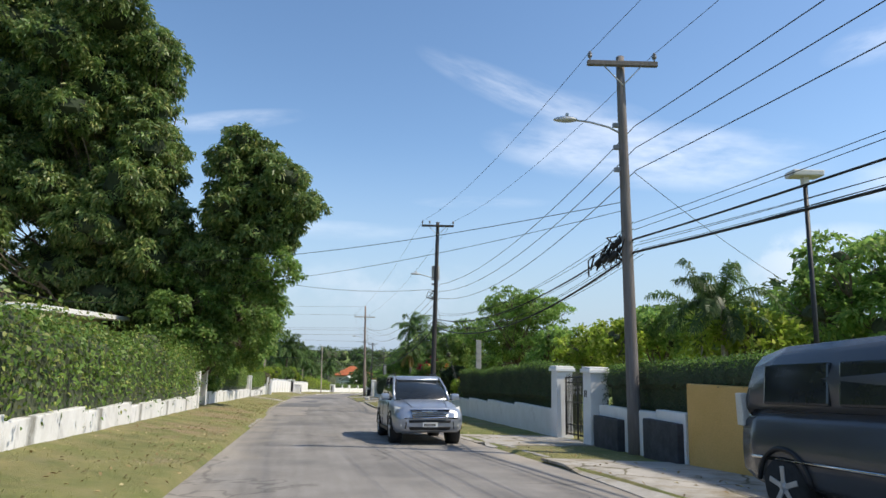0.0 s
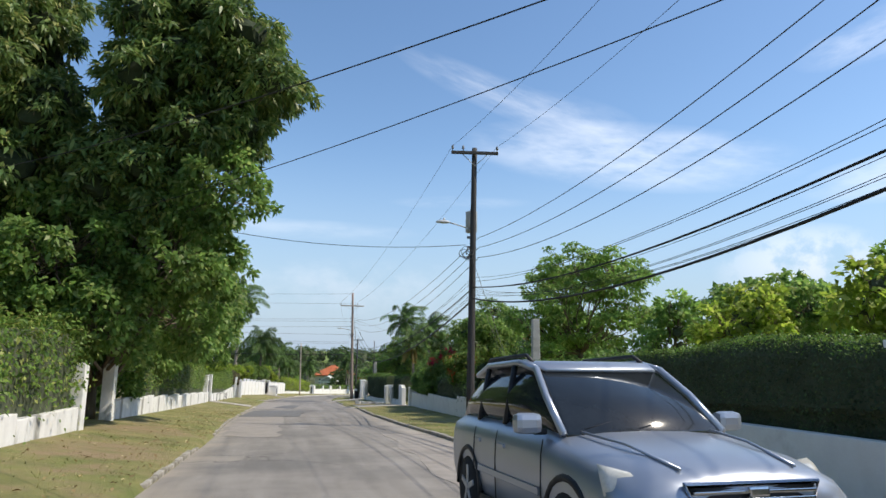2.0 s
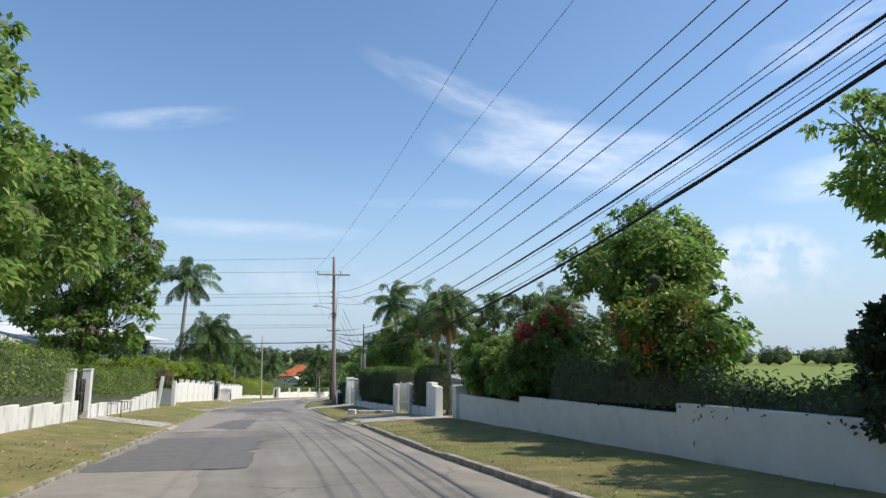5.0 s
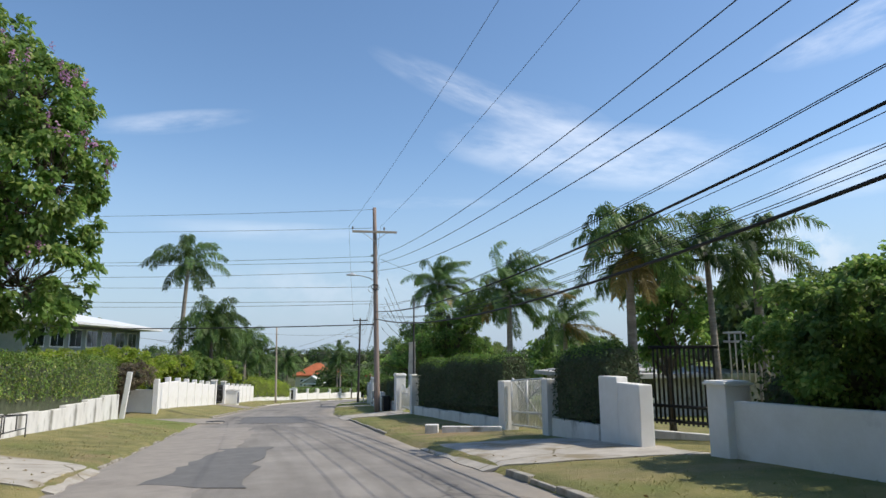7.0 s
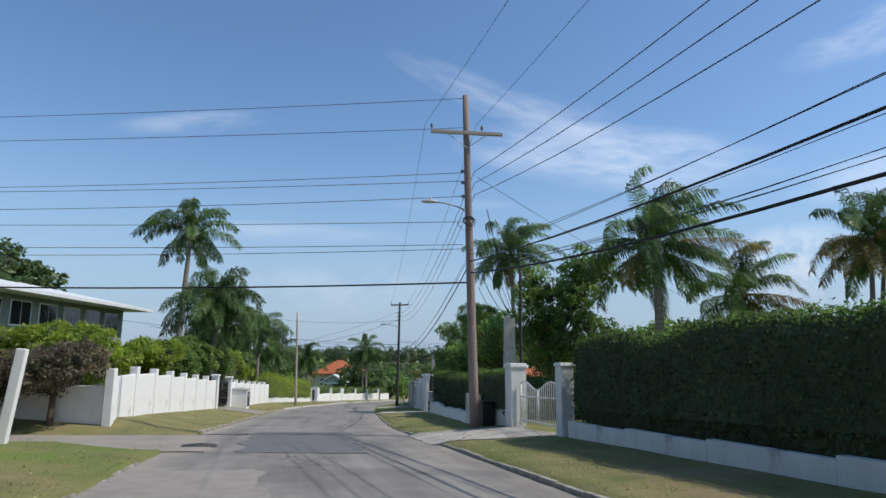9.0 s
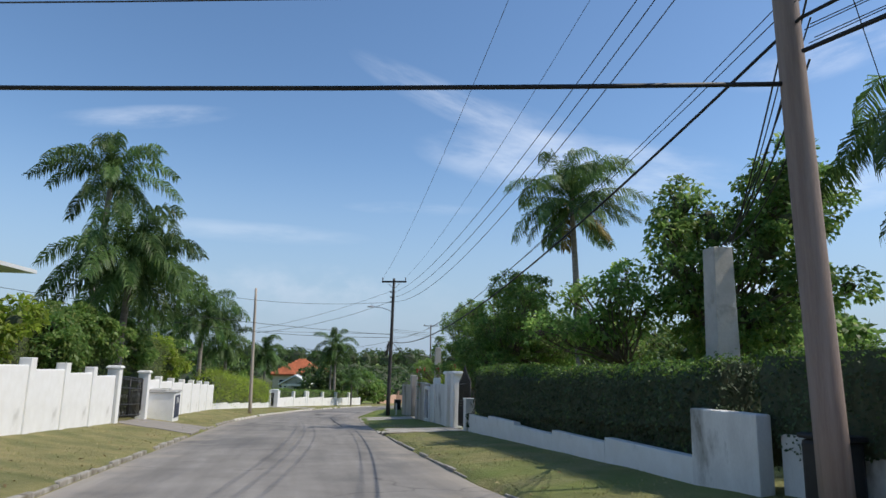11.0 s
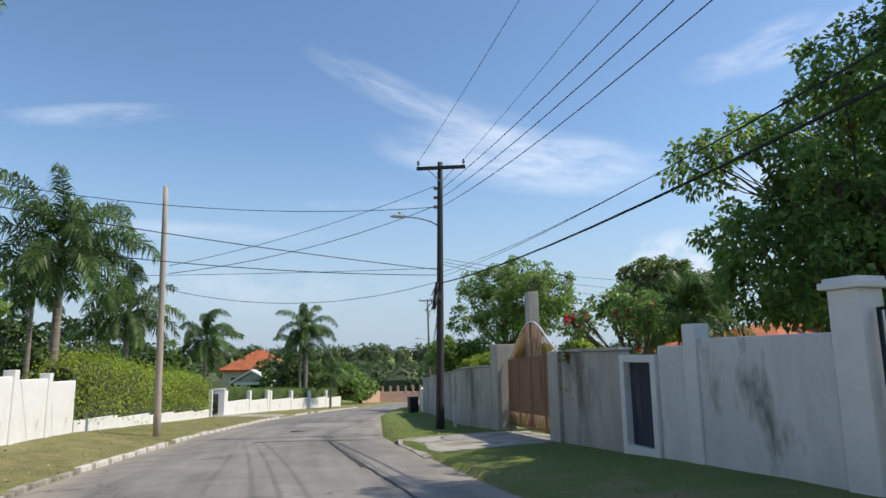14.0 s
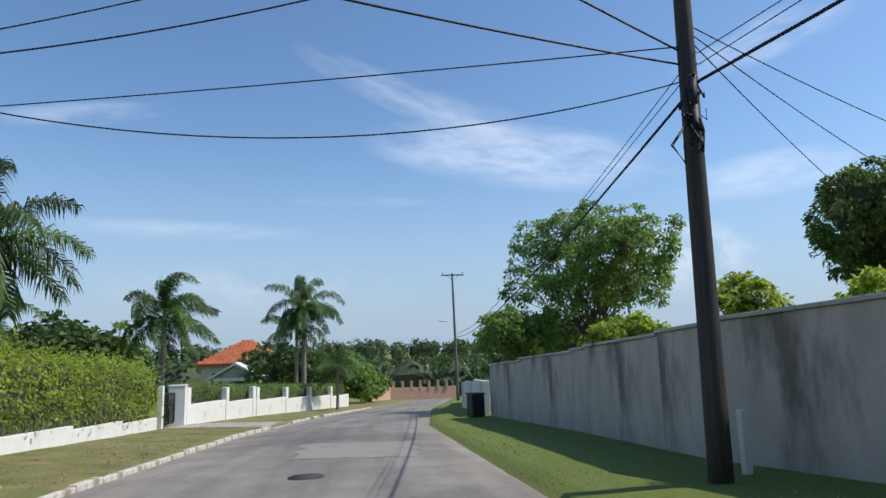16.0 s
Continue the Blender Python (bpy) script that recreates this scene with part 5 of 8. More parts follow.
wall_panels("edging_white", "low white concrete edging with an end block", [(-6.0, 66.25), (-4.2, 65.95)], 0.16, 0.2, M_WHITE_WORN, None, 5, 0.0)
wall_panels("edging_block", "white concrete block on the grass", [(-6.52, 66.34), (-6.12, 66.27)], 0.26, 0.3, M_WHITE_WORN, None, 5, 0.0)
pillar("worn white gate pillar with a peaked cap", -6.38, 77.4, 0.36, 0.36, 1.86, M_WHITE_WORN, 12, 0.03, 0.1)
pillar("worn white gate pillar with a peaked cap", -7.0, 81.1, 0.52, 0.52, 1.95, M_WHITE_WORN, 12, 0.04, 0.14)
bar_gate("rusty white steel gate with uneven bars", (-6.48, 77.7), (-6.9, 80.8), 0.12, lambda k: 1.25 + 0.12 * math.sin(9 * k), M_GATE_WHITE, 20, (0.1, 0.8), 0.014)
wall_panels("fence_mesh_post", "dark hedge stub beside a gate pillar", [(-7.1, 81.5), (-7.6, 83.6)], 0.7, 0.2, M_WHITE_WORN, None, 3, 0.4)
hedge("dark green clipped hedge beside a gate", [(-7.0, 81.5), (-7.4, 84.0)], 0.3, 1.8, 0.7, M_LEAF_HEDGE, 9, 450, foot=0.2)
wall_panels("wall_corner", "flaking white wall end", [(-7.9, 83.6), (-8.1, 84.9)], 1.05, 0.24, M_WHITE_WORN, None, 1.4, 0.2)
wall_panels("wall_right_third", "low stained white wall below a hedge", [(-8.1, 84.9), (-8.35, 91), (-8.75, 100.4)], lambda y: 0.42 if y < 93 else 0.6, 0.2, M_WHITE, None, 3.2, 0.5)
hedge("low green hedge across a yard behind a gate", [(-6.2, 88.0), (-2.6, 87.4)], 0.0, 1.75, 0.8, M_LEAF_HEDGE2, 16, 260, 0.11, 0.06, 0.2, 0.08, foot=0.0)
hedge("long dark green clipped hedge over a white wall", [(-7.55, 84.6), (-7.8, 91), (-8.2, 100.4)], 0.2, [(84.6, 1.75), (88, 1.8), (92.4, 1.95), (96, 2.2), (100.4, 2.35)], 0.85, M_LEAF_HEDGE, 10, 520, 0.078, 0.045, 0.22, 0.06, foot=0.5)

# black double gate and the white wall with the small door
pillar("short white gate pillar", -8.76, 100.75, 0.36, 0.36, 1.25, M_WHITE_WORN, 7, 0.03, 0.06)
bar_gate("black wrought-iron double gate with a peaked scalloped top", (-8.66, 101.0), (-8.72, 103.45), 0.1, lambda k: 1.95 + 0.62 * (1 - abs(2 * k - 1)) ** 1.7, M_IRON, 26, (0.06, 0.95, 1.05, 1.75), 0.013, spikes=True)
bar_gate("low row of close iron bars before a gate", (-8.70, 101.05), (-8.76, 103.4), 0.1, lambda k: 0.95, M_IRON, 50, (0.1,), 0.009, posts=False)
pillar("white painted gate pillar with a flared cap", -8.8, 103.75, 0.42, 0.5, 2.42, M_WHITE, 7, 0.09, 0.14)
pillar("white painted gate pillar with a flared cap", -8.92, 105.0, 0.38, 0.42, 2.45, M_WHITE, 7, 0.07, 0.14)
bar_gate("narrow black iron side gate", (-8.83, 104.05), (-8.88, 104.75), 0.1, lambda k: 2.05, M_IRON, 6, (0.1, 1.0), 0.014)
wall_panels("wall_white_tall", "white painted wall stained with grey streaks", [(-8.98, 105.25), (-9.15, 107.76)], 1.88, 0.2, M_WHITE_WORN, None, 2.4, 0.1)
pillar("slender white wall pier", -9.16, 107.92, 0.3, 0.3, 2.2, M_WHITE, 7, 0, 0.02)
wall_panels("wall_white_tall_end", "white painted wall stained with grey streaks", [(-9.2, 108.1), (-9.3, 108.74)], 1.86, 0.2, M_WHITE_WORN, None, 2.4, 0.1)
door = thing("door_small", "navy plank door in a white masonry frame", "door", -9.36, 109.28, None, 97)
part("door_frame", boxes(((-0.53, -0.17, -0.3), (-0.39, 0.17, 1.76), 0.015), ((0.39, -0.17, -0.3), (0.53, 0.17, 1.76), 0.015), ((-0.39, -0.165, 1.62), (0.39, 0.165, 1.755), 0.015), ((-0.39, -0.165, -0.3), (0.39, 0.165, 0.14), 0.015)), M_WHITE, door)
for i in range(7):
    part("plank", boxes(((-0.388 + i * 0.111, -0.02 - 0.004 * (i % 2), 0.145), (-0.28 + i * 0.111, 0.03, 1.62), 0.006)), M_BLUE_DOOR, door)
wall_panels("wall_grey_near", "bare grey rendered wall with dark weather streaks", [(-9.42, 109.84), (-9.5, 112.66)], 1.95, 0.2, M_GREYWALL, M_CAPGREY, 2.9, 0.1)
pillar("bare grey rendered gate pillar", -9.46, 112.95, 0.5, 0.56, 2.12, M_GREYWALL, 4, 0.0, 0.05)
pillar("bare grey rendered gate pillar with a broken edge", -9.28, 118.5, 0.6, 0.66, 2.72, M_GREYWALL, 3, 0.0, 0.05)


def tan_gate():
    """Sheet-metal double gate with an ogee arch of bars over solid sheets."""
    t = thing("sheet_metal_gate", "tan sheet-metal double gate with an arched barred top", "gate", -9.38, 113.26, None, 87.6, "gates")
    ln, dz = 4.88, -0.22
    top = lambda k: 2.06 + 0.95 * (0.5 - 0.5 * math.cos(2 * math.pi * min(1.0, max(0.0, k)))) ** 0.75
    tall, low = 2.05, 0.52
    for i in range(2):
        x0, x1 = 0.02 + i * ln / 2, (i + 1) * ln / 2 - 0.02
        bm = boxes(((x0, -0.012, low), (x1, 0.012, tall), 0.004))
        for v in bm.verts:
            v.co.z += dz * v.co.x / ln
        leaf = part("gate_leaf", bm, M_GATE_TAN, t)
        for j in range(19):
            k = (x0 + (x1 - x0) * (j + 0.5) / 19) / ln
            part("bar", tube([[k * ln, 0.0, 0.1 + dz * k], [k * ln, 0.0, low + 0.02 + dz * k]], 0.014, 5, "bar"), M_GATE_TAN, leaf)
            if top(k) > tall + 0.06 and not (i == 0 and j > 17) and not (i == 1 and j < 1):
                part("bar", tube([[k * ln, 0.0, tall - 0.02 + dz * k], [k * ln, 0.0, top(k) + dz * k]], 0.014, 5, "bar"), M_GATE_TAN, leaf)
        for xa in (x0 + 0.03, x1 - 0.03, (x0 + x1) / 2):
            part("stile", boxes(((xa - 0.03, -0.03, 0.08 + dz * xa / ln), (xa + 0.03, 0.03, (top(xa / ln) if i == 0 and xa > 2.3 else tall) + dz * xa / ln), 0.005)), M_GATE_TAN, leaf)
        for zz in (0.1, low, tall):
            part("rail", tube([[x0, 0, zz + dz * x0 / ln], [x1, 0, zz + dz * x1 / ln]], 0.024, 6), M_GATE_TAN, leaf)
        for rx in (0.35, 0.62):
            xa = x0 + (x1 - x0) * rx
            part("strap", boxes(((xa - 0.02, -0.02, low + 0.5 + dz * xa / ln), (xa + 0.02, -0.0125, tall - 0.02 + dz * xa / ln), 0.002)), M_GATE_TAN, leaf)
    for j in range(5):
        zc = 2.2 + 0.15 * j
        part("scroll", tube([[ln / 2 + 0.07 + 0.07 * math.cos(a) * (1 - a / 9), 0.0, zc + dz / 2 + 0.07 * math.sin(a) * (1 - a / 9)] for a in np.linspace(0, 6.5, 14)], 0.01, 5), M_GALV, t)
    part("arch", tube([[ln * k, 0.0, top(k) + 0.02 + dz * k] for k in np.linspace(0, 1, 33)], 0.026, 6), M_GATE_WHITE, t)


tan_gate()
wall_panels("wall_grey_far", "long bare grey wall with dark weather streaks", [(-9.5, 118.85), (-9.78, 122.0), (-9.15, 128.0), (-8.35, 139.2)], 2.0, 0.2, M_GREYWALL, M_CAPGREY, 5.2, 0.75)
wall_panels("wall_far_right", "pale garden wall beside the road", [(-8.3, 140.2), (-6.5, 152), (-3.2, 164)], 1.5, 0.2, M_WHITE_WORN, None, 5, 0.5)

# left side
wall_panels("wall_left_near", "low flaking white garden wall below a hedge", [(-2.2, -12), L1A, L1B], 0.46, 0.2, M_WHITE_WORN, None, 3.6, 0.45)
hedge("untrimmed green hedge over a low white wall", [(-2.75, -12), (-6.85, 9.7), (-10.4, 27.2)], 0.25, [(-12, 1.9), (9, 1.9), (17, 1.95), (22, 2.1), (24, 2.0), (27, 2.25)], 1.0, M_LEAF_HEDGE2, 11, 290, 0.13, 0.07, 0.7, 0.2)
pillar("worn white gate post", -9.95, 27.6, 0.3, 0.32, 1.55, M_WHITE_WORN, 10, 0, 0.02)
pillar("worn white gate post", -10.95, 31.35, 0.32, 0.34, 1.62, M_WHITE_WORN, 10, 0.02, 0.05)
wall_panels("wall_left_second", "low flaking white garden wall", [(-11.05, 31.7), L2B], 0.6, 0.2, M_WHITE_WORN, None, 3.2, 0.4)
hedge("clipped green hedge behind a low white wall", [(-12.5, 36.5), (-16.1, 55.2)], 0.3, [(36, 1.9), (42, 2.05), (50, 2.15), (55, 2.2)], 1.0, M_LEAF_HEDGE2, 12, 330, 0.095, 0.05, 0.2, 0.08)
pillar("white gate post", -15.45, 54.9, 0.3, 0.3, 1.72, M_WHITE_WORN, 10, 0.02, 0.05)
pillar("white gate post", -15.95, 57.4, 0.3, 0.3, 1.80, M_WHITE_WORN, 10, 0.02, 0.05)
bar_gate("black iron gate between white posts", (-15.52, 55.2), (-15.9, 57.1), 0.1, lambda k: 1.4, M_IRON, 12, (0.1, 0.8), 0.014)
wall_panels("wall_left_third", "low white wall rising in rough steps", [L3A, L3B], lambda y: lerp([(57, 0.5), (66, 0.55), (73.6, 1.0)], y), 0.2, M_WHITE_WORN, None, 2.4, 0.6)
hedge("clipped bright green hedge over a white wall", [(-16.5, 57.9), (-19.45, 74.0)], 0.3, [(57, 1.75), (62, 1.9), (68, 2.05), (74, 2.4)], 1.0, M_LEAF_HEDGE2, 13, 360, 0.095, 0.05, 0.18, 0.07)
post = pillar("leaning white painted corner post", -19.0, 75.1, 0.2, 0.2, 2.0, M_WHITE, 10, 0, 0.02, category="post")
post.matrix_basis = post.matrix_basis @ pose(0, 0, 0, 0, 6, 0)
stand = thing("refuse_stand", "thin black iron refuse rack beside the wall", "rack", -15.7, 60.2, None, 100)
part("frame", tubes([(np.array(p, float), 0.014) for p in ([[0, 0, 0], [0, 0, 0.62]], [[2.0, 0, 0], [2.0, 0, 0.5]], [[0, 0.5, 0], [0, 0.5, 0.62]], [[2.0, 0.5, 0], [2.0, 0.5, 0.5]], [[0, 0, 0.62], [2.0, 0, 0.5]], [[0, 0.5, 0.62], [2.0, 0.5, 0.5]], [[0, 0, 0.25], [2.0, 0, 0.2]], [[0, 0, 0.62], [0, 0.5, 0.62]], [[2, 0, 0.5], [2, 0.5, 0.5]], [[0.7, 0, 0.22], [0.7, 0, 0.58]], [[1.4, 0, 0.2], [1.4, 0, 0.54]])], 5), M_IRON, stand)

CA, CB = (-20.5, 83.4), (-21.55, 99.3)
wall_panels("wall_left_piers", "white painted wall with projecting piers", [CA, CB], 1.55, 0.18, M_WHITE, None, 2.35, 0.3, piers=0.32, pier_h=0.28)
wall_panels("wall_left_return", "white painted wall along the side street", [(-20.5, 83.4), (-30, 85.0), (-46, 88)], 1.2, 0.18, M_WHITE, None, 3.4, 0.2)
hedge("tall feathery olive green hedge behind a white wall", [(-24.2, 96.5), (-24.3, 105.0), (-24.1, 114.3)], 0.3, [(96, 3.2), (100, 3.5), (107, 3.6), (114, 3.4)], 1.3, M_LEAF_OLIVE, 17, 330, 0.17, 0.035, 0.5, 0.14, foot=0.3)
pillar("white painted gate pillar with a flat cap", -21.6, 99.6, 0.4, 0.4, 1.95, M_WHITE, 5, 0.05, 0.1)
pillar("white painted gate pillar with a flat cap", -21.9, 103.75, 0.4, 0.4, 1.95, M_WHITE, 5, 0.05, 0.1)
bar_gate("black scrolled iron gate with close bars", (-21.62, 99.85), (-21.88, 103.5), 0.1, lambda k: 1.6, M_IRON, 20, (0.1, 0.5, 1.1, 1.4), 0.018, rings=(0.18, 0.8, 1.45))
enc = thing("meter_enclosure", "white masonry meter box with a domed slab roof", "meter box", -21.85, 105.3, None, 4)
part("body", boxes(((-0.9, -0.62, -0.2), (0.9, 0.62, 1.12), 0.02)), M_WHITE, enc)
bm = boxes(((-0.96, -0.68, 1.123), (0.96, 0.68, 1.19), 0.02), ((-0.55, -0.5, 1.18), (0.55, 0.5, 1.26), 0.03))
part("roof", bm, M_CAPGREY, enc)
part("door", boxes(((0.903, -0.45, 0.05), (0.93, 0.45, 1.0), 0.006)), M_BLUE_DOOR, enc)
part("number_bars", boxes(((0.931, -0.2, 0.66), (0.936, -0.08, 0.9), 0), ((0.931, 0.04, 0.66), (0.936, 0.16, 0.9), 0)), M_PLATE, enc, "two short pale bars")
wall_panels("wall_left_piers_far", "white painted wall with projecting piers", [(-22.05, 104.1), (-22.95, 121.5)], 1.6, 0.18, M_WHITE, None, 2.4, 0.3, piers=0.3, pier_h=0.25)
wall_panels("wall_left_hedge", "low white wall in rough steps below a hedge", [(-22.95, 121.6), (-21.7, 140.6)], 0.42, 0.18, M_WHITE, None, 3.6, 0.6)
hedge("bright green bushy hedge over a white wall", [(-23.6, 121.8), (-22.4, 140.4)], 0.2, [(121, 2.05), (124.5, 2.45), (130, 2.2), (140, 2.2)], 1.2, M_LEAF_YELLOW, 14, 240, 0.14, 0.08, 0.35, 0.22)
pillar("white gate pillar with a grey inset", -21.65, 141.2, 0.22, 0.3, 1.7, M_WHITE, 0, 0, 0.02)
pillar("broad white gate pillar with a grey face", -21.45, 143.6, 0.7, 0.5, 1.75, M_WHITE, 0, 0.02, 0.05)
bar_gate("dark iron gate between white pillars", (-21.62, 141.5), (-21.5, 143.2), 0.1, lambda k: 1.4, M_IRON, 12, (0.1, 0.9), 0.016)
FARL = [(-21.2, 144.2), (-19.0, 152.0), (-15.8, 160.5), (-12.6, 168.5)]
wall_panels("wall_left_far", "white wall in steps with square piers", FARL, 0.95, 0.18, M_WHITE, None, 4.0, 0.4, piers=0.36, pier_h=0.75)
hedge("clipped green hedge behind a white wall", [(-22.0, 145), (-19.7, 152.3), (-16.4, 160.8), (-13.4, 168.3)], 0.2, 1.75, 0.9, M_LEAF_MID, 15, 300, 0.1, 0.06, 0.2, 0.08)
wall_panels("wall_salmon", "salmon wall with short balusters closing the view", [(-9.5, 186), (-6.0, 193), (3.0, 194)], 1.5, 0.25, M_SALMON, None, 4.0, 0.3)
for i in range(7):
    x = -5.5 + i * 1.15
    pillar("short salmon baluster on a wall", x, 193.1 + 0.1 * i, 0.32, 0.3, 0.75, M_SALMON, 0, 0.03, 0.06, z=grade(193.2) + 1.62, group="balusters on the salmon wall", category="baluster")
# ---------------------------------------------------------------- poles and cables


def utility_pole(label, x, y, h, material, r=0.15, lean=(0.0, 0.0), arm=None, lamp=None, pins=(), clamps=(), transformer=None, rz=0, arm_mat=None):
    """A wooden pole: arm (height, half length), lamp (height, reach, direction in degrees)."""
    t = thing("utility_pole", label, "utility pole", x, y, group="utility poles along the street")
    arm_mat = arm_mat or material
    s = np.linspace(0, 1, 8)
    part("shaft", tube(np.stack([lean[0] * s, lean[1] * s, -0.4 + (h + 0.4) * s], 1), r * (1.0 - 0.38 * s), 14), material, t)
    at = lambda z: (lean[0] * z / h, lean[1] * z / h)
    if arm:
        za, half = arm
        ax, ay = at(za)
        bm = boxes(((-half, -0.055, -0.06), (half, 0.055, 0.06), 0.012))
        ob = part("crossarm", bm, arm_mat, t)
        ob.matrix_basis = pose(ax, ay - r * 0.75 - 0.05, za, 0, 0, rz)
        for sd in (-1, 1):
            br = part("brace", tube([[sd * half * 0.55, 0, -0.05], [0, 0.0, -0.55]], 0.016, 5), M_GALV, t)
            br.matrix_basis = pose(ax, ay - r * 0.75 - 0.06, za, 0, 0, rz)
        for k in pins:
            prof = [(0, 0.016), (0.08, 0.016), (0.085, 0.045), (0.13, 0.06), (0.15, 0.035), (0.18, 0.055), (0.22, 0.03), (0.25, 0.012)]
            ob = part("insulator", tube([[0, 0, q[0]] for q in prof], [q[1] for q in prof], 10, "insulator"), M_INSUL, t)
            c, s_ = math.cos(radians(rz)), math.sin(radians(rz))
            ob.matrix_basis = pose(ax + k * half * c, ay + k * half * s_ - r * 0.75 - 0.05, za + 0.06)
    for z in clamps:
        cx, cy = at(z)
        part("clamp", boxes(((cx - 0.24, cy - 0.05, z - 0.05), (cx - 0.1, cy + 0.05, z + 0.05), 0.01)), M_INSUL, t)
    if lamp:
        zl, reach, deg = lamp
        cx, cy = at(zl)
        p = np.array([[0.05, 0, 0], [0.35, 0, 0.16], [0.8, 0, 0.28], [reach, 0, 0.32]])
        arm_ob = part("lamp_arm", tube(p, 0.026, 8), M_GALV, t)
        arm_ob.matrix_basis = pose(cx, cy, zl, 0, 0, deg)
        bm = bmesh.new()
        bmesh.ops.create_uvsphere(bm, u_segments=14, v_segments=8, radius=1)
        for v in bm.verts:
            v.co = Vector((reach + 0.22 + v.co.x * 0.30, v.co.y * (0.12 - 0.03 * v.co.x), 0.32 + v.co.z * (0.09 if v.co.z > 0 else 0.05)))
        hd = part("lamp_head", bm, M_TRANSF, t)
        hd.matrix_basis = arm_ob.matrix_basis.copy()
        pc = part("photocell", tube([[reach + 0.18, 0, 0.40], [reach + 0.18, 0, 0.49]], 0.04, 8), M_TRANSF, t)
        pc.matrix_basis = arm_ob.matrix_basis.copy()
    if transformer:
        zt, deg = transformer
        cx, cy = at(zt)
        can = part("transformer", tube([[0, 0, -0.42], [0, 0, -0.40], [0, 0, 0.38], [0, 0, 0.42], [0, 0, 0.45]], [0.2, 0.235, 0.235, 0.245, 0.1], 18), M_TRANSF, t)
        can.matrix_basis = pose(cx, cy, zt) @ pose(0, 0, 0, 0, 0, deg) @ pose(0.42, 0, 0)
        part("bushing", tube([[0, 0, 0.44], [0, 0, 0.5], [0.0, 0, 0.62]], [0.05, 0.06, 0.02], 8), M_INSUL, can)
        part("bracket", boxes(((-0.3, -0.04, 0.2), (-0.18, 0.04, 0.28), 0.005), ((-0.3, -0.04, -0.25), (-0.18, 0.04, -0.17), 0.005)), M_GALV, can)
    return t


P1, P2, P3, P4, P5, P0 = (4.6, 14.3), (0.2, 36.5), (-8.2, 82.0), (-10.95, 120.6), (-1.9, 173.2), (14.5, -30.0)
LP = (-20.45, 122.2)
Z1, Z2, Z3, Z4, Z5 = (gz(*p) for p in (P1, P2, P3, P4, P5))
H1, H2, H3, H4 = 9.35, 10.95, 11.5, 9.55
utility_pole("weathered grey wooden utility pole with a street lamp", *P1, H1, M_POLE_GREY, 0.155, (-0.12, 0), (H1 - 0.25, 0.85), (H1 - 1.95, 1.15, 178), (-0.92, 0.92), (H1 - 1.75, H1 - 2.3, H1 - 2.85))
utility_pole("black creosoted wooden pole with a grey transformer", *P2, H2, M_POLE_DARK, 0.165, (0.1, 0), (H2 - 0.25, 0.95), (H2 - 3.45, 1.0, 185), (-0.95, -0.5, 0.95), (H2 - 3.7, H2 - 4.1, H2 - 4.5), (H2 - 3.0, 95))
utility_pole("brown wooden pole with a pale crossarm", *P3, H3, M_POLE_BROWN, 0.17, (-0.32, 0), (H3 - 1.45, 1.27), (H3 - 4.25, 1.15, 182), (-0.98, 0.42), (H3 - 2.8, H3 - 3.2, H3 - 3.7), None, 4, M_POLE_PALE)
utility_pole("black creosoted wooden pole with a street lamp", *P4, H4, M_POLE_DARK, 0.15, (0.12, 0), (H4 - 0.25, 0.9), (H4 - 2.4, 1.3, 176), (-0.93, 0.93), (H4 - 1.0, H4 - 1.35, H4 - 1.7), None, -18)
utility_pole("grey wooden pole with two crossarms", *P5, 12.2, M_POLE_GREY, 0.15, (-0.25, 0), (12.0, 1.1), (7.2, 1.2, 190), (-0.9, 0.9), (), None, -10)
utility_pole("grey wooden pole beside the street", *P0, 10.0, M_POLE_GREY, 0.15)
utility_pole("pale bare wooden service pole", *LP, 8.75, M_POLE_PALE, 0.13, (-0.2, 0))
utility_pole("black wooden pole behind a hedge", -6.1, 84.8, 6.4, M_POLE_DARK, 0.07)
utility_pole("slim grey pole beyond the houses", 12.0, 260.0, 12.0, M_POLE_DARK, 0.12, arm=(11.7, 1.0))


def cable(label, a, b, sag=0.5, r=0.011, material=None, n=22, jitter=0.0):
    """A hanging cable between two points."""
    a, b = np.array(a, float), np.array(b, float)
    k = np.linspace(0, 1, n)
    p = a + (b - a) * k[:, None]
    p[:, 2] -= sag * 4 * k * (1 - k)
    ob = part("overhead_cable", tube(p - p[0], r, 5, "cable"), material or M_WIRE)
    ob.matrix_basis = pose(*a)
    return tagged(ob, label, "overhead cable", "cables between the poles")


def top(p, z, h, dx=0.0, dy=0.0):
    return (p[0] + dx, p[1] + dy, z + h)


Z0 = gz(*P0)
# high conductors on the crossarms
HV = [(top(P0, Z0, 9.8, -0.9), top(P0, Z0, 9.8, 0.9)), (top(P1, Z1, H1 + 0.03, -0.9, -0.15), top(P1, Z1, H1 + 0.03, 0.67, -0.15)), (top(P2, Z2, H2 + 0.03, -0.80, -0.15), top(P2, Z2, H2 + 0.03, 1.0, -0.15)), (top(P3, Z3, H3 - 1.15, -1.75, -0.2), top(P3, Z3, H3 - 1.15, 0.05, -0.2)), (top(P4, Z4, H4 + 0.05, -0.65, 0.1), top(P4, Z4, H4 + 0.05, 0.95, -0.45)), (top(P5, Z5, 12.2, -1.2), top(P5, Z5, 12.2, 0.8))]
SPAN = [1.0, 1.0, 1.7, 1.5, 1.0]
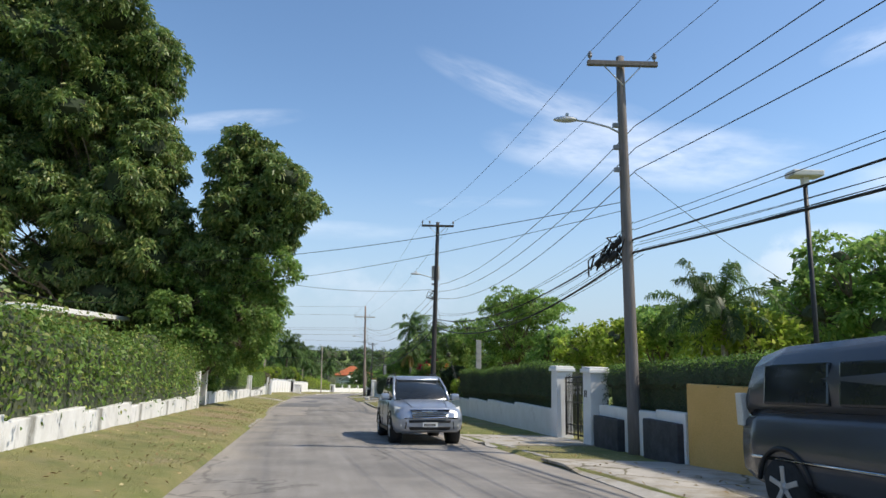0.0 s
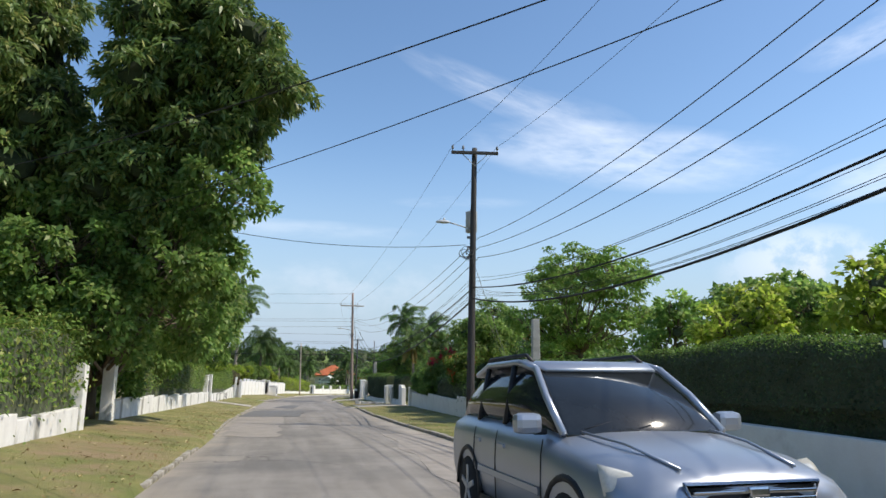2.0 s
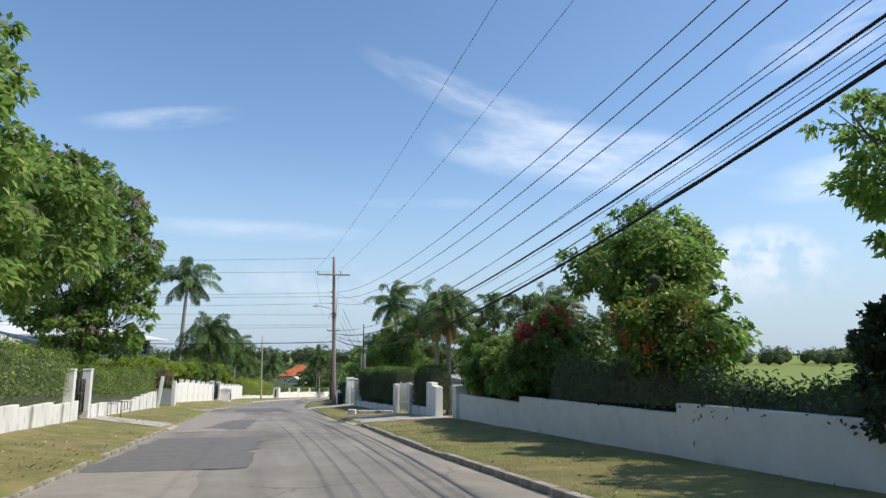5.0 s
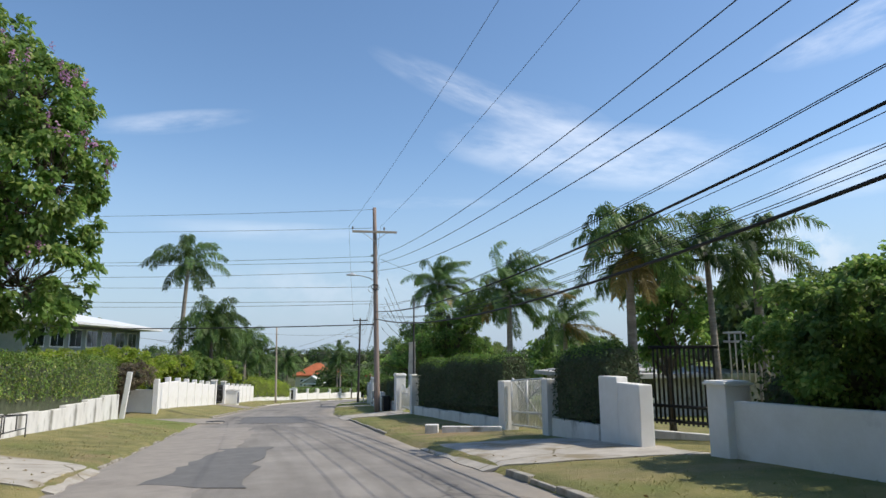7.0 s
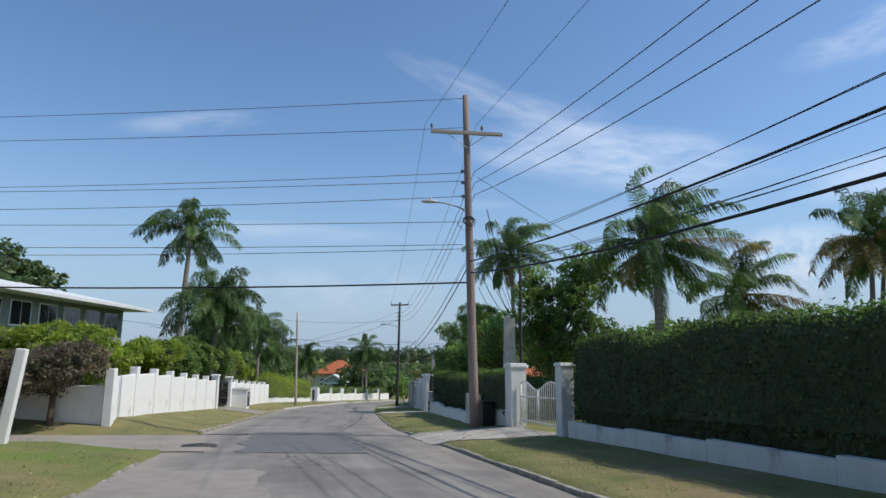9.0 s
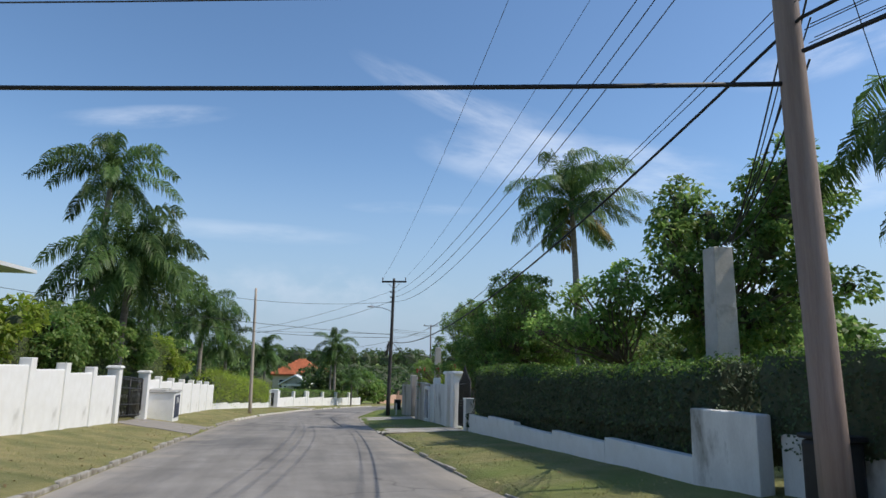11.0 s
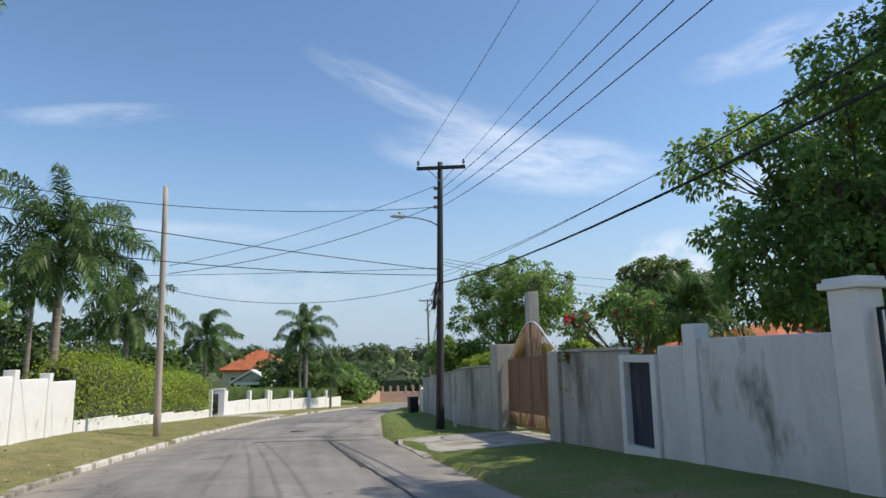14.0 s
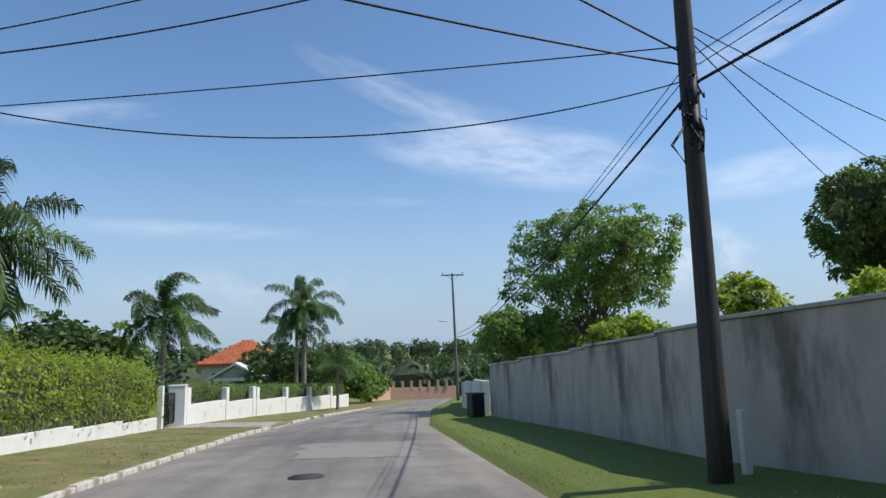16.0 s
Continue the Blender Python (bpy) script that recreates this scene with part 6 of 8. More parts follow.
for i in range(4):
    for k in range(2):
        cable("thin bare conductor on the crossarms", HV[i][k], HV[i + 1][k], 0.5 * SPAN[i], 0.007)
# three low-voltage lines
LV = [[top(P0, Z0, 8.2 - 0.5 * k, 0.1) for k in range(3)], [top(P1, Z1, H1 - 1.75 - 0.55 * k, 0.2) for k in range(3)], [top(P2, Z2, H2 - 3.7 - 0.4 * k, 0.3) for k in range(3)], [top(P3, Z3, H3 - 2.8 - 0.42 * k, 0.0) for k in range(3)], [top(P4, Z4, H4 - 1.0 - 0.33 * k, 0.18) for k in range(3)], [top(P5, Z5, 9.2 - 0.35 * k) for k in range(3)]]
for i in range(4):
    for k in range(3):
        cable("dull aluminium line between the poles", LV[i][k], LV[i + 1][k], (0.75 + 0.1 * k) * SPAN[i], 0.011)
# telephone bundles
TC = [[top(P0, Z0, 5.2 - 0.35 * k, 0.2) for k in range(2)], [top(P1, Z1, H1 - 4.55 - 0.3 * k, 0.05, -0.17) for k in range(2)], [top(P2, Z2, H2 - 5.7 - 0.45 * k, 0.1, -0.2) for k in range(2)], [top(P3, Z3, H3 - 6.0 - 0.4 * k, -0.15, -0.2) for k in range(2)], [top(P4, Z4, H4 - 4.5 - 0.1 * k, 0.1, -0.18) for k in range(2)], [top(P5, Z5, 6.0 - 0.3 * k) for k in range(2)]]
for i in range(5):
    for k in range(2):
        if i >= 3 and k == 1:
            continue
        cable("thick black telephone cable bundle", TC[i][k], TC[i + 1][k], (0.8 + 0.2 * k) * SPAN[i], 0.028 if k else 0.022, M_CABLE)
    for k in range(2):
        a, b = np.array(TC[i][0]), np.array(TC[i + 1][0])
        cable("thin black service cable", a + (0, 0, 0.25 + 0.16 * k), b + (0, 0, 0.22 + 0.16 * k), (0.7 + 0.12 * k) * SPAN[i], 0.007, M_CABLE)
for i in (0, 1, 2):
    for k in range(5):
        a, b = np.array(TC[i][0]), np.array(TC[i + 1][0])
        cable("thin black service cable", a + (0.05 * k, 0, -0.06 - 0.07 * k), b + (0.04 * k, 0, 0.02 - 0.08 * ((k * 2) % 5)), (0.84 + 0.05 * ((k * 3) % 5)) * SPAN[i], 0.006, M_CABLE)
# drops across and along the street
cable("twisted service cable across the street", top(P1, Z1, H1 - 3.6), (-16.5, 30.5, 5.4), 0.6, 0.010, M_CABLE)
cable("twisted service cable across the street", top(P1, Z1, H1 - 3.8), (-16.5, 34.5, 4.6), 0.7, 0.008, M_CABLE)
cable("twisted service cable across the street", top(P2, Z2, H2 - 4.0, -0.2), (-15.8, 35.6, 6.8), 0.9, 0.012, M_CABLE)
cable("thin service cable to a house", (-2.5, -5, 3.2), (-12.4, 24.5, 3.0), 0.7, 0.010, M_CABLE)
cable("thin service cable to a house", top(P1, Z1, H1 - 2.9, 0.15), (17.0, 26.0, 3.5), 0.3, 0.008, M_CABLE)
for k, (dz, sg) in enumerate(((0.1, 0.5), (-1.0, 0.4), (-2.85, 0.6), (-3.15, 0.5), (-3.7, 0.7), (-4.6, 0.4), (-5.4, 0.5), (-5.55, 0.7))):
    cable("dull line running down the side street", top(P3, Z3, H3 + dz - (0.2 if k < 2 else 0), -0.4), (-62, 92, Z3 + H3 + dz + 1.2 + 0.1 * k), sg, 0.011)
cable("thick black cable running down the side street", top(P3, Z3, H3 - 6.7, -0.1), (-62, 90.5, Z3 + H3 - 4.6), 0.9, 0.03, M_CABLE)
cable("thin stay line to the houses", top(P3, Z3, H3 - 3.0, 0.1), (12.0, 99.0, -0.8), 0.4, 0.009, M_CABLE)
for za, zb, sg, r in ((0.9, -1.17, 0.25, 0.010), (1.65, -1.45, 0.35, 0.012), (4.45, -2.02, 0.62, 0.010)):
    cable("black service cable across the street", top(P4, Z4, H4 - za, -0.05), (LP[0] + 0.08, LP[1], zb), sg, r, M_CABLE)
for za, far, sg, r in ((1.7, (-32.0, 121.5, 2.8), 1.0, 0.012), (4.0, (-32.0, 110.3, 0.2), 0.3, 0.014), (4.2, (-32.0, 116.1, 0.0), 0.6, 0.014), (3.95, (-32.0, 128.7, -0.8), 0.15, 0.010)):
    cable("black service cable across the street", top(P4, Z4, H4 - za, -0.05), far, sg, r, M_CABLE)
for k in range(3):
    cable("thin service cable to a house", top(P4, Z4, H4 - 3.6 - 0.1 * k, 0.1), (8.0, 128 + 3 * k, -0.8 - 0.3 * k), 0.4, 0.009, M_CABLE)
cable("loose stay wire beside the pole", top(P2, Z2, H2 - 4.4), (*wline(WA, WB, 33.6), gz(*wline(WA, WB, 33.6)) + 0.7), 0.05, 0.009, M_WIRE)
cable("loose stay wire beside the pole", top(P2, Z2, H2 - 5.2), (*wline(WA, WB, 33.9), gz(*wline(WA, WB, 33.9)) + 0.9), 0.05, 0.006, M_WIRE)


def tangle(label, x, y, z, r, seed, n=10):
    """Coils of slack cable hung on a pole."""
    rng = np.random.default_rng(seed)
    t = thing("cable_tangle", label, "cable tangle", x, y, z)
    for i in range(n):
        k = np.linspace(0, 1, 26)
        c, ph, q = r * rng.uniform(0.4, 1.0), rng.uniform(0, 6.28), rng.uniform(0.7, 1.5)
        pts = np.stack([c * np.cos(6.28 * k * q + ph) * 0.9, 0.12 * np.sin(9 * k + ph) + 0.08 * rng.normal(), c * 0.8 * np.sin(6.28 * k * q + ph) - 0.25 * r * k], 1)
        pts += rng.normal(size=3) * r * np.array([0.35, 0.12, 0.3])
        part("cable_loop", tube(pts, rng.uniform(0.008, 0.022), 5), M_CABLE, t)
    return t


def cable_bundle(label, p, q, seed, n=34):
    """A ragged bundle of slack drop cables and splice closures slung along the line from p to q."""
    rng = np.random.default_rng(seed)
    p, q = np.array(p), np.array(q)
    t = thing("cable_tangle", label, "cable tangle", *p)
    ax = unit(q - p)
    sp = np.linalg.norm(q - p)
    for i in range(n):
        u = rng.beta(1.2, 1.6)
        a = (q - p) * u + rng.normal(size=3) * np.array([0.05, 0.05, 0.05])
        ln = rng.uniform(0.15, 0.55) * (1.1 - 0.5 * u)
        e = a + ax * rng.uniform(-0.1, 0.4) + np.array([0, 0, -ln]) + rng.normal(size=3) * 0.07
        m = (a + e) / 2 + rng.normal(size=3) * 0.10
        m2 = e + np.array([0, 0, 0.12]) + ax * rng.uniform(-0.15, 0.15)
        part("cable_loop", tube([a, m, e, m2], rng.uniform(0.010, 0.026), 5), M_CABLE, t)
    for u, dz in ((0.25, -0.10), (0.55, -0.22), (0.8, -0.12), (0.38, -0.34)):
        c = (q - p) * u + np.array([0, 0, dz])
        part("splice_closure", tube([c - ax * 0.24, c - ax * 0.2, c + ax * 0.2, c + ax * 0.24], [0.03, 0.065, 0.065, 0.03], 8), M_CABLE, t)
    return t


cable_bundle("ragged bundle of black cables and splices by the pole", (P1[0] - 0.12, P1[1] - 0.1, Z1 + H1 - 4.35), (P1[0] - 0.45, P1[1] + 1.55, Z1 + H1 - 4.85), 3)
tangle("loops of slack cable on the pole", P2[0] - 0.15, P2[1] - 0.2, Z2 + H2 - 4.3, 0.24, 4, 4)
cable_bundle("dangling bundle of cables and splices on the pole", (P4[0] - 0.1, P4[1] - 0.3, Z4 + H4 - 4.4), (P4[0] - 0.25, P4[1] - 0.5, Z4 + H4 - 5.3), 6, 12)
tangle("loops of slack cable on the pole", P3[0] - 0.2, P3[1] - 0.2, Z3 + H3 - 4.6, 0.26, 7, 4)

# solar lamp on a slim post
sl = thing("solar_lamp", "slim black post with a pale solar lamp panel", "street lamp", 8.65, 14.0)
part("post", tube([[0, 0, -0.3], [0, 0, 6.3]], [0.06, 0.05], 10), M_IRON, sl)
part("lamp_panel", boxes(((-0.36, -0.2, 6.32), (0.36, 0.2, 6.46), 0.03)), M_SOLAR, sl, "pale solar panel lamp head")
part("bracket", boxes(((-0.07, -0.07, 6.12), (0.07, 0.07, 6.33), 0.015)), M_SOLAR, sl)


def column(label, x, y, z0, z1, w=0.22, scroll=False):
    t = thing("concrete_column", label, "column", x, y, group="tall concrete columns in the yards")
    b = gz(x, y)
    bm = boxes(((-w, -w, -0.3), (w, w, z1 - b), 0.03))
    for v in bm.verts:
        k = 1 - 0.22 * max(0, v.co.z) / (z1 - b)
        v.co.x, v.co.y = v.co.x * k, v.co.y * k
    part("shaft", bm, M_CONCRETE, t)
    if scroll:
        h = z1 - b
        runs = [(np.array([[0, 0, h], [0, 0, h + 0.5]]), 0.02)]
        for a in range(4):
            c, s = math.cos(a * math.pi / 2 + 0.4), math.sin(a * math.pi / 2 + 0.4)
            k = np.linspace(0, 1, 14)
            rr = 0.16 + 0.14 * np.sin(k * 5)
            runs.append((np.stack([c * rr * (0.4 + k), s * rr * (0.4 + k), h + 0.05 + 0.35 * k], 1), 0.014))
        part("scroll_bracket", tubes(runs, 5), M_IRON, t)
    return t


column("tall pale concrete column behind a hedge", 2.85, 37.0, 0, 2.05, 0.18)
column("tall grey concrete column with iron scrolls", -7.57, 120.3, 0, -2.22, 0.24, True)
column("tall grey concrete column behind the pole", -6.1, 87.4, 0, -0.66, 0.26)
for k in range(6):
    cable("slack black cable at the concrete column", (-6.1 + 0.05 * k, 87.3, -0.6), (-8.05 + 0.06 * k, 82.15, 0.1 + 0.55 * k), 0.45 - 0.12 * (k % 3), 0.010 + 0.004 * (k % 2), M_CABLE)
# ---------------------------------------------------------------- trees and shrubs
MANGO = [(-19.7, 30, 16.6, 3.6, 3.4, 3.0), (-16.3, 29, 15.2, 3.7, 3.4, 3.2), (-14.6, 29, 14.6, 2.1, 2.2, 2.3), (-19.2, 30, 12, 3.8, 3.5, 3.0), (-15.9, 29, 11.6, 3.0, 3.0, 2.8), (-13.9, 29, 10.2, 1.7, 2.0, 2.0), (-17.7, 29, 8.1, 3.6, 3.2, 3.0), (-14.4, 29, 7.4, 3.0, 2.8, 2.6), (-12.3, 29.5, 5.6, 2.1, 2.3, 1.9), (-16, 30, 4.4, 3.4, 3, 2.2), (-13.0, 30.5, 3.6, 2.2, 2.4, 2.0), (-21.5, 27, 8.5, 3.2, 3.2, 3.4), (-20.5, 25, 5.2, 3.0, 3.2, 2.6), (-12.6, 31, 2.7, 2.0, 2.0, 1.9), (-13.6, 31.6, 0.9, 1.8, 1.8, 1.5), (-12.4, 33, 4.8, 2.0, 2.0, 2.0)]
tree("mango_tree", "huge dark green mango tree overhanging the wall", "tree", -14.6, 31.5, domes(221, MANGO), M_LEAF_MANGO, 21, 7.0, 0.26, 0.075, 0.5, 0.27, 15, 1.0, 0.65, None, 0.02, 0.06, inner=M_TWIGS_SHADED)
MANGO2 = [(-8.9, 29, 10.1, 1.5, 1.7, 1.6), (-7.8, 29, 8.8, 1.7, 1.8, 1.6), (-8.6, 29, 7.6, 1.6, 1.8, 1.8), (-7.7, 29.2, 6.7, 1.2, 1.3, 1.3), (-9.8, 29, 5.2, 1.3, 1.5, 1.7), (-10.6, 30, 3.6, 1.6, 1.7, 1.6), (-9.7, 30.5, 6.9, 1.2, 1.4, 1.4), (-7.5, 29, 5.0, 1.3, 1.4, 1.2), (-8.6, 29.3, 3.2, 1.4, 1.5, 1.2), (-6.6, 29, 7.8, 1.3, 1.4, 1.2), (-9.6, 31.5, 4.5, 1.3, 1.5, 1.4), (-8.9, 32.5, 2.9, 1.4, 1.5, 1.3), (-10.5, 32.5, 5.2, 1.5, 1.6, 1.4), (-9.6, 33, 1.8, 1.6, 1.7, 1.4), (-9.4, 32.0, 8.0, 1.2, 1.3, 1.3)]
tree("mango_tree", "dark green mango tree leaning over the verge", "tree", -13.2, 33.0, domes(222, [b for b in MANGO2 if b[2] > 5.1], 7, 0.52), M_LEAF_MANGO, 22, 8, 0.25, 0.072, 0.28, 0.24, 15, 0.85, 0.6, None, 0.04, 0.08, inner=M_TWIGS_SHADED)
tree("broadleaf_tree", "lush green tree under a mango tree by the verge", "tree", -11.6, 31.6, [b for b in MANGO2 if b[2] <= 5.1] + [(-11.9, 32.0, 1.2, 1.3, 1.4, 1.3), (-12.4, 33.5, -0.2, 1.3, 1.4, 1.0), (-10.4, 31.0, 4.9, 1.3, 1.4, 1.3), (-12.2, 29.6, 4.4, 1.4, 1.4, 1.4), (-11.2, 28.2, 2.9, 1.3, 1.3, 1.3), (-10.2, 28.8, 1.5, 1.2, 1.3, 1.2), (-12.0, 28.4, 1.2, 1.3, 1.3, 1.2)], M_LEAF_MID, 26, 9, 0.2, 0.1, 0.16, 0.3, 15, 0.0, 0.4, None, 0.14, 0.12)
tree("broadleaf_tree", "lush green tree hanging over a low wall", "tree", -14.0, 40.5, [(-13.0, 40, 3.2, 2.3, 2.6, 2.2), (-12.0, 41, 2.4, 1.5, 2.0, 1.4), (-12.3, 41, 1.2, 1.5, 2.0, 1.2), (-13.6, 39, 1.0, 2.0, 2.2, 1.6), (-14.5, 42, 5.2, 2.6, 2.6, 2.4), (-12.8, 45, 2.0, 1.8, 2.2, 1.7)], M_LEAF_MID, 23, 8, 0.2, 0.1, 0.22, 0.3, 13, 0.6, 0.5, None, 0.16, 0.12)
tree("broadleaf_tree", "green tree behind a clipped hedge", "tree", -18.4, 51.0, [(-17.2, 52, 2.6, 2.2, 2.4, 1.9), (-19.2, 52, 4.0, 2.4, 2.4, 2.0), (-19.5, 47, 4.6, 2.8, 2.8, 2.8), (-17.6, 50, 2.4, 2.6, 2.6, 2.2)], M_LEAF_MID, 24, 8, 0.22, 0.1, 0.22, 0.32, 12, 0.6, 0.5, None, 0.16, 0.12)
tree("flowering_tree", "green tree with pink blossom spikes", "tree", -20.0, 66.2, [(-18.9, 65.8, 3.4, 2.1, 2.1, 1.9), (-18.7, 66.2, 1.0, 1.7, 1.8, 1.6), (-20.7, 66.0, 5.0, 2.2, 2.2, 1.9), (-21.5, 66.2, 2.6, 2.2, 2.2, 2.0), (-19.5, 67.0, 7.2, 1.6, 1.6, 1.3), (-19.8, 65.0, 0.3, 1.6, 1.6, 1.3), (-22.5, 65.4, 5.6, 2.2, 2.2, 2.0), (-17.9, 66.0, 4.2, 1.4, 1.6, 1.4), (-18.9, 66.2, 6.4, 1.5, 1.7, 1.4), (-21.3, 66.6, 8.4, 1.9, 1.9, 1.6), (-23.2, 66.0, 8.6, 2.0, 2.0, 1.8)], M_LEAF_MID, 25, 10, 0.24, 0.12, 0.2, 0.27, 14, 0.0, 0.5, (M_FLOWER_PINK, 150, 0.085), 0.16, 0.16)
# shrubs and trees behind the right wall
palm("small green palm rising over a hedge", 9.8, 22.5, 3.0, "young", 31, 14, 0.85, 0.12)
palm("small green palm beside a gate", 8.2, 17.5, 2.9, "young", 32, 14, 0.7, 0.1)
tree("plumeria_shrub", "yellow-green plumeria with pale leaf clusters", "shrub", 9.0, 18.2, lumps(41, 9.0, 18.0, 2.0, 1.5, 1.0, 7, 0.5), M_LEAF_YELLOW, 41, 5, 0.28, 0.09, 0.1, 0.25, 10, 0.3, 0.1)
tree("broadleaf_tree", "dense green tree behind a hedge", "tree", 13.0, 18.6, lumps(42, 12.6, 18.2, 3.2, 2.6, 2.0, 9, 0.5), M_LEAF_LIGHT, 42, 7, 0.26, 0.09, 0.16, 0.3, 12, 0.45)
for i, (sx, sy, sz, sr) in enumerate(((7.2, 29, 1.6, 1.5), (9.4, 29.5, 1.9, 1.5), (11.8, 30, 1.8, 1.6), (6.0, 31.5, 1.4, 1.2), (14.2, 29, 2.2, 1.7), (9.0, 25.0, 1.9, 1.4), (7.0, 23.5, 1.6, 1.1))):
    tree("yellow_shrub", "bright yellow-green shrub behind the hedge", "shrub", sx, sy, lumps(50 + i, sx, sy, sz, sr, 1.3, 7, 0.5), M_LEAF_YELLOW if i % 2 == 0 else M_LEAF_LIGHT, 50 + i, 6, 0.2, 0.09, 0.08, 0.25, 11, 0.4, 0.1)
tree("feathery_tree", "light green feathery tree with thin branches", "tree", 5.6, 40.4, lumps(61, 5.9, 40.4, 3.1, 3.7, 2.3, 26, 0.27) + lumps(161, 4.8, 40.2, 1.2, 2.6, 1.2, 9, 0.34), M_LEAF_LIGHT, 61, 5.2, 0.18, 0.08, 0.13, 0.33, 13, 0.0, 0.35, None, 0.3, 0.14, 0.45)
tree("feathery_tree", "green leafy tree beyond the pole", "tree", 2.8, 49.9, lumps(62, 2.7, 49.9, 2.0, 2.2, 1.7, 13, 0.4), M_LEAF_MID, 62, 6, 0.22, 0.09, 0.16, 0.3, 12, 0.45, 0.4, None, 0.22, 0.12)
tree("broadleaf_tree", "green tree among the gardens", "tree", 1.8, 47.5, lumps(63, 1.8, 47.5, 1.3, 1.7, 1.6, 8, 0.5), M_LEAF_MID, 63, 8, 0.2, 0.08, 0.12, 0.3, 12, 0.55, 0.3)
tree("bougainvillea", "bougainvillea with crimson bracts over a wall", "bougainvillea", 0.3, 51.0, lumps(64, 0.0, 51.0, 0.1, 0.95, 1.0, 10, 0.42), M_LEAF_MID, 64, 8, 0.13, 0.075, 0.08, 0.2, 12, 0.55, 0.3, (M_FLOWER_RED, 75, 0.10), 0.16, 0.14)
tree("bougainvillea", "bougainvillea with orange-red bracts over a wall", "bougainvillea", 0.6, 44.2, lumps(65, 0.7, 44.2, -0.2, 1.3, 0.8, 6, 0.5), M_LEAF_HEDGE2, 65, 10, 0.12, 0.07, 0.08, 0.22, 12, 0.55, 0.2, (M_FLOWER_ORANGE, 26, 0.09))
tree("flowering_shrub", "green shrub with red flowers by the wall", "shrub", 2.1, 37.2, lumps(66, 2.1, 37.2, -0.9, 0.8, 0.7, 6, 0.5), M_LEAF_YELLOW, 66, 14, 0.12, 0.06, 0.04, 0.18, 12, 0.4, 0.2, (M_FLOWER_ORANGE, 8, 0.06))
# palms by the pale gate
palm("dark green palm with drooping fronds behind a gate", -1.75, 61.4, 1.3, "young", 71, 22, 0.74, 0.12, (-0.1, -0.3), 3, (0.15, 0))
palm("slim dark green palm with upright fronds behind a gate", 0.5, 61.6, 1.25, "young", 72, 15, 0.6, 0.09, (-0.1, 0), 0, (0.3, 0), 0.2)
palm("dark green palm behind a gate", 2.2, 62.4, 1.5, "young", 73, 14, 0.8, 0.13)
tree("broadleaf_shrub", "yellow-green shrub beside the gate", "shrub", -0.2, 62.8, lumps(74, -0.2, 62.8, -0.7, 1.0, 1.3, 8, 0.42), M_LEAF_LIGHT, 74, 8, 0.2, 0.08, 0.08, 0.25, 11, 0.3)
palm("tall coconut palm with wind-blown yellow-tipped fronds", -2.5, 105.4, 5.1, "coconut", 75, 22, 0.98, 0.17, (-0.35, 0), 3, (0.6, 0))
palm("coconut palm with long drooping fronds", 0.2, 86.8, 2.6, "coconut", 76, 22, 1.0, 0.2, (0, 0), 1, (0.95, 0))
palm("short coconut palm with yellowing fronds", 3.8, 86.6, 0.5, "coconut", 77, 15, 0.78, 0.17, (0, 0), 3, (0.8, 0))
palm("coconut palm with browning lower fronds", 10.6, 88.2, 3.4, "coconut", 78, 18, 0.88, 0.13, (0.5, 0), 8, (0.8, 0))
palm("coconut palm with browning lower fronds", 11.4, 88.9, 3.0, "coconut", 78, 12, 0.7, 0.12, (0.9, 0), 4, (0.7, 0))
palm("dark coconut palm among the gardens", 15.5, 87.5, 1.3, "coconut", 79, 18, 0.8, 0.16)
tree("broadleaf_tree", "green tree behind the white wall", "tree", -5.2, 108.2, lumps(81, -5.2, 108.2, -0.7, 3.1, 2.4, 24, 0.30) + lumps(181, -5.6, 108.4, -2.7, 2.7, 1.1, 12, 0.34) + lumps(281, -2.6, 107.8, -2.0, 1.9, 1.3, 11, 0.34), M_LEAF_MID, 81, 4.8, 0.15, 0.08, 0.2, 0.27, 13, 0.0, 0.5, None, 0.26, 0.12)
tree("broadleaf_tree", "dense green tree behind a clipped hedge", "tree", -3.2, 92.4, lumps(82, -3.6, 92.8, 0.2, 1.45, 2.3, 16, 0.38) + lumps(182, -1.6, 91.2, 0.5, 1.8, 2.5, 18, 0.36) + lumps(382, -2.8, 92.4, -2.0, 1.9, 1.0, 10, 0.40) + lumps(482, -3.0, 93.0, -1.0, 1.7, 1.2, 9, 0.40), M_LEAF_MID, 82, 5, 0.17, 0.09, 0.14, 0.26, 12, 0.5, 0.4, None, 0.14, 0.18)
tree("feathery_tree", "light green tree with open twiggy crown", "tree", -5.2, 94.0, lumps(282, -5.5, 93.9, -1.15, 1.6, 1.3, 16, 0.27) + lumps(582, -7.4, 94.2, -2.0, 1.0, 0.5, 6, 0.26), M_LEAF_LIGHT, 282, 3.6, 0.17, 0.09, 0.09, 0.25, 12, 0.0, 0.4, None, 0.28, 0.2)
tree("broadleaf_tree", "dark green tree behind a clipped hedge", "tree", 22.5, 140.0, lumps(83, 20.4, 139.0, -1.6, 3.2, 3.0, 14, 0.36) + lumps(183, 26.0, 141.0, -1.8, 3.0, 2.6, 12, 0.36), M_LEAF_MANGO, 83, 9, 0.22, 0.09, 0.2, 0.32, 12, 0.6)
tree("broadleaf_tree", "green tree beyond the pole", "tree", -5.4, 94.9, lumps(84, -5.0, 95.0, -2.2, 1.5, 0.9, 11, 0.38), M_LEAF_MID, 84, 5, 0.17, 0.085, 0.1, 0.24, 12, 0.3, 0.4, None, 0.2, 0.2)
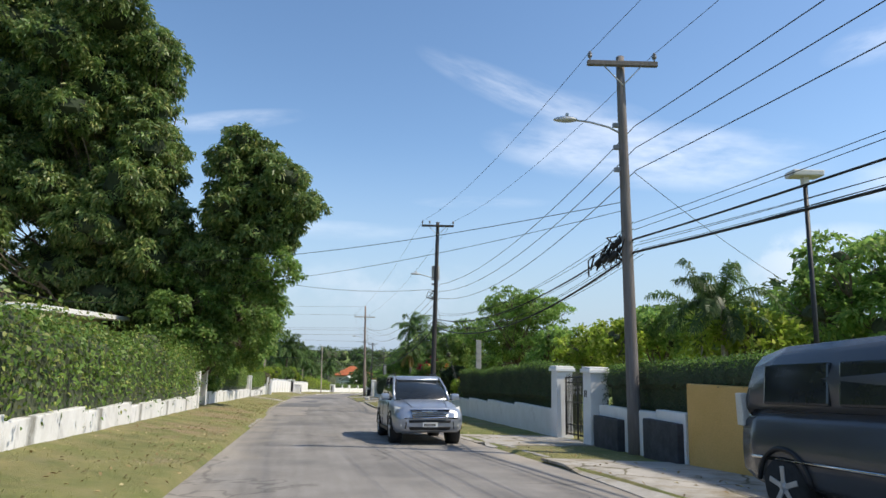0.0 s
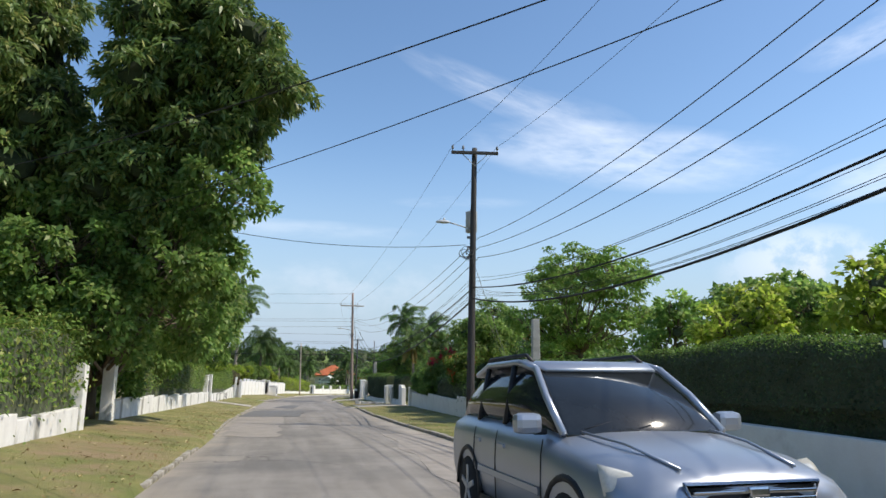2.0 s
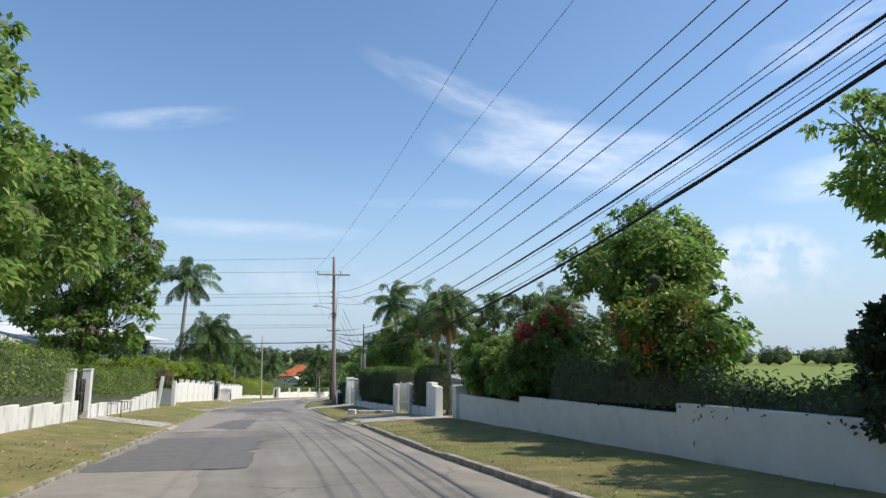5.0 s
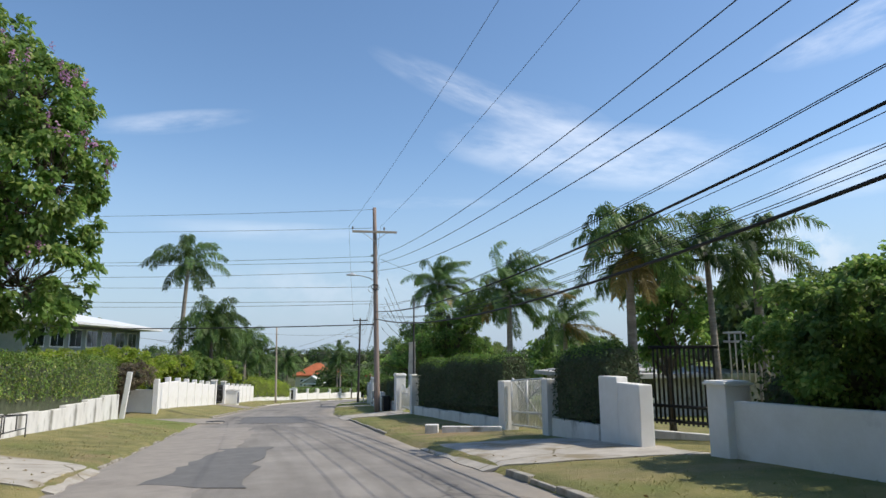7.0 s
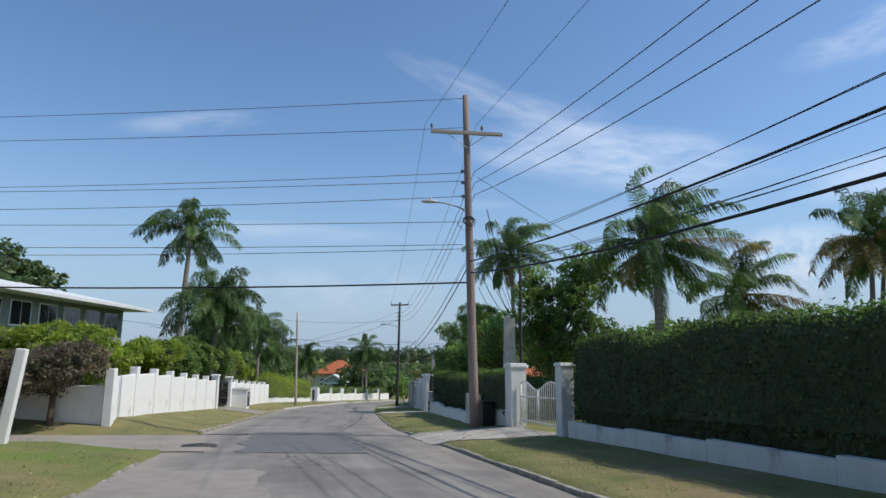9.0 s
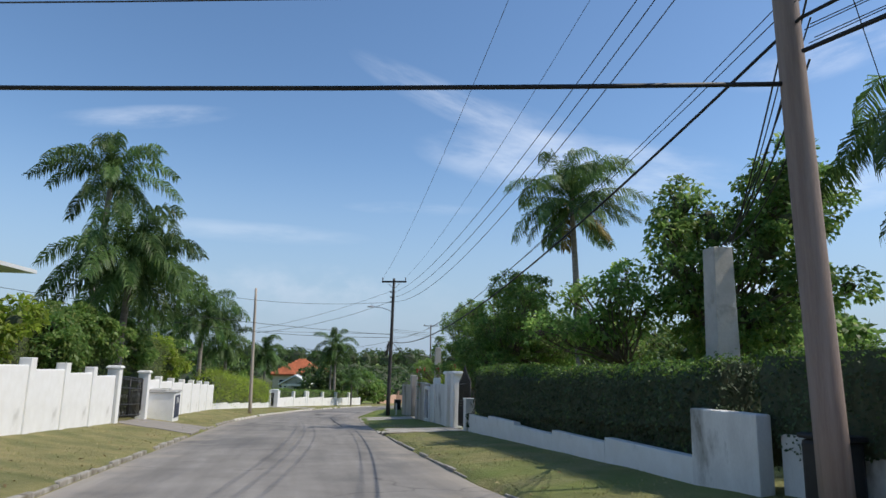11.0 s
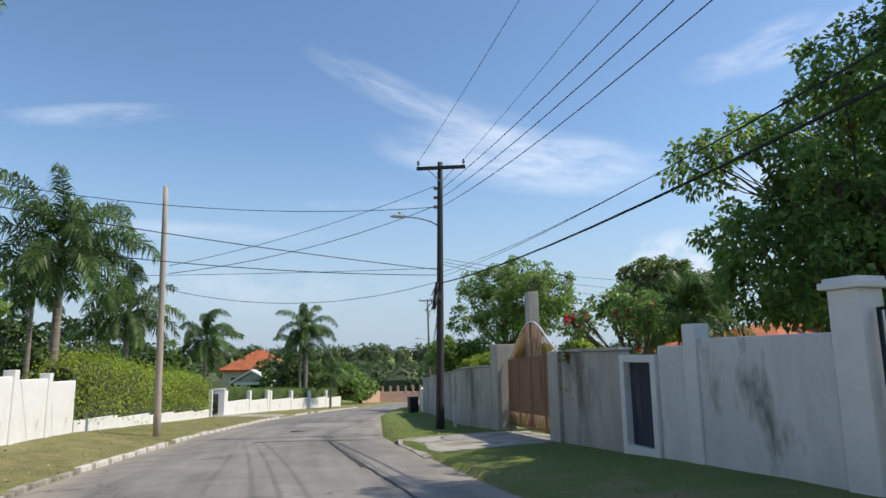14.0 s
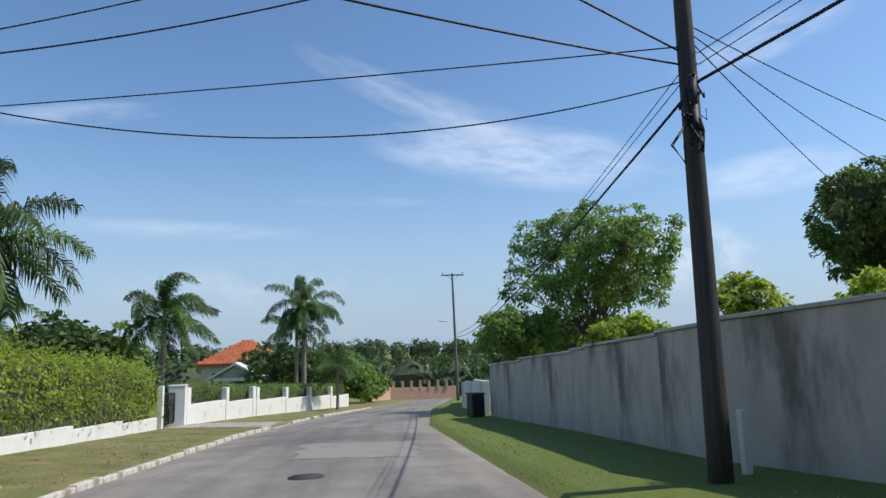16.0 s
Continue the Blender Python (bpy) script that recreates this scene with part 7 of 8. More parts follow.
tree("broadleaf_shrub", "dark round-leaved shrub beyond a clipped hedge", "shrub", -0.8, 104.4, lumps(184, -0.8, 104.4, -2.2, 2.2, 1.1, 12, 0.36), M_LEAF_MANGO, 184, 6, 0.2, 0.12, 0.1, 0.26, 12, 0.4, 0.3, None, 0.16, 0.2)
palm("bushy palm behind a grey wall", -5.2, 114.3, -3.3, "young", 85, 22, 0.82, 0.14, (0, 0), 2, (0.2, 0))
tree("flowering_shrub", "bougainvillea straggling over a grey wall", "bougainvillea", -8.0, 111.9, lumps(86, -8.6, 111.9, -4.0, 1.25, 0.75, 15, 0.17) + lumps(186, -9.35, 112.3, -4.75, 0.5, 0.55, 6, 0.25), M_LEAF_MID, 86, 3.2, 0.09, 0.055, 0.04, 0.2, 10, 0.0, 0.2, (M_FLOWER_RED, 16, 0.045), 0.3, 0.3)
tree("broadleaf_tree", "green tree behind a grey wall", "tree", -5.6, 117.0, lumps(87, -5.6, 117.0, -3.2, 1.3, 1.1, 9, 0.38), M_LEAF_MID, 87, 5, 0.17, 0.08, 0.1, 0.26, 12, 0.3, 0.4, None, 0.2, 0.15)
tree("broadleaf_tree", "round green tree beyond a grey wall", "tree", 0.4, 148.0, lumps(88, 0.6, 148.0, -0.6, 5.4, 3.7, 34, 0.27) + lumps(188, -3.2, 147.0, -4.4, 2.0, 1.4, 8, 0.4), M_LEAF_MID, 88, 5.0, 0.24, 0.12, 0.26, 0.40, 12, 0.0, 0.4, None, 0.34, 0.14)
tree("broadleaf_tree", "low green tree beyond a grey wall", "tree", -5.0, 146, lumps(89, -5.0, 146, -5.2, 2.4, 1.6, 9, 0.5), M_LEAF_MID, 89, 8, 0.25, 0.1, 0.16, 0.38, 11, 0.55)
tree("broadleaf_tree", "dark green tree beyond a grey wall", "tree", 6.5, 132, lumps(90, 5.0, 132, -1.6, 3.4, 2.9, 14, 0.42), M_LEAF_MANGO, 90, 8, 0.25, 0.1, 0.24, 0.38, 12, 0.6)
for i, (sx, sy, sz) in enumerate(((-5.6, 127.0, -4.6), (-3.6, 125, -4.4), (-6.6, 130.5, -5.2), (0.5, 124, -4.2))):
    tree("yellow_shrub", "yellow-green shrub behind a grey wall", "shrub", sx, sy, lumps(91 + i, sx, sy, sz, 1.1, 0.8, 6, 0.5), M_LEAF_YELLOW, 91 + i, 9, 0.2, 0.08, 0.08, 0.25, 11, 0.5)
tree("weed_clump", "dark weed growing from the foot of a stained wall", "weed", -8.75, 100.35, lumps(95, -8.8, 100.35, gz(-8.8, 100.35) + 0.38, 0.2, 0.3, 5, 0.5), M_LEAF_HEDGE, 95, 8, 0.07, 0.035, 0.012, 0.06, 10, 0.0, 0.2)
# left side beyond the junction
palm("tall royal palm with dark fronds", -31.3, 121.0, 8.4, "royal", 101, 18, 1.7, 0.26, (0.5, 0), 0, (0.1, 0))
palm("royal palm with green drooping fronds", -23.6, 105.2, 0.2, "royal", 102, 32, 1.35, 0.18, (0.2, 0), 0, (0.15, 0), 1.2)
palm("royal palm behind a hedge", -24.6, 124.2, -1.0, "royal", 103, 22, 1.2, 0.17)
palm("green palm over a bright hedge", -24.3, 132.0, -2.1, "young", 104, 18, 1.2, 0.15)
palm("wind-blown palm by a tiled house", -23.6, 150.5, -3.8, "royal", 105, 18, 1.1, 0.15, (0, 0), 0, (0.6, 0))
palm("twin-stemmed royal palm by the road", -16.2, 165, -2.2, "royal", 106, 16, 1.15, 0.18)
palm("twin-stemmed royal palm by the road", -16.8, 165.6, -4.0, "royal", 107, 12, 1.1, 0.16)
palm("small palm beside a white wall", -13.8, 160.2, -6.1, "young", 108, 13, 0.9, 0.1)
palm("small palm beside the far houses", -13.0, 171, -6.4, "young", 109, 13, 0.9, 0.1)
palm("slim palm behind the white wall", -27.0, 118.0, -1.0, "young", 110, 13, 0.9, 0.12)
palm("slim palm behind the white wall", -29.0, 133.0, -1.6, "royal", 111, 14, 0.8, 0.13)
palm("slim palm beside a tiled house", -27.5, 139.0, -3.2, "young", 112, 13, 0.9, 0.12)
tree("dry_shrub", "half-bare brown shrub hanging over a wall corner", "shrub", -22.4, 83.4, lumps(121, -22.0, 83.2, -2.9, 1.7, 0.95, 14, 0.42), M_LEAF_DRY, 121, 4.5, 0.12, 0.06, 0.1, 0.18, 14, 0.4, 0.2, None, 0.1, 0.12)
tree("dry_shrub", "half-bare brown shrub hanging over a wall corner", "shrub", -24.9, 82.8, lumps(122, -24.6, 82.6, -2.9, 2.0, 1.0, 14, 0.42), M_LEAF_DRY, 122, 4.5, 0.12, 0.06, 0.1, 0.18, 14, 0.4, 0.2, None, 0.1, 0.12)
for i, (sx, sy, sz, sr, mt) in enumerate(((-24.4, 90, -2.3, 1.7, M_LEAF_YELLOW), (-26.6, 91, -2.1, 1.9, M_LEAF_YELLOW), (-29.2, 90, -2.2, 1.9, M_LEAF_YELLOW), (-31.8, 90, -2.1, 1.9, M_LEAF_MID), (-23.6, 94.5, -2.6, 1.6, M_LEAF_YELLOW), (-23.9, 99.0, -2.7, 1.7, M_LEAF_MID), (-24.4, 103, -2.5, 1.9, M_LEAF_MID), (-24.6, 108, -2.7, 2.2, M_LEAF_MID), (-24.4, 113, -3.2, 2.0, M_LEAF_YELLOW), (-25.5, 117.5, -3.2, 2.2, M_LEAF_MID), (-33, 86, -2.2, 2.0, M_LEAF_MID), (-5.0, 104.3, -4.7, 1.3, M_LEAF_MID), (-4.2, 106.6, -4.4, 1.5, M_LEAF_MID))):
    if mt:
        tree("garden_shrub", "green garden shrub behind a wall", "shrub", sx, sy, lumps(130 + i, sx, sy, sz, sr, 1.35, 9, 0.45), mt, 130 + i, 8, 0.2, 0.095, 0.1, 0.26, 12, 0.6)
# distance
for i, (sx, sy, sz, sr, rz_) in enumerate(((-12.5, 178, -7.6, 3.4, 2.6), (-18.5, 172, -7.0, 3.0, 2.4), (-20, 180, -6.6, 3.0, 2.4), (-30, 158, -5.2, 3.4, 2.6), (-28, 147, -5.2, 2.6, 2.0), (-36, 150, -4.0, 4.0, 3.0), (-9.5, 182, -8.6, 1.8, 1.6), (-14, 186, -7.4, 3.0, 2.2), (2.5, 152, -5.6, 3.5, 2.6), (5, 163, -6.2, 3.5, 2.8), (9, 178, -7.0, 4.0, 3.0), (-42, 112, 2.6, 3.6, 3.0), (-40, 112, -1.2, 4.5, 3.6), (-37, 100, 0.4, 3.4, 3.0), (-46, 98, 1.0, 4.5, 4.0), (8, 104, -2.2, 3.5, 2.6), (14, 110, -2.6, 4.0, 3.0), (5, 118, -3.6, 3.0, 2.0), (12, 66, 1.0, 3.5, 2.8), (9, 74, -0.6, 3.0, 2.2), (17, 76, 0.2, 4.0, 2.8), (18, 46, 2.0, 4.0, 3.0), (20, 34, 2.4, 4.0, 3.0), (-24, 40, 3.0, 4.0, 4.0), (-26, 55, 1.6, 4.0, 3.6), (-30, 20, 5.0, 5.0, 4.6))):
    tree("background_tree", "green tree among the distant gardens", "tree", sx, sy, lumps(150 + i, sx, sy, sz, sr, rz_, 9, 0.5), M_LEAF_FAR if i % 3 else M_LEAF_MID, 150 + i, 6.0, 0.5, 0.24, 0.2, 0.5, 10, 0.66, 0.4, None, 0.14, 0.12)


def far_woods():
    """Low woods closing the view beyond the houses."""
    rng = np.random.default_rng(5)
    blobs = []
    for i in range(300):
        y = rng.uniform(200, 420)
        x = rng.uniform(-0.42, 0.42) * y - 5
        s = rng.uniform(3.0, 5.0)
        blobs.append((x, y, grade(y) + rng.uniform(1.2, 2.6), s, s, rng.uniform(2.6, 4.4)))
    for i in range(330):
        y = (330, 420, 500)[i % 3] + rng.uniform(-8, 8)
        x = (-0.45 + 0.9 * (i // 3) / 110) * y - 5 + rng.uniform(-2, 2)
        s = rng.uniform(4.0, 6.0)
        blobs.append((x, y, grade(y) + rng.uniform(1.5, 3.0), s, s, rng.uniform(3.6, 5.4)))
    for i in range(90):
        y = rng.uniform(165, 205)
        x = rng.uniform(-75, -34) if i % 2 else rng.uniform(14, 60)
        s = rng.uniform(2.4, 3.8)
        blobs.append((x, y, grade(y) + rng.uniform(1.0, 2.4), s, s, rng.uniform(2.4, 3.8)))
    for i in range(150):
        y = rng.uniform(560, 640)
        x = -520 + 1040 * i / 150 + rng.uniform(-4, 4)
        s = rng.uniform(6, 9)
        blobs.append((x, y, grade(y) + rng.uniform(4.5, 7.5), s, s, rng.uniform(6.0, 9.0)))
    q = np.concatenate([crown_quads(rng, blobs[:720], 0.06, 1.2, 0.75, 0.8, 7, 0.3), crown_quads(rng, blobs[720:], 0.04, 2.2, 1.3, 1.2, 6, 0.3)])
    ob = part("far_woods", quad_mesh("far_woods", q), M_LEAF_FAR)
    tagged(ob, "low green woods beyond the houses", "woods", kind="stuff")
    part("underlayer", lump_mesh("far_inner", blobs, 0.85, rng, 1), M_TWIGS, ob)["kind"] = "stuff"


far_woods()

# ---------------------------------------------------------------- houses


def hip_house(name, label, x, y, w, d, h, roof_h, rz, wall_mat, roof_mat, over=0.6, base=None, windows=(), rows=0):
    """A house with a hipped roof of courses, windows with frames and sills."""
    t = thing(name, label, "house", x, y, base, rz)
    part("wall", boxes(((-w / 2, -d / 2, -1.0), (w / 2, d / 2, h), 0.03)), wall_mat, t)
    a, b, z0, z1 = w / 2 + over, d / 2 + over, h - 0.1, h + roof_h
    r = max(0.2, a - b)
    vs = [(-a, -b, z0), (a, -b, z0), (a, b, z0), (-a, b, z0), (-r, 0, z1), (r, 0, z1), (-a, -b, z0 - 0.18), (a, -b, z0 - 0.18), (a, b, z0 - 0.18), (-a, b, z0 - 0.18)]
    fs = [(0, 1, 5, 4), (1, 2, 5), (2, 3, 4, 5), (3, 0, 4), (0, 6, 7, 1), (1, 7, 8, 2), (2, 8, 9, 3), (3, 9, 6, 0), (9, 8, 7, 6)]
    roof = part("roof", mesh_from("roof", vs, fs), roof_mat, t)
    if rows:
        tl = boxes(((-0.17, -0.28, 0.0), (0.17, 0.28, 0.06), 0.02))
        for v in tl.verts:
            v.co.z += 0.05 * math.cos(v.co.x / 0.17 * 1.4)
        me = bpy.data.meshes.new("roof_tile")
        tl.to_mesh(me)
        tl.free()
        me.materials.append(roof_mat)
        count = 0
        for j in range(rows):
            k = (j + 0.5) / rows
            half = a + (r - a) * k
            yy, zz = -b + b * k, z0 + (z1 - z0) * k
            n = int(2 * half / 0.42)
            for i in range(n):
                if count >= 290:
                    break
                ob = new("roof_tile", me)
                ob.parent = roof
                ob.matrix_basis = pose(-half + (i + 0.5) * 2 * half / max(1, n), yy, zz + 0.03, math.degrees(math.atan2(z1 - z0, b)), 0, 0) @ Matrix.Diagonal((1.15, b / rows / 0.42, 1, 1))
                count += 1
    for wx, wz, ww, wh in windows:
        f = part("window", boxes(((wx - ww / 2 - 0.08, -d / 2 - 0.05, wz - 0.08), (wx + ww / 2 + 0.08, -d / 2 + 0.02, wz + wh + 0.08), 0.01)), M_WHITE, t)
        part("pane", boxes(((wx - ww / 2, -d / 2 - 0.058, wz), (wx - 0.03, -d / 2 - 0.052, wz + wh), 0)), M_GLASS_DARK, f)
        part("pane", boxes(((wx + 0.03, -d / 2 - 0.058, wz), (wx + ww / 2, -d / 2 - 0.052, wz + wh), 0)), M_GLASS_DARK, f)
    return t


hip_house("tiled_house", "cream house with an orange clay tile roof", -22.6, 188, 8.0, 7.0, 3.4, 2.4, -8, M_HOUSE_CREAM, M_ROOF_TILE, 0.5, grade(186) + 1.5, [(-2.2, 1.2, 1.3, 1.2), (1.6, 1.2, 1.3, 1.2)], 9)
hip_house("tiled_wing", "orange tiled wing of a cream house", -18.8, 189, 6.0, 5.0, 2.9, 1.6, -8, M_HOUSE_CREAM, M_ROOF_TILE, 0.5, grade(186) + 1.3, [(1.0, 1.0, 1.2, 1.1)], 6)


def gabled_porch(x, y, rz):
    """White porch: four posts, a lintel and a gable with deep barge boards."""
    t = thing("porch", "white gabled porch in front of a tiled house", "porch", x, y, grade(y) - 0.2, rz)
    for px_, py_ in ((-1.9, -1.2), (1.9, -1.2), (-1.9, 1.2), (1.9, 1.2)):
        part("post", boxes(((px_ - 0.14, py_ - 0.14, -0.4), (px_ + 0.14, py_ + 0.14, 3.0), 0.02)), M_WHITE, t)
    part("lintel", boxes(((-2.1, -1.36, 3.0), (2.1, 1.36, 3.3), 0.02)), M_WHITE, t)
    part("gable", mesh_from("gable", [(-1.9, -1.3, 3.3), (1.9, -1.3, 3.3), (0, -1.3, 4.4), (-1.9, -1.15, 3.3), (1.9, -1.15, 3.3), (0, -1.15, 4.4)], [(0, 1, 2), (5, 4, 3), (0, 2, 5, 3), (2, 1, 4, 5), (1, 0, 3, 4)]), M_CAPGREY, t)
    for sd in (-1, 1):
        part("roof_slope", mesh_from("roof_slope", [(0, -1.7, 4.5), (sd * 2.5, -1.7, 3.12), (sd * 2.5, 1.5, 3.12), (0, 1.5, 4.5), (0, -1.7, 4.72), (sd * 2.5, -1.7, 3.34), (sd * 2.5, 1.5, 3.34), (0, 1.5, 4.72)], [(0, 1, 2, 3), (7, 6, 5, 4), (0, 4, 5, 1), (1, 5, 6, 2), (2, 6, 7, 3), (3, 7, 4, 0)]), M_WHITE, t)


gabled_porch(-22.3, 177.4, -10)
hip_house("bungalow", "sage green two-storey house with a pale metal roof", -36.6, 98.0, 19, 12, 6.0, 1.5, 90, M_HOUSE_GREEN, M_ROOF_METAL, 1.5, -5.0, [(-8, 4.2, 1.7, 1.2), (-5.4, 4.2, 1.7, 1.2), (-2.8, 4.2, 1.7, 1.2), (-0.2, 4.2, 1.7, 1.2), (2.4, 4.2, 1.7, 1.2), (5.0, 4.2, 1.7, 1.2), (7.6, 4.2, 1.7, 1.2)])
hip_house("flat_house", "cream house with a white roof slab", -19.0, 24.0, 10, 7, 3.3, 0.2, 8, M_HOUSE_CREAM, M_WHITE, 0.9, gz(-12, 20) + 0.1, [(-2, 0.9, 1.4, 1.1), (2, 0.9, 1.4, 1.1)])
hip_house("red_roof_house", "low house with a dull red roof behind a wall", 3.2, 120, 9, 7, 2.2, 1.1, 5, M_HOUSE_CREAM, M_ROOF_TILE, 0.5, gz(-2, 116) + 0.1)
hip_house("white_house", "small grey house behind a gate", 4.6, 75.5, 8, 6, 2.0, 0.25, 5, M_CAPGREY, M_CAPGREY, 0.5, None, [(-2, 0.9, 1.3, 1.1)])
hip_house("garden_house", "white garden house behind trees", -27, 62.5, 9, 7, 3.2, 1.2, 8, M_HOUSE_CREAM, M_ROOF_METAL, 0.8, None, [(2.5, 1.0, 1.3, 1.2)])
hip_house("far_white_house", "pale house among distant trees", 10.5, 168, 9, 8, 4.6, 1.2, 0, M_WHITE, M_WHITE, 0.4, None, [(-2, 2.6, 1.2, 1.1), (1, 2.6, 1.2, 1.1)])

# ---------------------------------------------------------------- vehicles


def loft(sections, close=True):
    """A smooth body from cross-sections: lists of (x, y, z) of equal length."""
    n = len(sections[0])
    vs = [p for s in sections for p in s]
    fs = [(i * n + k, i * n + (k + 1) % n, (i + 1) * n + (k + 1) % n, (i + 1) * n + k) for i in range(len(sections) - 1) for k in range(n)]
    fs += [tuple(range(n))[::-1], tuple((len(sections) - 1) * n + k for k in range(n))]
    return mesh_from("loft", vs, fs, True)


def ring(y, half, zlo, zhi, rnd=0.12, top=0.0):
    """A rounded cross-section at y; top narrows the upper corners."""
    h2 = half - top
    return [(-half + rnd, y, zlo), (half - rnd, y, zlo), (half, y, zlo + rnd), (half, y, (zlo + zhi) / 2), (h2, y, zhi - rnd), (h2 - rnd, y, zhi), (-h2 + rnd, y, zhi), (-h2, y, zhi - rnd), (-half, y, (zlo + zhi) / 2), (-half, y, zlo + rnd)]


def wheel(parent, x, y, r=0.34, w=0.22):
    prof = [(-w / 2, r * 0.7), (-w / 2, r * 0.93), (-w * 0.35, r), (w * 0.35, r), (w / 2, r * 0.93), (w / 2, r * 0.7)]
    tyre = part("wheel", tube([[q[0], 0, 0] for q in prof], [q[1] for q in prof], 22), M_RUBBER, parent)
    tyre.matrix_basis = pose(x, y, r)
    sx = 1 if x > 0 else -1
    rim = [((w / 2 + 0.004) * sx + 0.0 * k, 0, 0) for k in range(2)]
    bm = bmesh.new()
    for k in range(5):
        a = 2 * math.pi * k / 5
        m = Matrix.Rotation(a, 4, "X")
        box(bm, (w / 2 * sx - 0.012, -0.03, 0.04), (w / 2 * sx + 0.012, 0.03, r * 0.68), 0.008, m)
    part("rim", bm, M_GALV, tyre)
    part("hub", tube([[w / 2 * sx - 0.01, 0, 0], [w / 2 * sx + 0.02, 0, 0]], [0.07, 0.06], 12), M_GALV, tyre)


def hull(stations):
    """A car body from stations (y, z_low, half_low, half_wide, z_shoulder, half_shoulder, z_edge, half_edge, z_crown)."""
    secs = []
    for y, zl, wl, w, zs, ws, ze, we, zc in stations:
        half = [(wl, zl), (w - 0.03, zl + 0.08), (w, zl + 0.22), (w + 0.012, 0.5 * (zl + zs) + 0.08), (w, zs - 0.1), (ws, zs), (we, ze), (we * 0.55, ze * 0.25 + zc * 0.75)]
        secs.append([(0, y, zl)] + [(a, y, b) for a, b in half] + [(0, y, zc)] + [(-a, y, b) for a, b in half[::-1]])
    return loft(secs)


def lens(pts, depth=0.09, bulge=0.03):
    """A rounded lamp glass over four front corners, set into the body."""
    p = np.array(pts, float)
    c = p.mean(0)
    nrm = unit(np.cross(p[1] - p[0], p[3] - p[0]))
    if nrm[1] > 0:
        nrm = -nrm
    ring_ = [p[k] * (1 - f) + p[(k + 1) % 4] * f for k in range(4) for f in (0.0, 0.33, 0.67)]
    inner = [c + (q - c) * 0.72 + nrm * bulge for q in ring_]
    vs = [q - nrm * depth for q in ring_] + ring_ + inner + [c + nrm * bulge * 1.2]
    fs = [(k, (k + 1) % 12, 12 + (k + 1) % 12, 12 + k) for k in range(12)] + [(12 + k, 12 + (k + 1) % 12, 24 + (k + 1) % 12, 24 + k) for k in range(12)] + [(24 + k, 24 + (k + 1) % 12, 36) for k in range(12)]
    return mesh_from("lens", vs, fs, True)


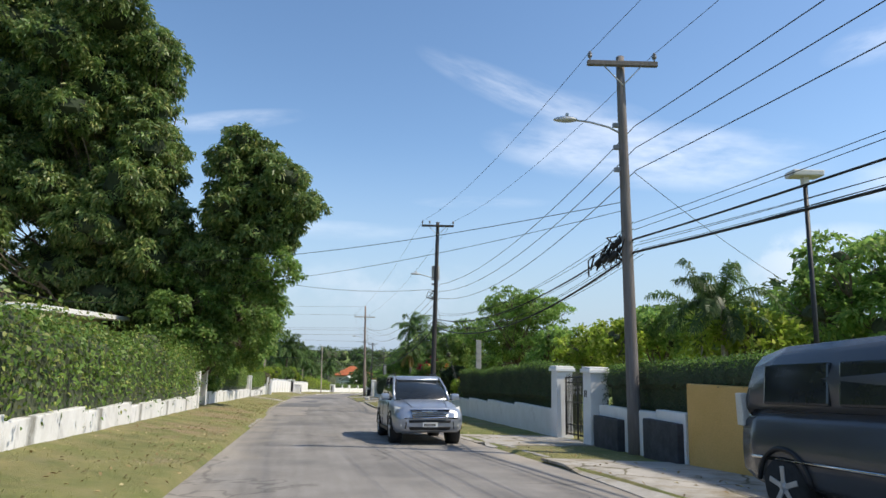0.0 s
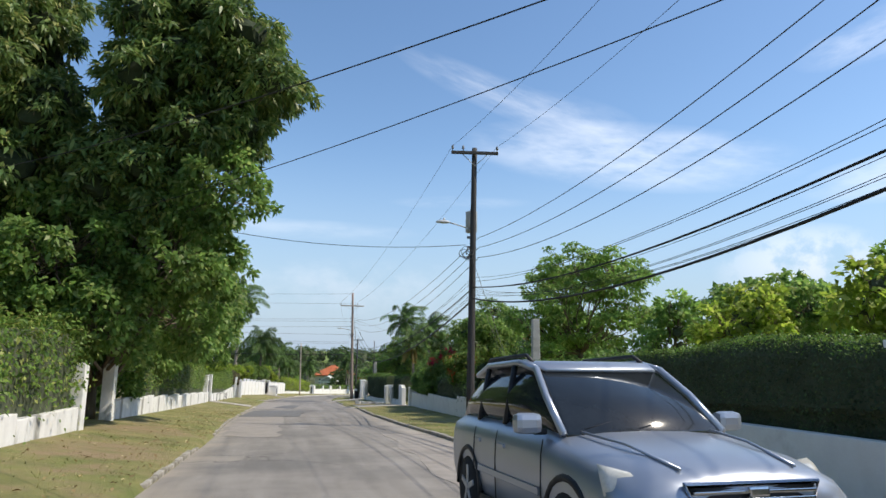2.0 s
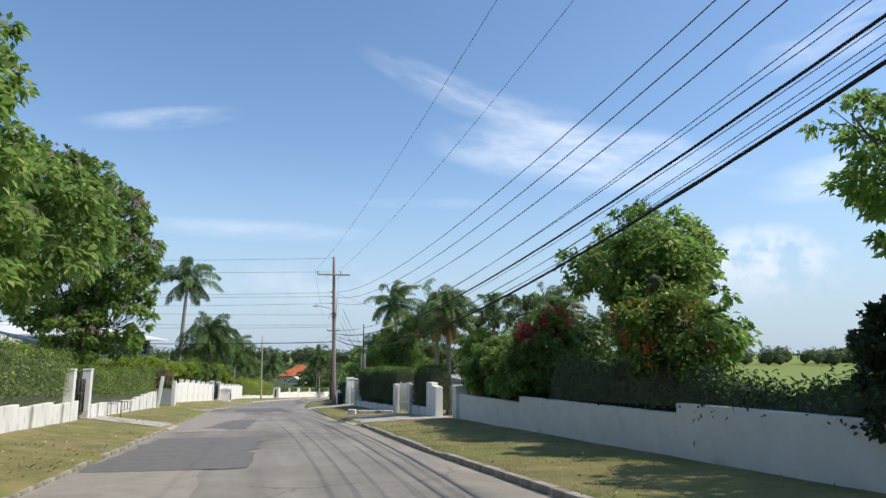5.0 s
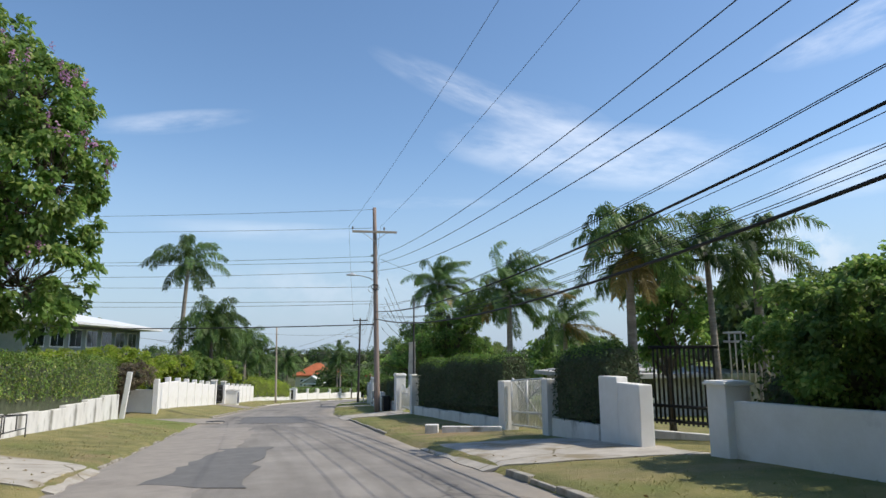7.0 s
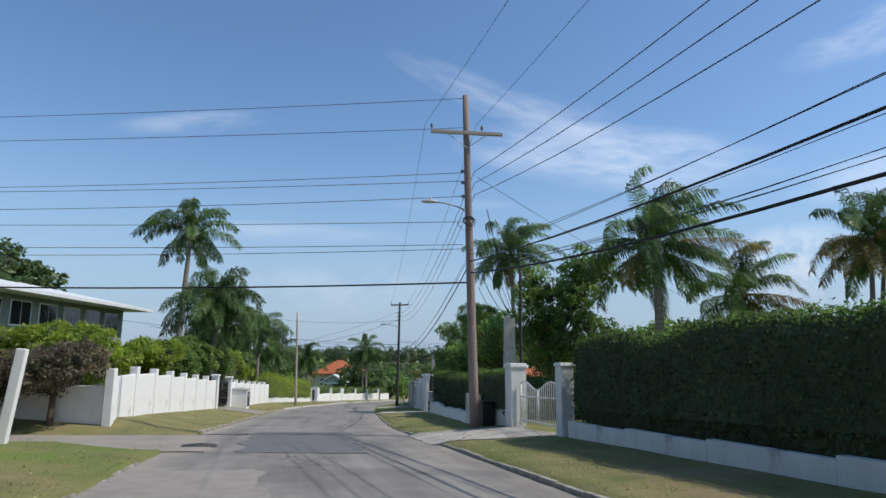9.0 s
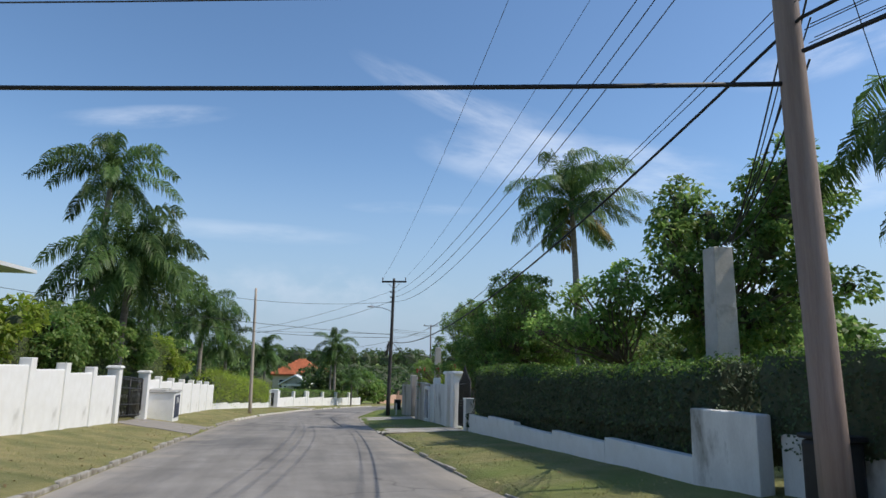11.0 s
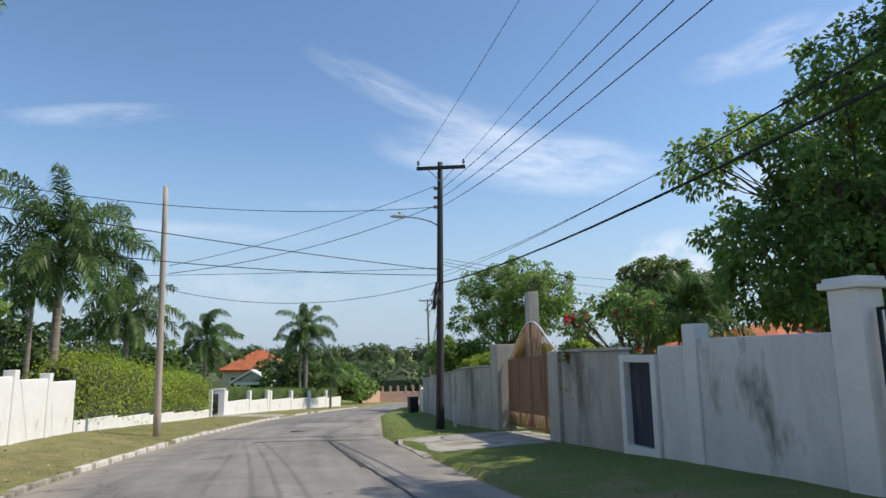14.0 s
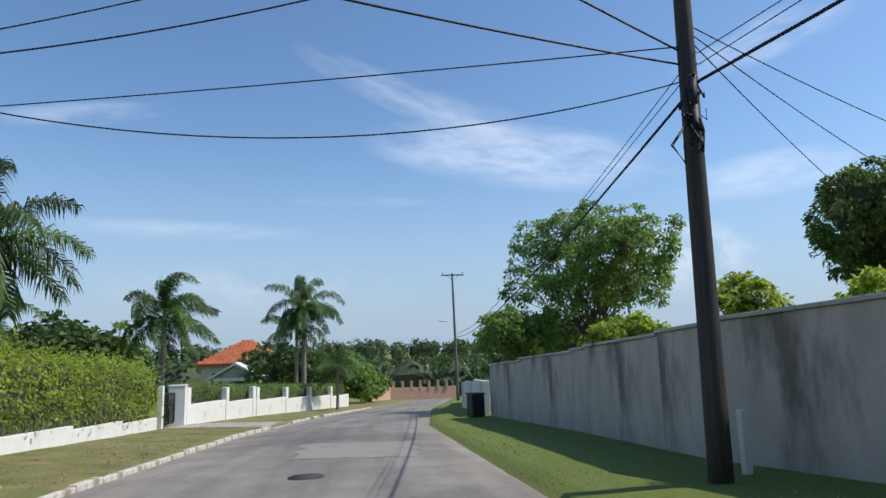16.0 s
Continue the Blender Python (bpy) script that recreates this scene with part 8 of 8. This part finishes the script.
def suv():
    """A silver sport utility vehicle, front towards -y of its own axes."""
    cx, cy = -0.36, 18.3
    t = thing("car", "silver blue-grey sport utility car on the asphalt", "car", cx, cy, road_z(cx, cy) + 0.012, 10.5)
    t.matrix_basis = t.matrix_basis @ pose(0, 0, 0, -math.degrees(math.atan(GRADE)), 0, 0)
    part("body", hull([(-2.27, 0.44, 0.52, 0.60, 0.72, 0.56, 0.76, 0.44, 0.80), (-2.24, 0.36, 0.66, 0.76, 0.78, 0.68, 0.83, 0.52, 0.87), (-2.12, 0.30, 0.74, 0.85, 0.82, 0.76, 0.89, 0.60, 0.94), (-1.85, 0.27, 0.78, 0.885, 0.88, 0.82, 0.95, 0.66, 1.00), (-1.4, 0.26, 0.78, 0.89, 0.93, 0.85, 1.00, 0.70, 1.05), (-0.98, 0.26, 0.80, 0.89, 0.97, 0.86, 1.05, 0.72, 1.09), (-0.6, 0.26, 0.80, 0.89, 1.00, 0.87, 1.08, 0.74, 1.10), (0.6, 0.26, 0.80, 0.89, 1.02, 0.87, 1.10, 0.75, 1.11), (1.5, 0.27, 0.79, 0.885, 1.03, 0.86, 1.11, 0.74, 1.12), (2.05, 0.30, 0.76, 0.86, 1.02, 0.83, 1.10, 0.70, 1.11), (2.24, 0.40, 0.68, 0.80, 0.98, 0.76, 1.06, 0.64, 1.07)]), M_CAR_SILVER, t)
    cab = [ring(-1.02, 0.71, 1.02, 1.09, 0.02), ring(-0.62, 0.735, 1.05, 1.38, 0.06, 0.05), ring(-0.26, 0.745, 1.05, 1.60, 0.08, 0.10), ring(0.1, 0.755, 1.05, 1.675, 0.09, 0.13), ring(1.2, 0.755, 1.05, 1.675, 0.09, 0.13), ring(1.8, 0.72, 1.05, 1.58, 0.09, 0.12), ring(2.14, 0.70, 1.05, 1.12, 0.02)]
    part("cabin", loft(cab), M_GLASS_DARK, t, "dark tinted glass cabin")
    rf = [ring(-0.30, 0.58, 1.585, 1.62, 0.012), ring(-0.1, 0.63, 1.63, 1.685, 0.02), ring(0.3, 0.65, 1.66, 1.715, 0.02), ring(1.2, 0.65, 1.66, 1.71, 0.02), ring(1.85, 0.60, 1.56, 1.62, 0.012)]
    part("roof", loft(rf), M_CAR_SILVER, t)
    for s in (-1, 1):
        for pts in ([[s * 0.745, -1.02, 1.07], [s * 0.72, -0.62, 1.37], [s * 0.655, -0.26, 1.61], [s * 0.63, 0.1, 1.69]], [[s * 0.655, -0.2, 1.625], [s * 0.65, 0.2, 1.69], [s * 0.645, 1.2, 1.69], [s * 0.60, 1.82, 1.59]]):
            part("pillar", tube(pts, 0.036, 6), M_CAR_SILVER, t)
        for pts in ([[s * 0.775, 0.32, 1.08], [s * 0.66, 0.32, 1.66]], [[s * 0.77, 1.22, 1.08], [s * 0.655, 1.2, 1.65]]):
            part("pillar", tube(pts, 0.032, 6), M_PLASTIC, t)
        part("roof_rail", tube([[s * 0.60, -0.02, 1.69], [s * 0.60, 0.14, 1.765], [s * 0.60, 1.3, 1.765], [s * 0.60, 1.45, 1.69]], 0.02, 6), M_PLASTIC, t)
        bm = boxes(((s * 0.97 - 0.12, -0.86, 1.06), (s * 0.97 + 0.12, -0.72, 1.23), 0.055))
        mirror = part("mirror", bm, M_CAR_SILVER, t)
        part("mirror_foot", boxes(((s * 0.85 - 0.06, -0.80, 1.05), (s * 0.85 + 0.06, -0.74, 1.10), 0.015)), M_PLASTIC, mirror)
        part("headlight", lens([(s * 0.50, -2.262, 0.70), (s * 0.50, -2.21, 0.835), (s * 0.86, -1.80, 0.93), (s * 0.885, -1.93, 0.74)]), M_HEADLIGHT, t, "clouded pale headlight")
        wheel(t, s * 0.79, -1.36, 0.35, 0.23)
        wheel(t, s * 0.79, 1.28, 0.35, 0.23)
        for wy in (-1.36, 1.28):
            part("arch", tube([[s * 0.885, wy + 0.44 * math.cos(a), 0.34 + 0.44 * math.sin(a)] for a in np.linspace(0.0, 3.14, 14)], 0.034, 6), M_PLASTIC, t)
            part("arch_lining", tube([[s * 0.62, wy, 0.36], [s * 0.892, wy, 0.36]], 0.42, 20), M_PLASTIC, t)
        fog = part("fog_lamp_recess", lens([(s * 0.60, -2.255, 0.38), (s * 0.58, -2.275, 0.56), (s * 0.82, -2.13, 0.56), (s * 0.80, -2.12, 0.38)], 0.06, 0.012), M_PLASTIC, t)
        part("fog_lamp", tube([[s * 0.70, -2.20, 0.46], [s * 0.70, -2.245, 0.46]], 0.045, 12), M_HEADLIGHT, fog)
        part("sill", boxes(((s * 0.885 - 0.02, -0.9, 0.27), (s * 0.885 + 0.025, 0.82, 0.36), 0.015)), M_PLASTIC, t)
        part("door_moulding", boxes(((s * 0.897, -0.85, 0.58), (s * 0.897 + s * 0.018, 0.85, 0.64), 0.004)), M_CAR_SILVER, t)
        for dy in (-0.88, 0.3, 1.05):
            part("door_gap", tube([[s * 0.896, dy, 0.36], [s * 0.906, dy, 0.62], [s * 0.893, dy, 0.9], [s * 0.868, dy, 1.02]], 0.006, 4), M_PLASTIC, t)
        for dy in (0.12, 0.9):
            part("door_handle", boxes(((s * 0.895 - 0.015, dy - 0.09, 0.87), (s * 0.895 + 0.02, dy + 0.09, 0.91), 0.01)), M_CAR_SILVER, t)
        part("hood_crease", tube([[s * 0.44, -2.14, 0.92], [s * 0.52, -1.6, 1.035], [s * 0.60, -1.05, 1.085]], 0.012, 5), M_CAR_SILVER, t)
        part("wiper", tube([[s * 0.25 - 0.3, -1.0, 1.10], [s * 0.25 + 0.2, -0.86, 1.19]], 0.010, 5), M_PLASTIC, t)
    g = part("grille", lens([(-0.40, -2.285, 0.655), (-0.48, -2.25, 0.835), (0.48, -2.25, 0.835), (0.40, -2.285, 0.655)], 0.06, 0.008), M_PLASTIC, t)
    rim = [[-0.41, -2.30, 0.65], [-0.50, -2.262, 0.84], [0.50, -2.262, 0.84], [0.41, -2.30, 0.65], [-0.41, -2.30, 0.65]]
    part("grille_surround", tube(rim, 0.020, 6), M_CHROME, g)
    for i in range(3):
        w = 0.42 + 0.018 * i
        part("grille_bar", boxes(((-w, -2.315 + 0.008 * i, 0.69 + i * 0.046), (w, -2.29 + 0.008 * i, 0.712 + i * 0.046), 0.006)), M_CHROME, g)
    part("badge", boxes(((-0.075, -2.325, 0.765), (0.075, -2.295, 0.825), 0.014)), M_CHROME, g)
    part("intake", lens([(-0.52, -2.285, 0.535), (-0.54, -2.28, 0.60), (0.54, -2.28, 0.60), (0.52, -2.285, 0.535)], 0.05, 0.004), M_PLASTIC, t)
    part("lower_grille", lens([(-0.50, -2.255, 0.355), (-0.53, -2.283, 0.43), (0.53, -2.283, 0.43), (0.50, -2.255, 0.355)], 0.05, 0.004), M_PLASTIC, t)
    pl = part("number_plate", boxes(((-0.19, -2.312, 0.43), (0.19, -2.287, 0.54), 0.006)), M_PLATE, t)
    part("plate_bars", boxes(*(((-0.15 + i * 0.05, -2.316, 0.455), (-0.12 + i * 0.05, -2.3125, 0.515), 0) for i in range(6))), M_PLASTIC, pl)


suv()


def van():
    """A dark van parked beside the road, its far end towards +y."""
    t = thing("van", "dark charcoal van parked beside the street", "van", 5.15, 5.95, None, 10)
    t.matrix_basis = t.matrix_basis @ pose(0, 0, 0, -math.degrees(math.atan(GRADE)), 0, 0)
    body = [ring(2.30, 0.70, 0.45, 0.95, 0.12), ring(2.22, 0.84, 0.32, 1.15, 0.14, 0.04), ring(1.9, 0.90, 0.28, 1.18, 0.14, 0.05), ring(0, 0.92, 0.27, 1.18, 0.14, 0.05), ring(-1.9, 0.90, 0.28, 1.14, 0.14, 0.05), ring(-2.25, 0.80, 0.36, 0.95, 0.14, 0.05)]
    part("body", loft(body), M_CAR_DARK, t)
    cab = [ring(2.20, 0.78, 1.10, 1.25, 0.03), ring(2.05, 0.80, 1.10, 1.80, 0.14, 0.10), ring(1.6, 0.82, 1.10, 1.90, 0.14, 0.12), ring(0, 0.84, 1.10, 1.93, 0.14, 0.12), ring(-1.0, 0.82, 1.10, 1.85, 0.14, 0.12), ring(-1.75, 0.76, 1.10, 1.2, 0.03)]
    part("cabin", loft(cab), M_CAR_DARK, t)
    for s in (-1, 1):
        for y0, y1 in ((0.75, 1.75), (-0.35, 0.62), (-1.2, -0.48)):
            bm = boxes(((s * 0.80 - 0.035, y0, 1.22), (s * 0.80 + 0.035, y1, 1.68), 0.03))
            for v in bm.verts:
                v.co.x -= s * 0.14 * (v.co.z - 1.25) - s * 0.03
            part("side_window", bm, M_GLASS_DARK, t)
        part("trim", tube([[s * 0.925, -1.9, 0.62], [s * 0.935, 0, 0.62], [s * 0.915, 1.95, 0.62]], 0.02, 6), M_CHROME, t)
        for wy in (-1.45, 1.45):
            wheel(t, s * 0.82, wy, 0.33)
            part("arch", tube([[s * 0.915, wy + 0.41 * math.cos(a), 0.33 + 0.41 * math.sin(a)] for a in np.linspace(0.1, 3.04, 12)], 0.028, 6), M_PLASTIC, t)
        part("tail_lamp", boxes(((s * 0.80 - 0.05, 2.16, 0.95), (s * 0.80 + 0.05, 2.28, 1.35), 0.02)), M_HEADLIGHT, t)


van()
bin_ = thing("wheelie_bin", "black plastic wheelie bin beside the grey wall", "bin", -9.1, 139.2, None, 10)
part("body", boxes(((-0.28, -0.3, 0.0), (0.28, 0.3, 0.9), 0.05)), M_PLASTIC, bin_)
part("lid", boxes(((-0.31, -0.34, 0.905), (0.31, 0.34, 0.98), 0.03)), M_PLASTIC, bin_)
bin_ = thing("wheelie_bin", "black plastic wheelie bin beside the gate pillar", "bin", -7.75, 82.6, None, 10)
part("body", boxes(((-0.2, -0.25, 0.0), (0.2, 0.25, 0.75), 0.05)), M_PLASTIC, bin_)
part("lid", boxes(((-0.23, -0.28, 0.755), (0.23, 0.28, 0.82), 0.03)), M_PLASTIC, bin_)
post2 = thing("marker_post", "short white marker post beside the pole", "post", -10.35, 120.9)
part("post", boxes(((-0.05, -0.05, -0.2), (0.05, 0.05, 0.8), 0.01)), M_WHITE_WORN, post2)

# ---------------------------------------------------------------- grass and litter


def grass():
    """Short uneven blades on the verges."""
    rng = np.random.default_rng(9)
    n = 80000
    y = rng.uniform(3, 150, n) ** 1.0
    left = rng.random(n) < 0.5
    d = rng.uniform(0.1, 4.2, n)
    ea, eb = np.interp(y, [p[1] for p in LEFT_EDGE], [p[0] for p in LEFT_EDGE]), np.interp(y, [p[1] for p in RIGHT_EDGE], [p[0] for p in RIGHT_EDGE])
    x = np.where(left, ea - d, eb + d)
    keep = np.ones(n, bool)
    for lo, hi, lf in ((76.5, 83.5, True), (15.8, 19.7, False), (5, 13.2, False), (58, 62.5, False), (64.6, 67.8, False), (78.6, 82.4, False), (100.4, 104, False), (112.6, 117.5, False), (57, 59.6, True), (99.8, 104.4, True), (28, 31, True)):
        keep &= ~((y > lo) & (y < hi) & (left == lf))
    clump = np.array([noise.noise(Vector((a * 0.7, b * 0.7, 1))) for a, b in zip(x, y)])
    keep &= rng.random(n) < 0.45 + 0.9 * clump
    x, y, left = x[keep], y[keep], left[keep]
    z = np.array([gz(a, b) for a, b in zip(x, y)])
    m = len(x)
    h = rng.uniform(0.015, 0.05, m)
    a = rng.uniform(0, 6.28, m)
    w = np.stack([np.cos(a), np.sin(a), 0 * a], 1) * 0.012
    lean = rng.normal(size=(m, 3)) * np.array([0.03, 0.03, 0])
    b = np.stack([x, y, z - 0.01], 1)
    tip = b + lean + np.stack([0 * h, 0 * h, h], 1)
    ob = part("grass", quad_mesh("grass", np.stack([b - w, b + w, tip + w * 0.2, tip - w * 0.2], 1)), M_GRASS_BLADE)
    tagged(ob, "short dry grass blades on the verges", "grass", kind="stuff")


grass()


def litter():
    rng = np.random.default_rng(19)
    n = 1300
    y = np.concatenate([rng.uniform(4, 48, 800), rng.uniform(48, 130, n - 800)])
    d = np.abs(rng.normal(size=n)) * 1.2 + 0.05
    left = rng.random(n) < 0.75
    x = np.array([xl(b) - min(k, 2.3) if s else xr(b) + min(k, 1.5) for b, k, s in zip(y, d, left)])
    c = np.stack([x, y, [gz(a, b) + 0.035 for a, b in zip(x, y)]], 1)
    out = rng.normal(size=(n, 3)) * np.array([0.25, 0.25, 0]) + np.array([0, 0, 1.0])
    q = leaves(rng, c, unit(out), 0.09, 0.045, 0.0, 0.2)
    q[:, :, 2] = np.maximum(q[:, :, 2], c[:, 2][:, None] - 0.03)
    ob = part("fallen_leaves", quad_mesh("fallen_leaves", q), M_LITTER)
    tagged(ob, "dry fallen leaves scattered on the verges", "leaf litter", kind="stuff")


litter()
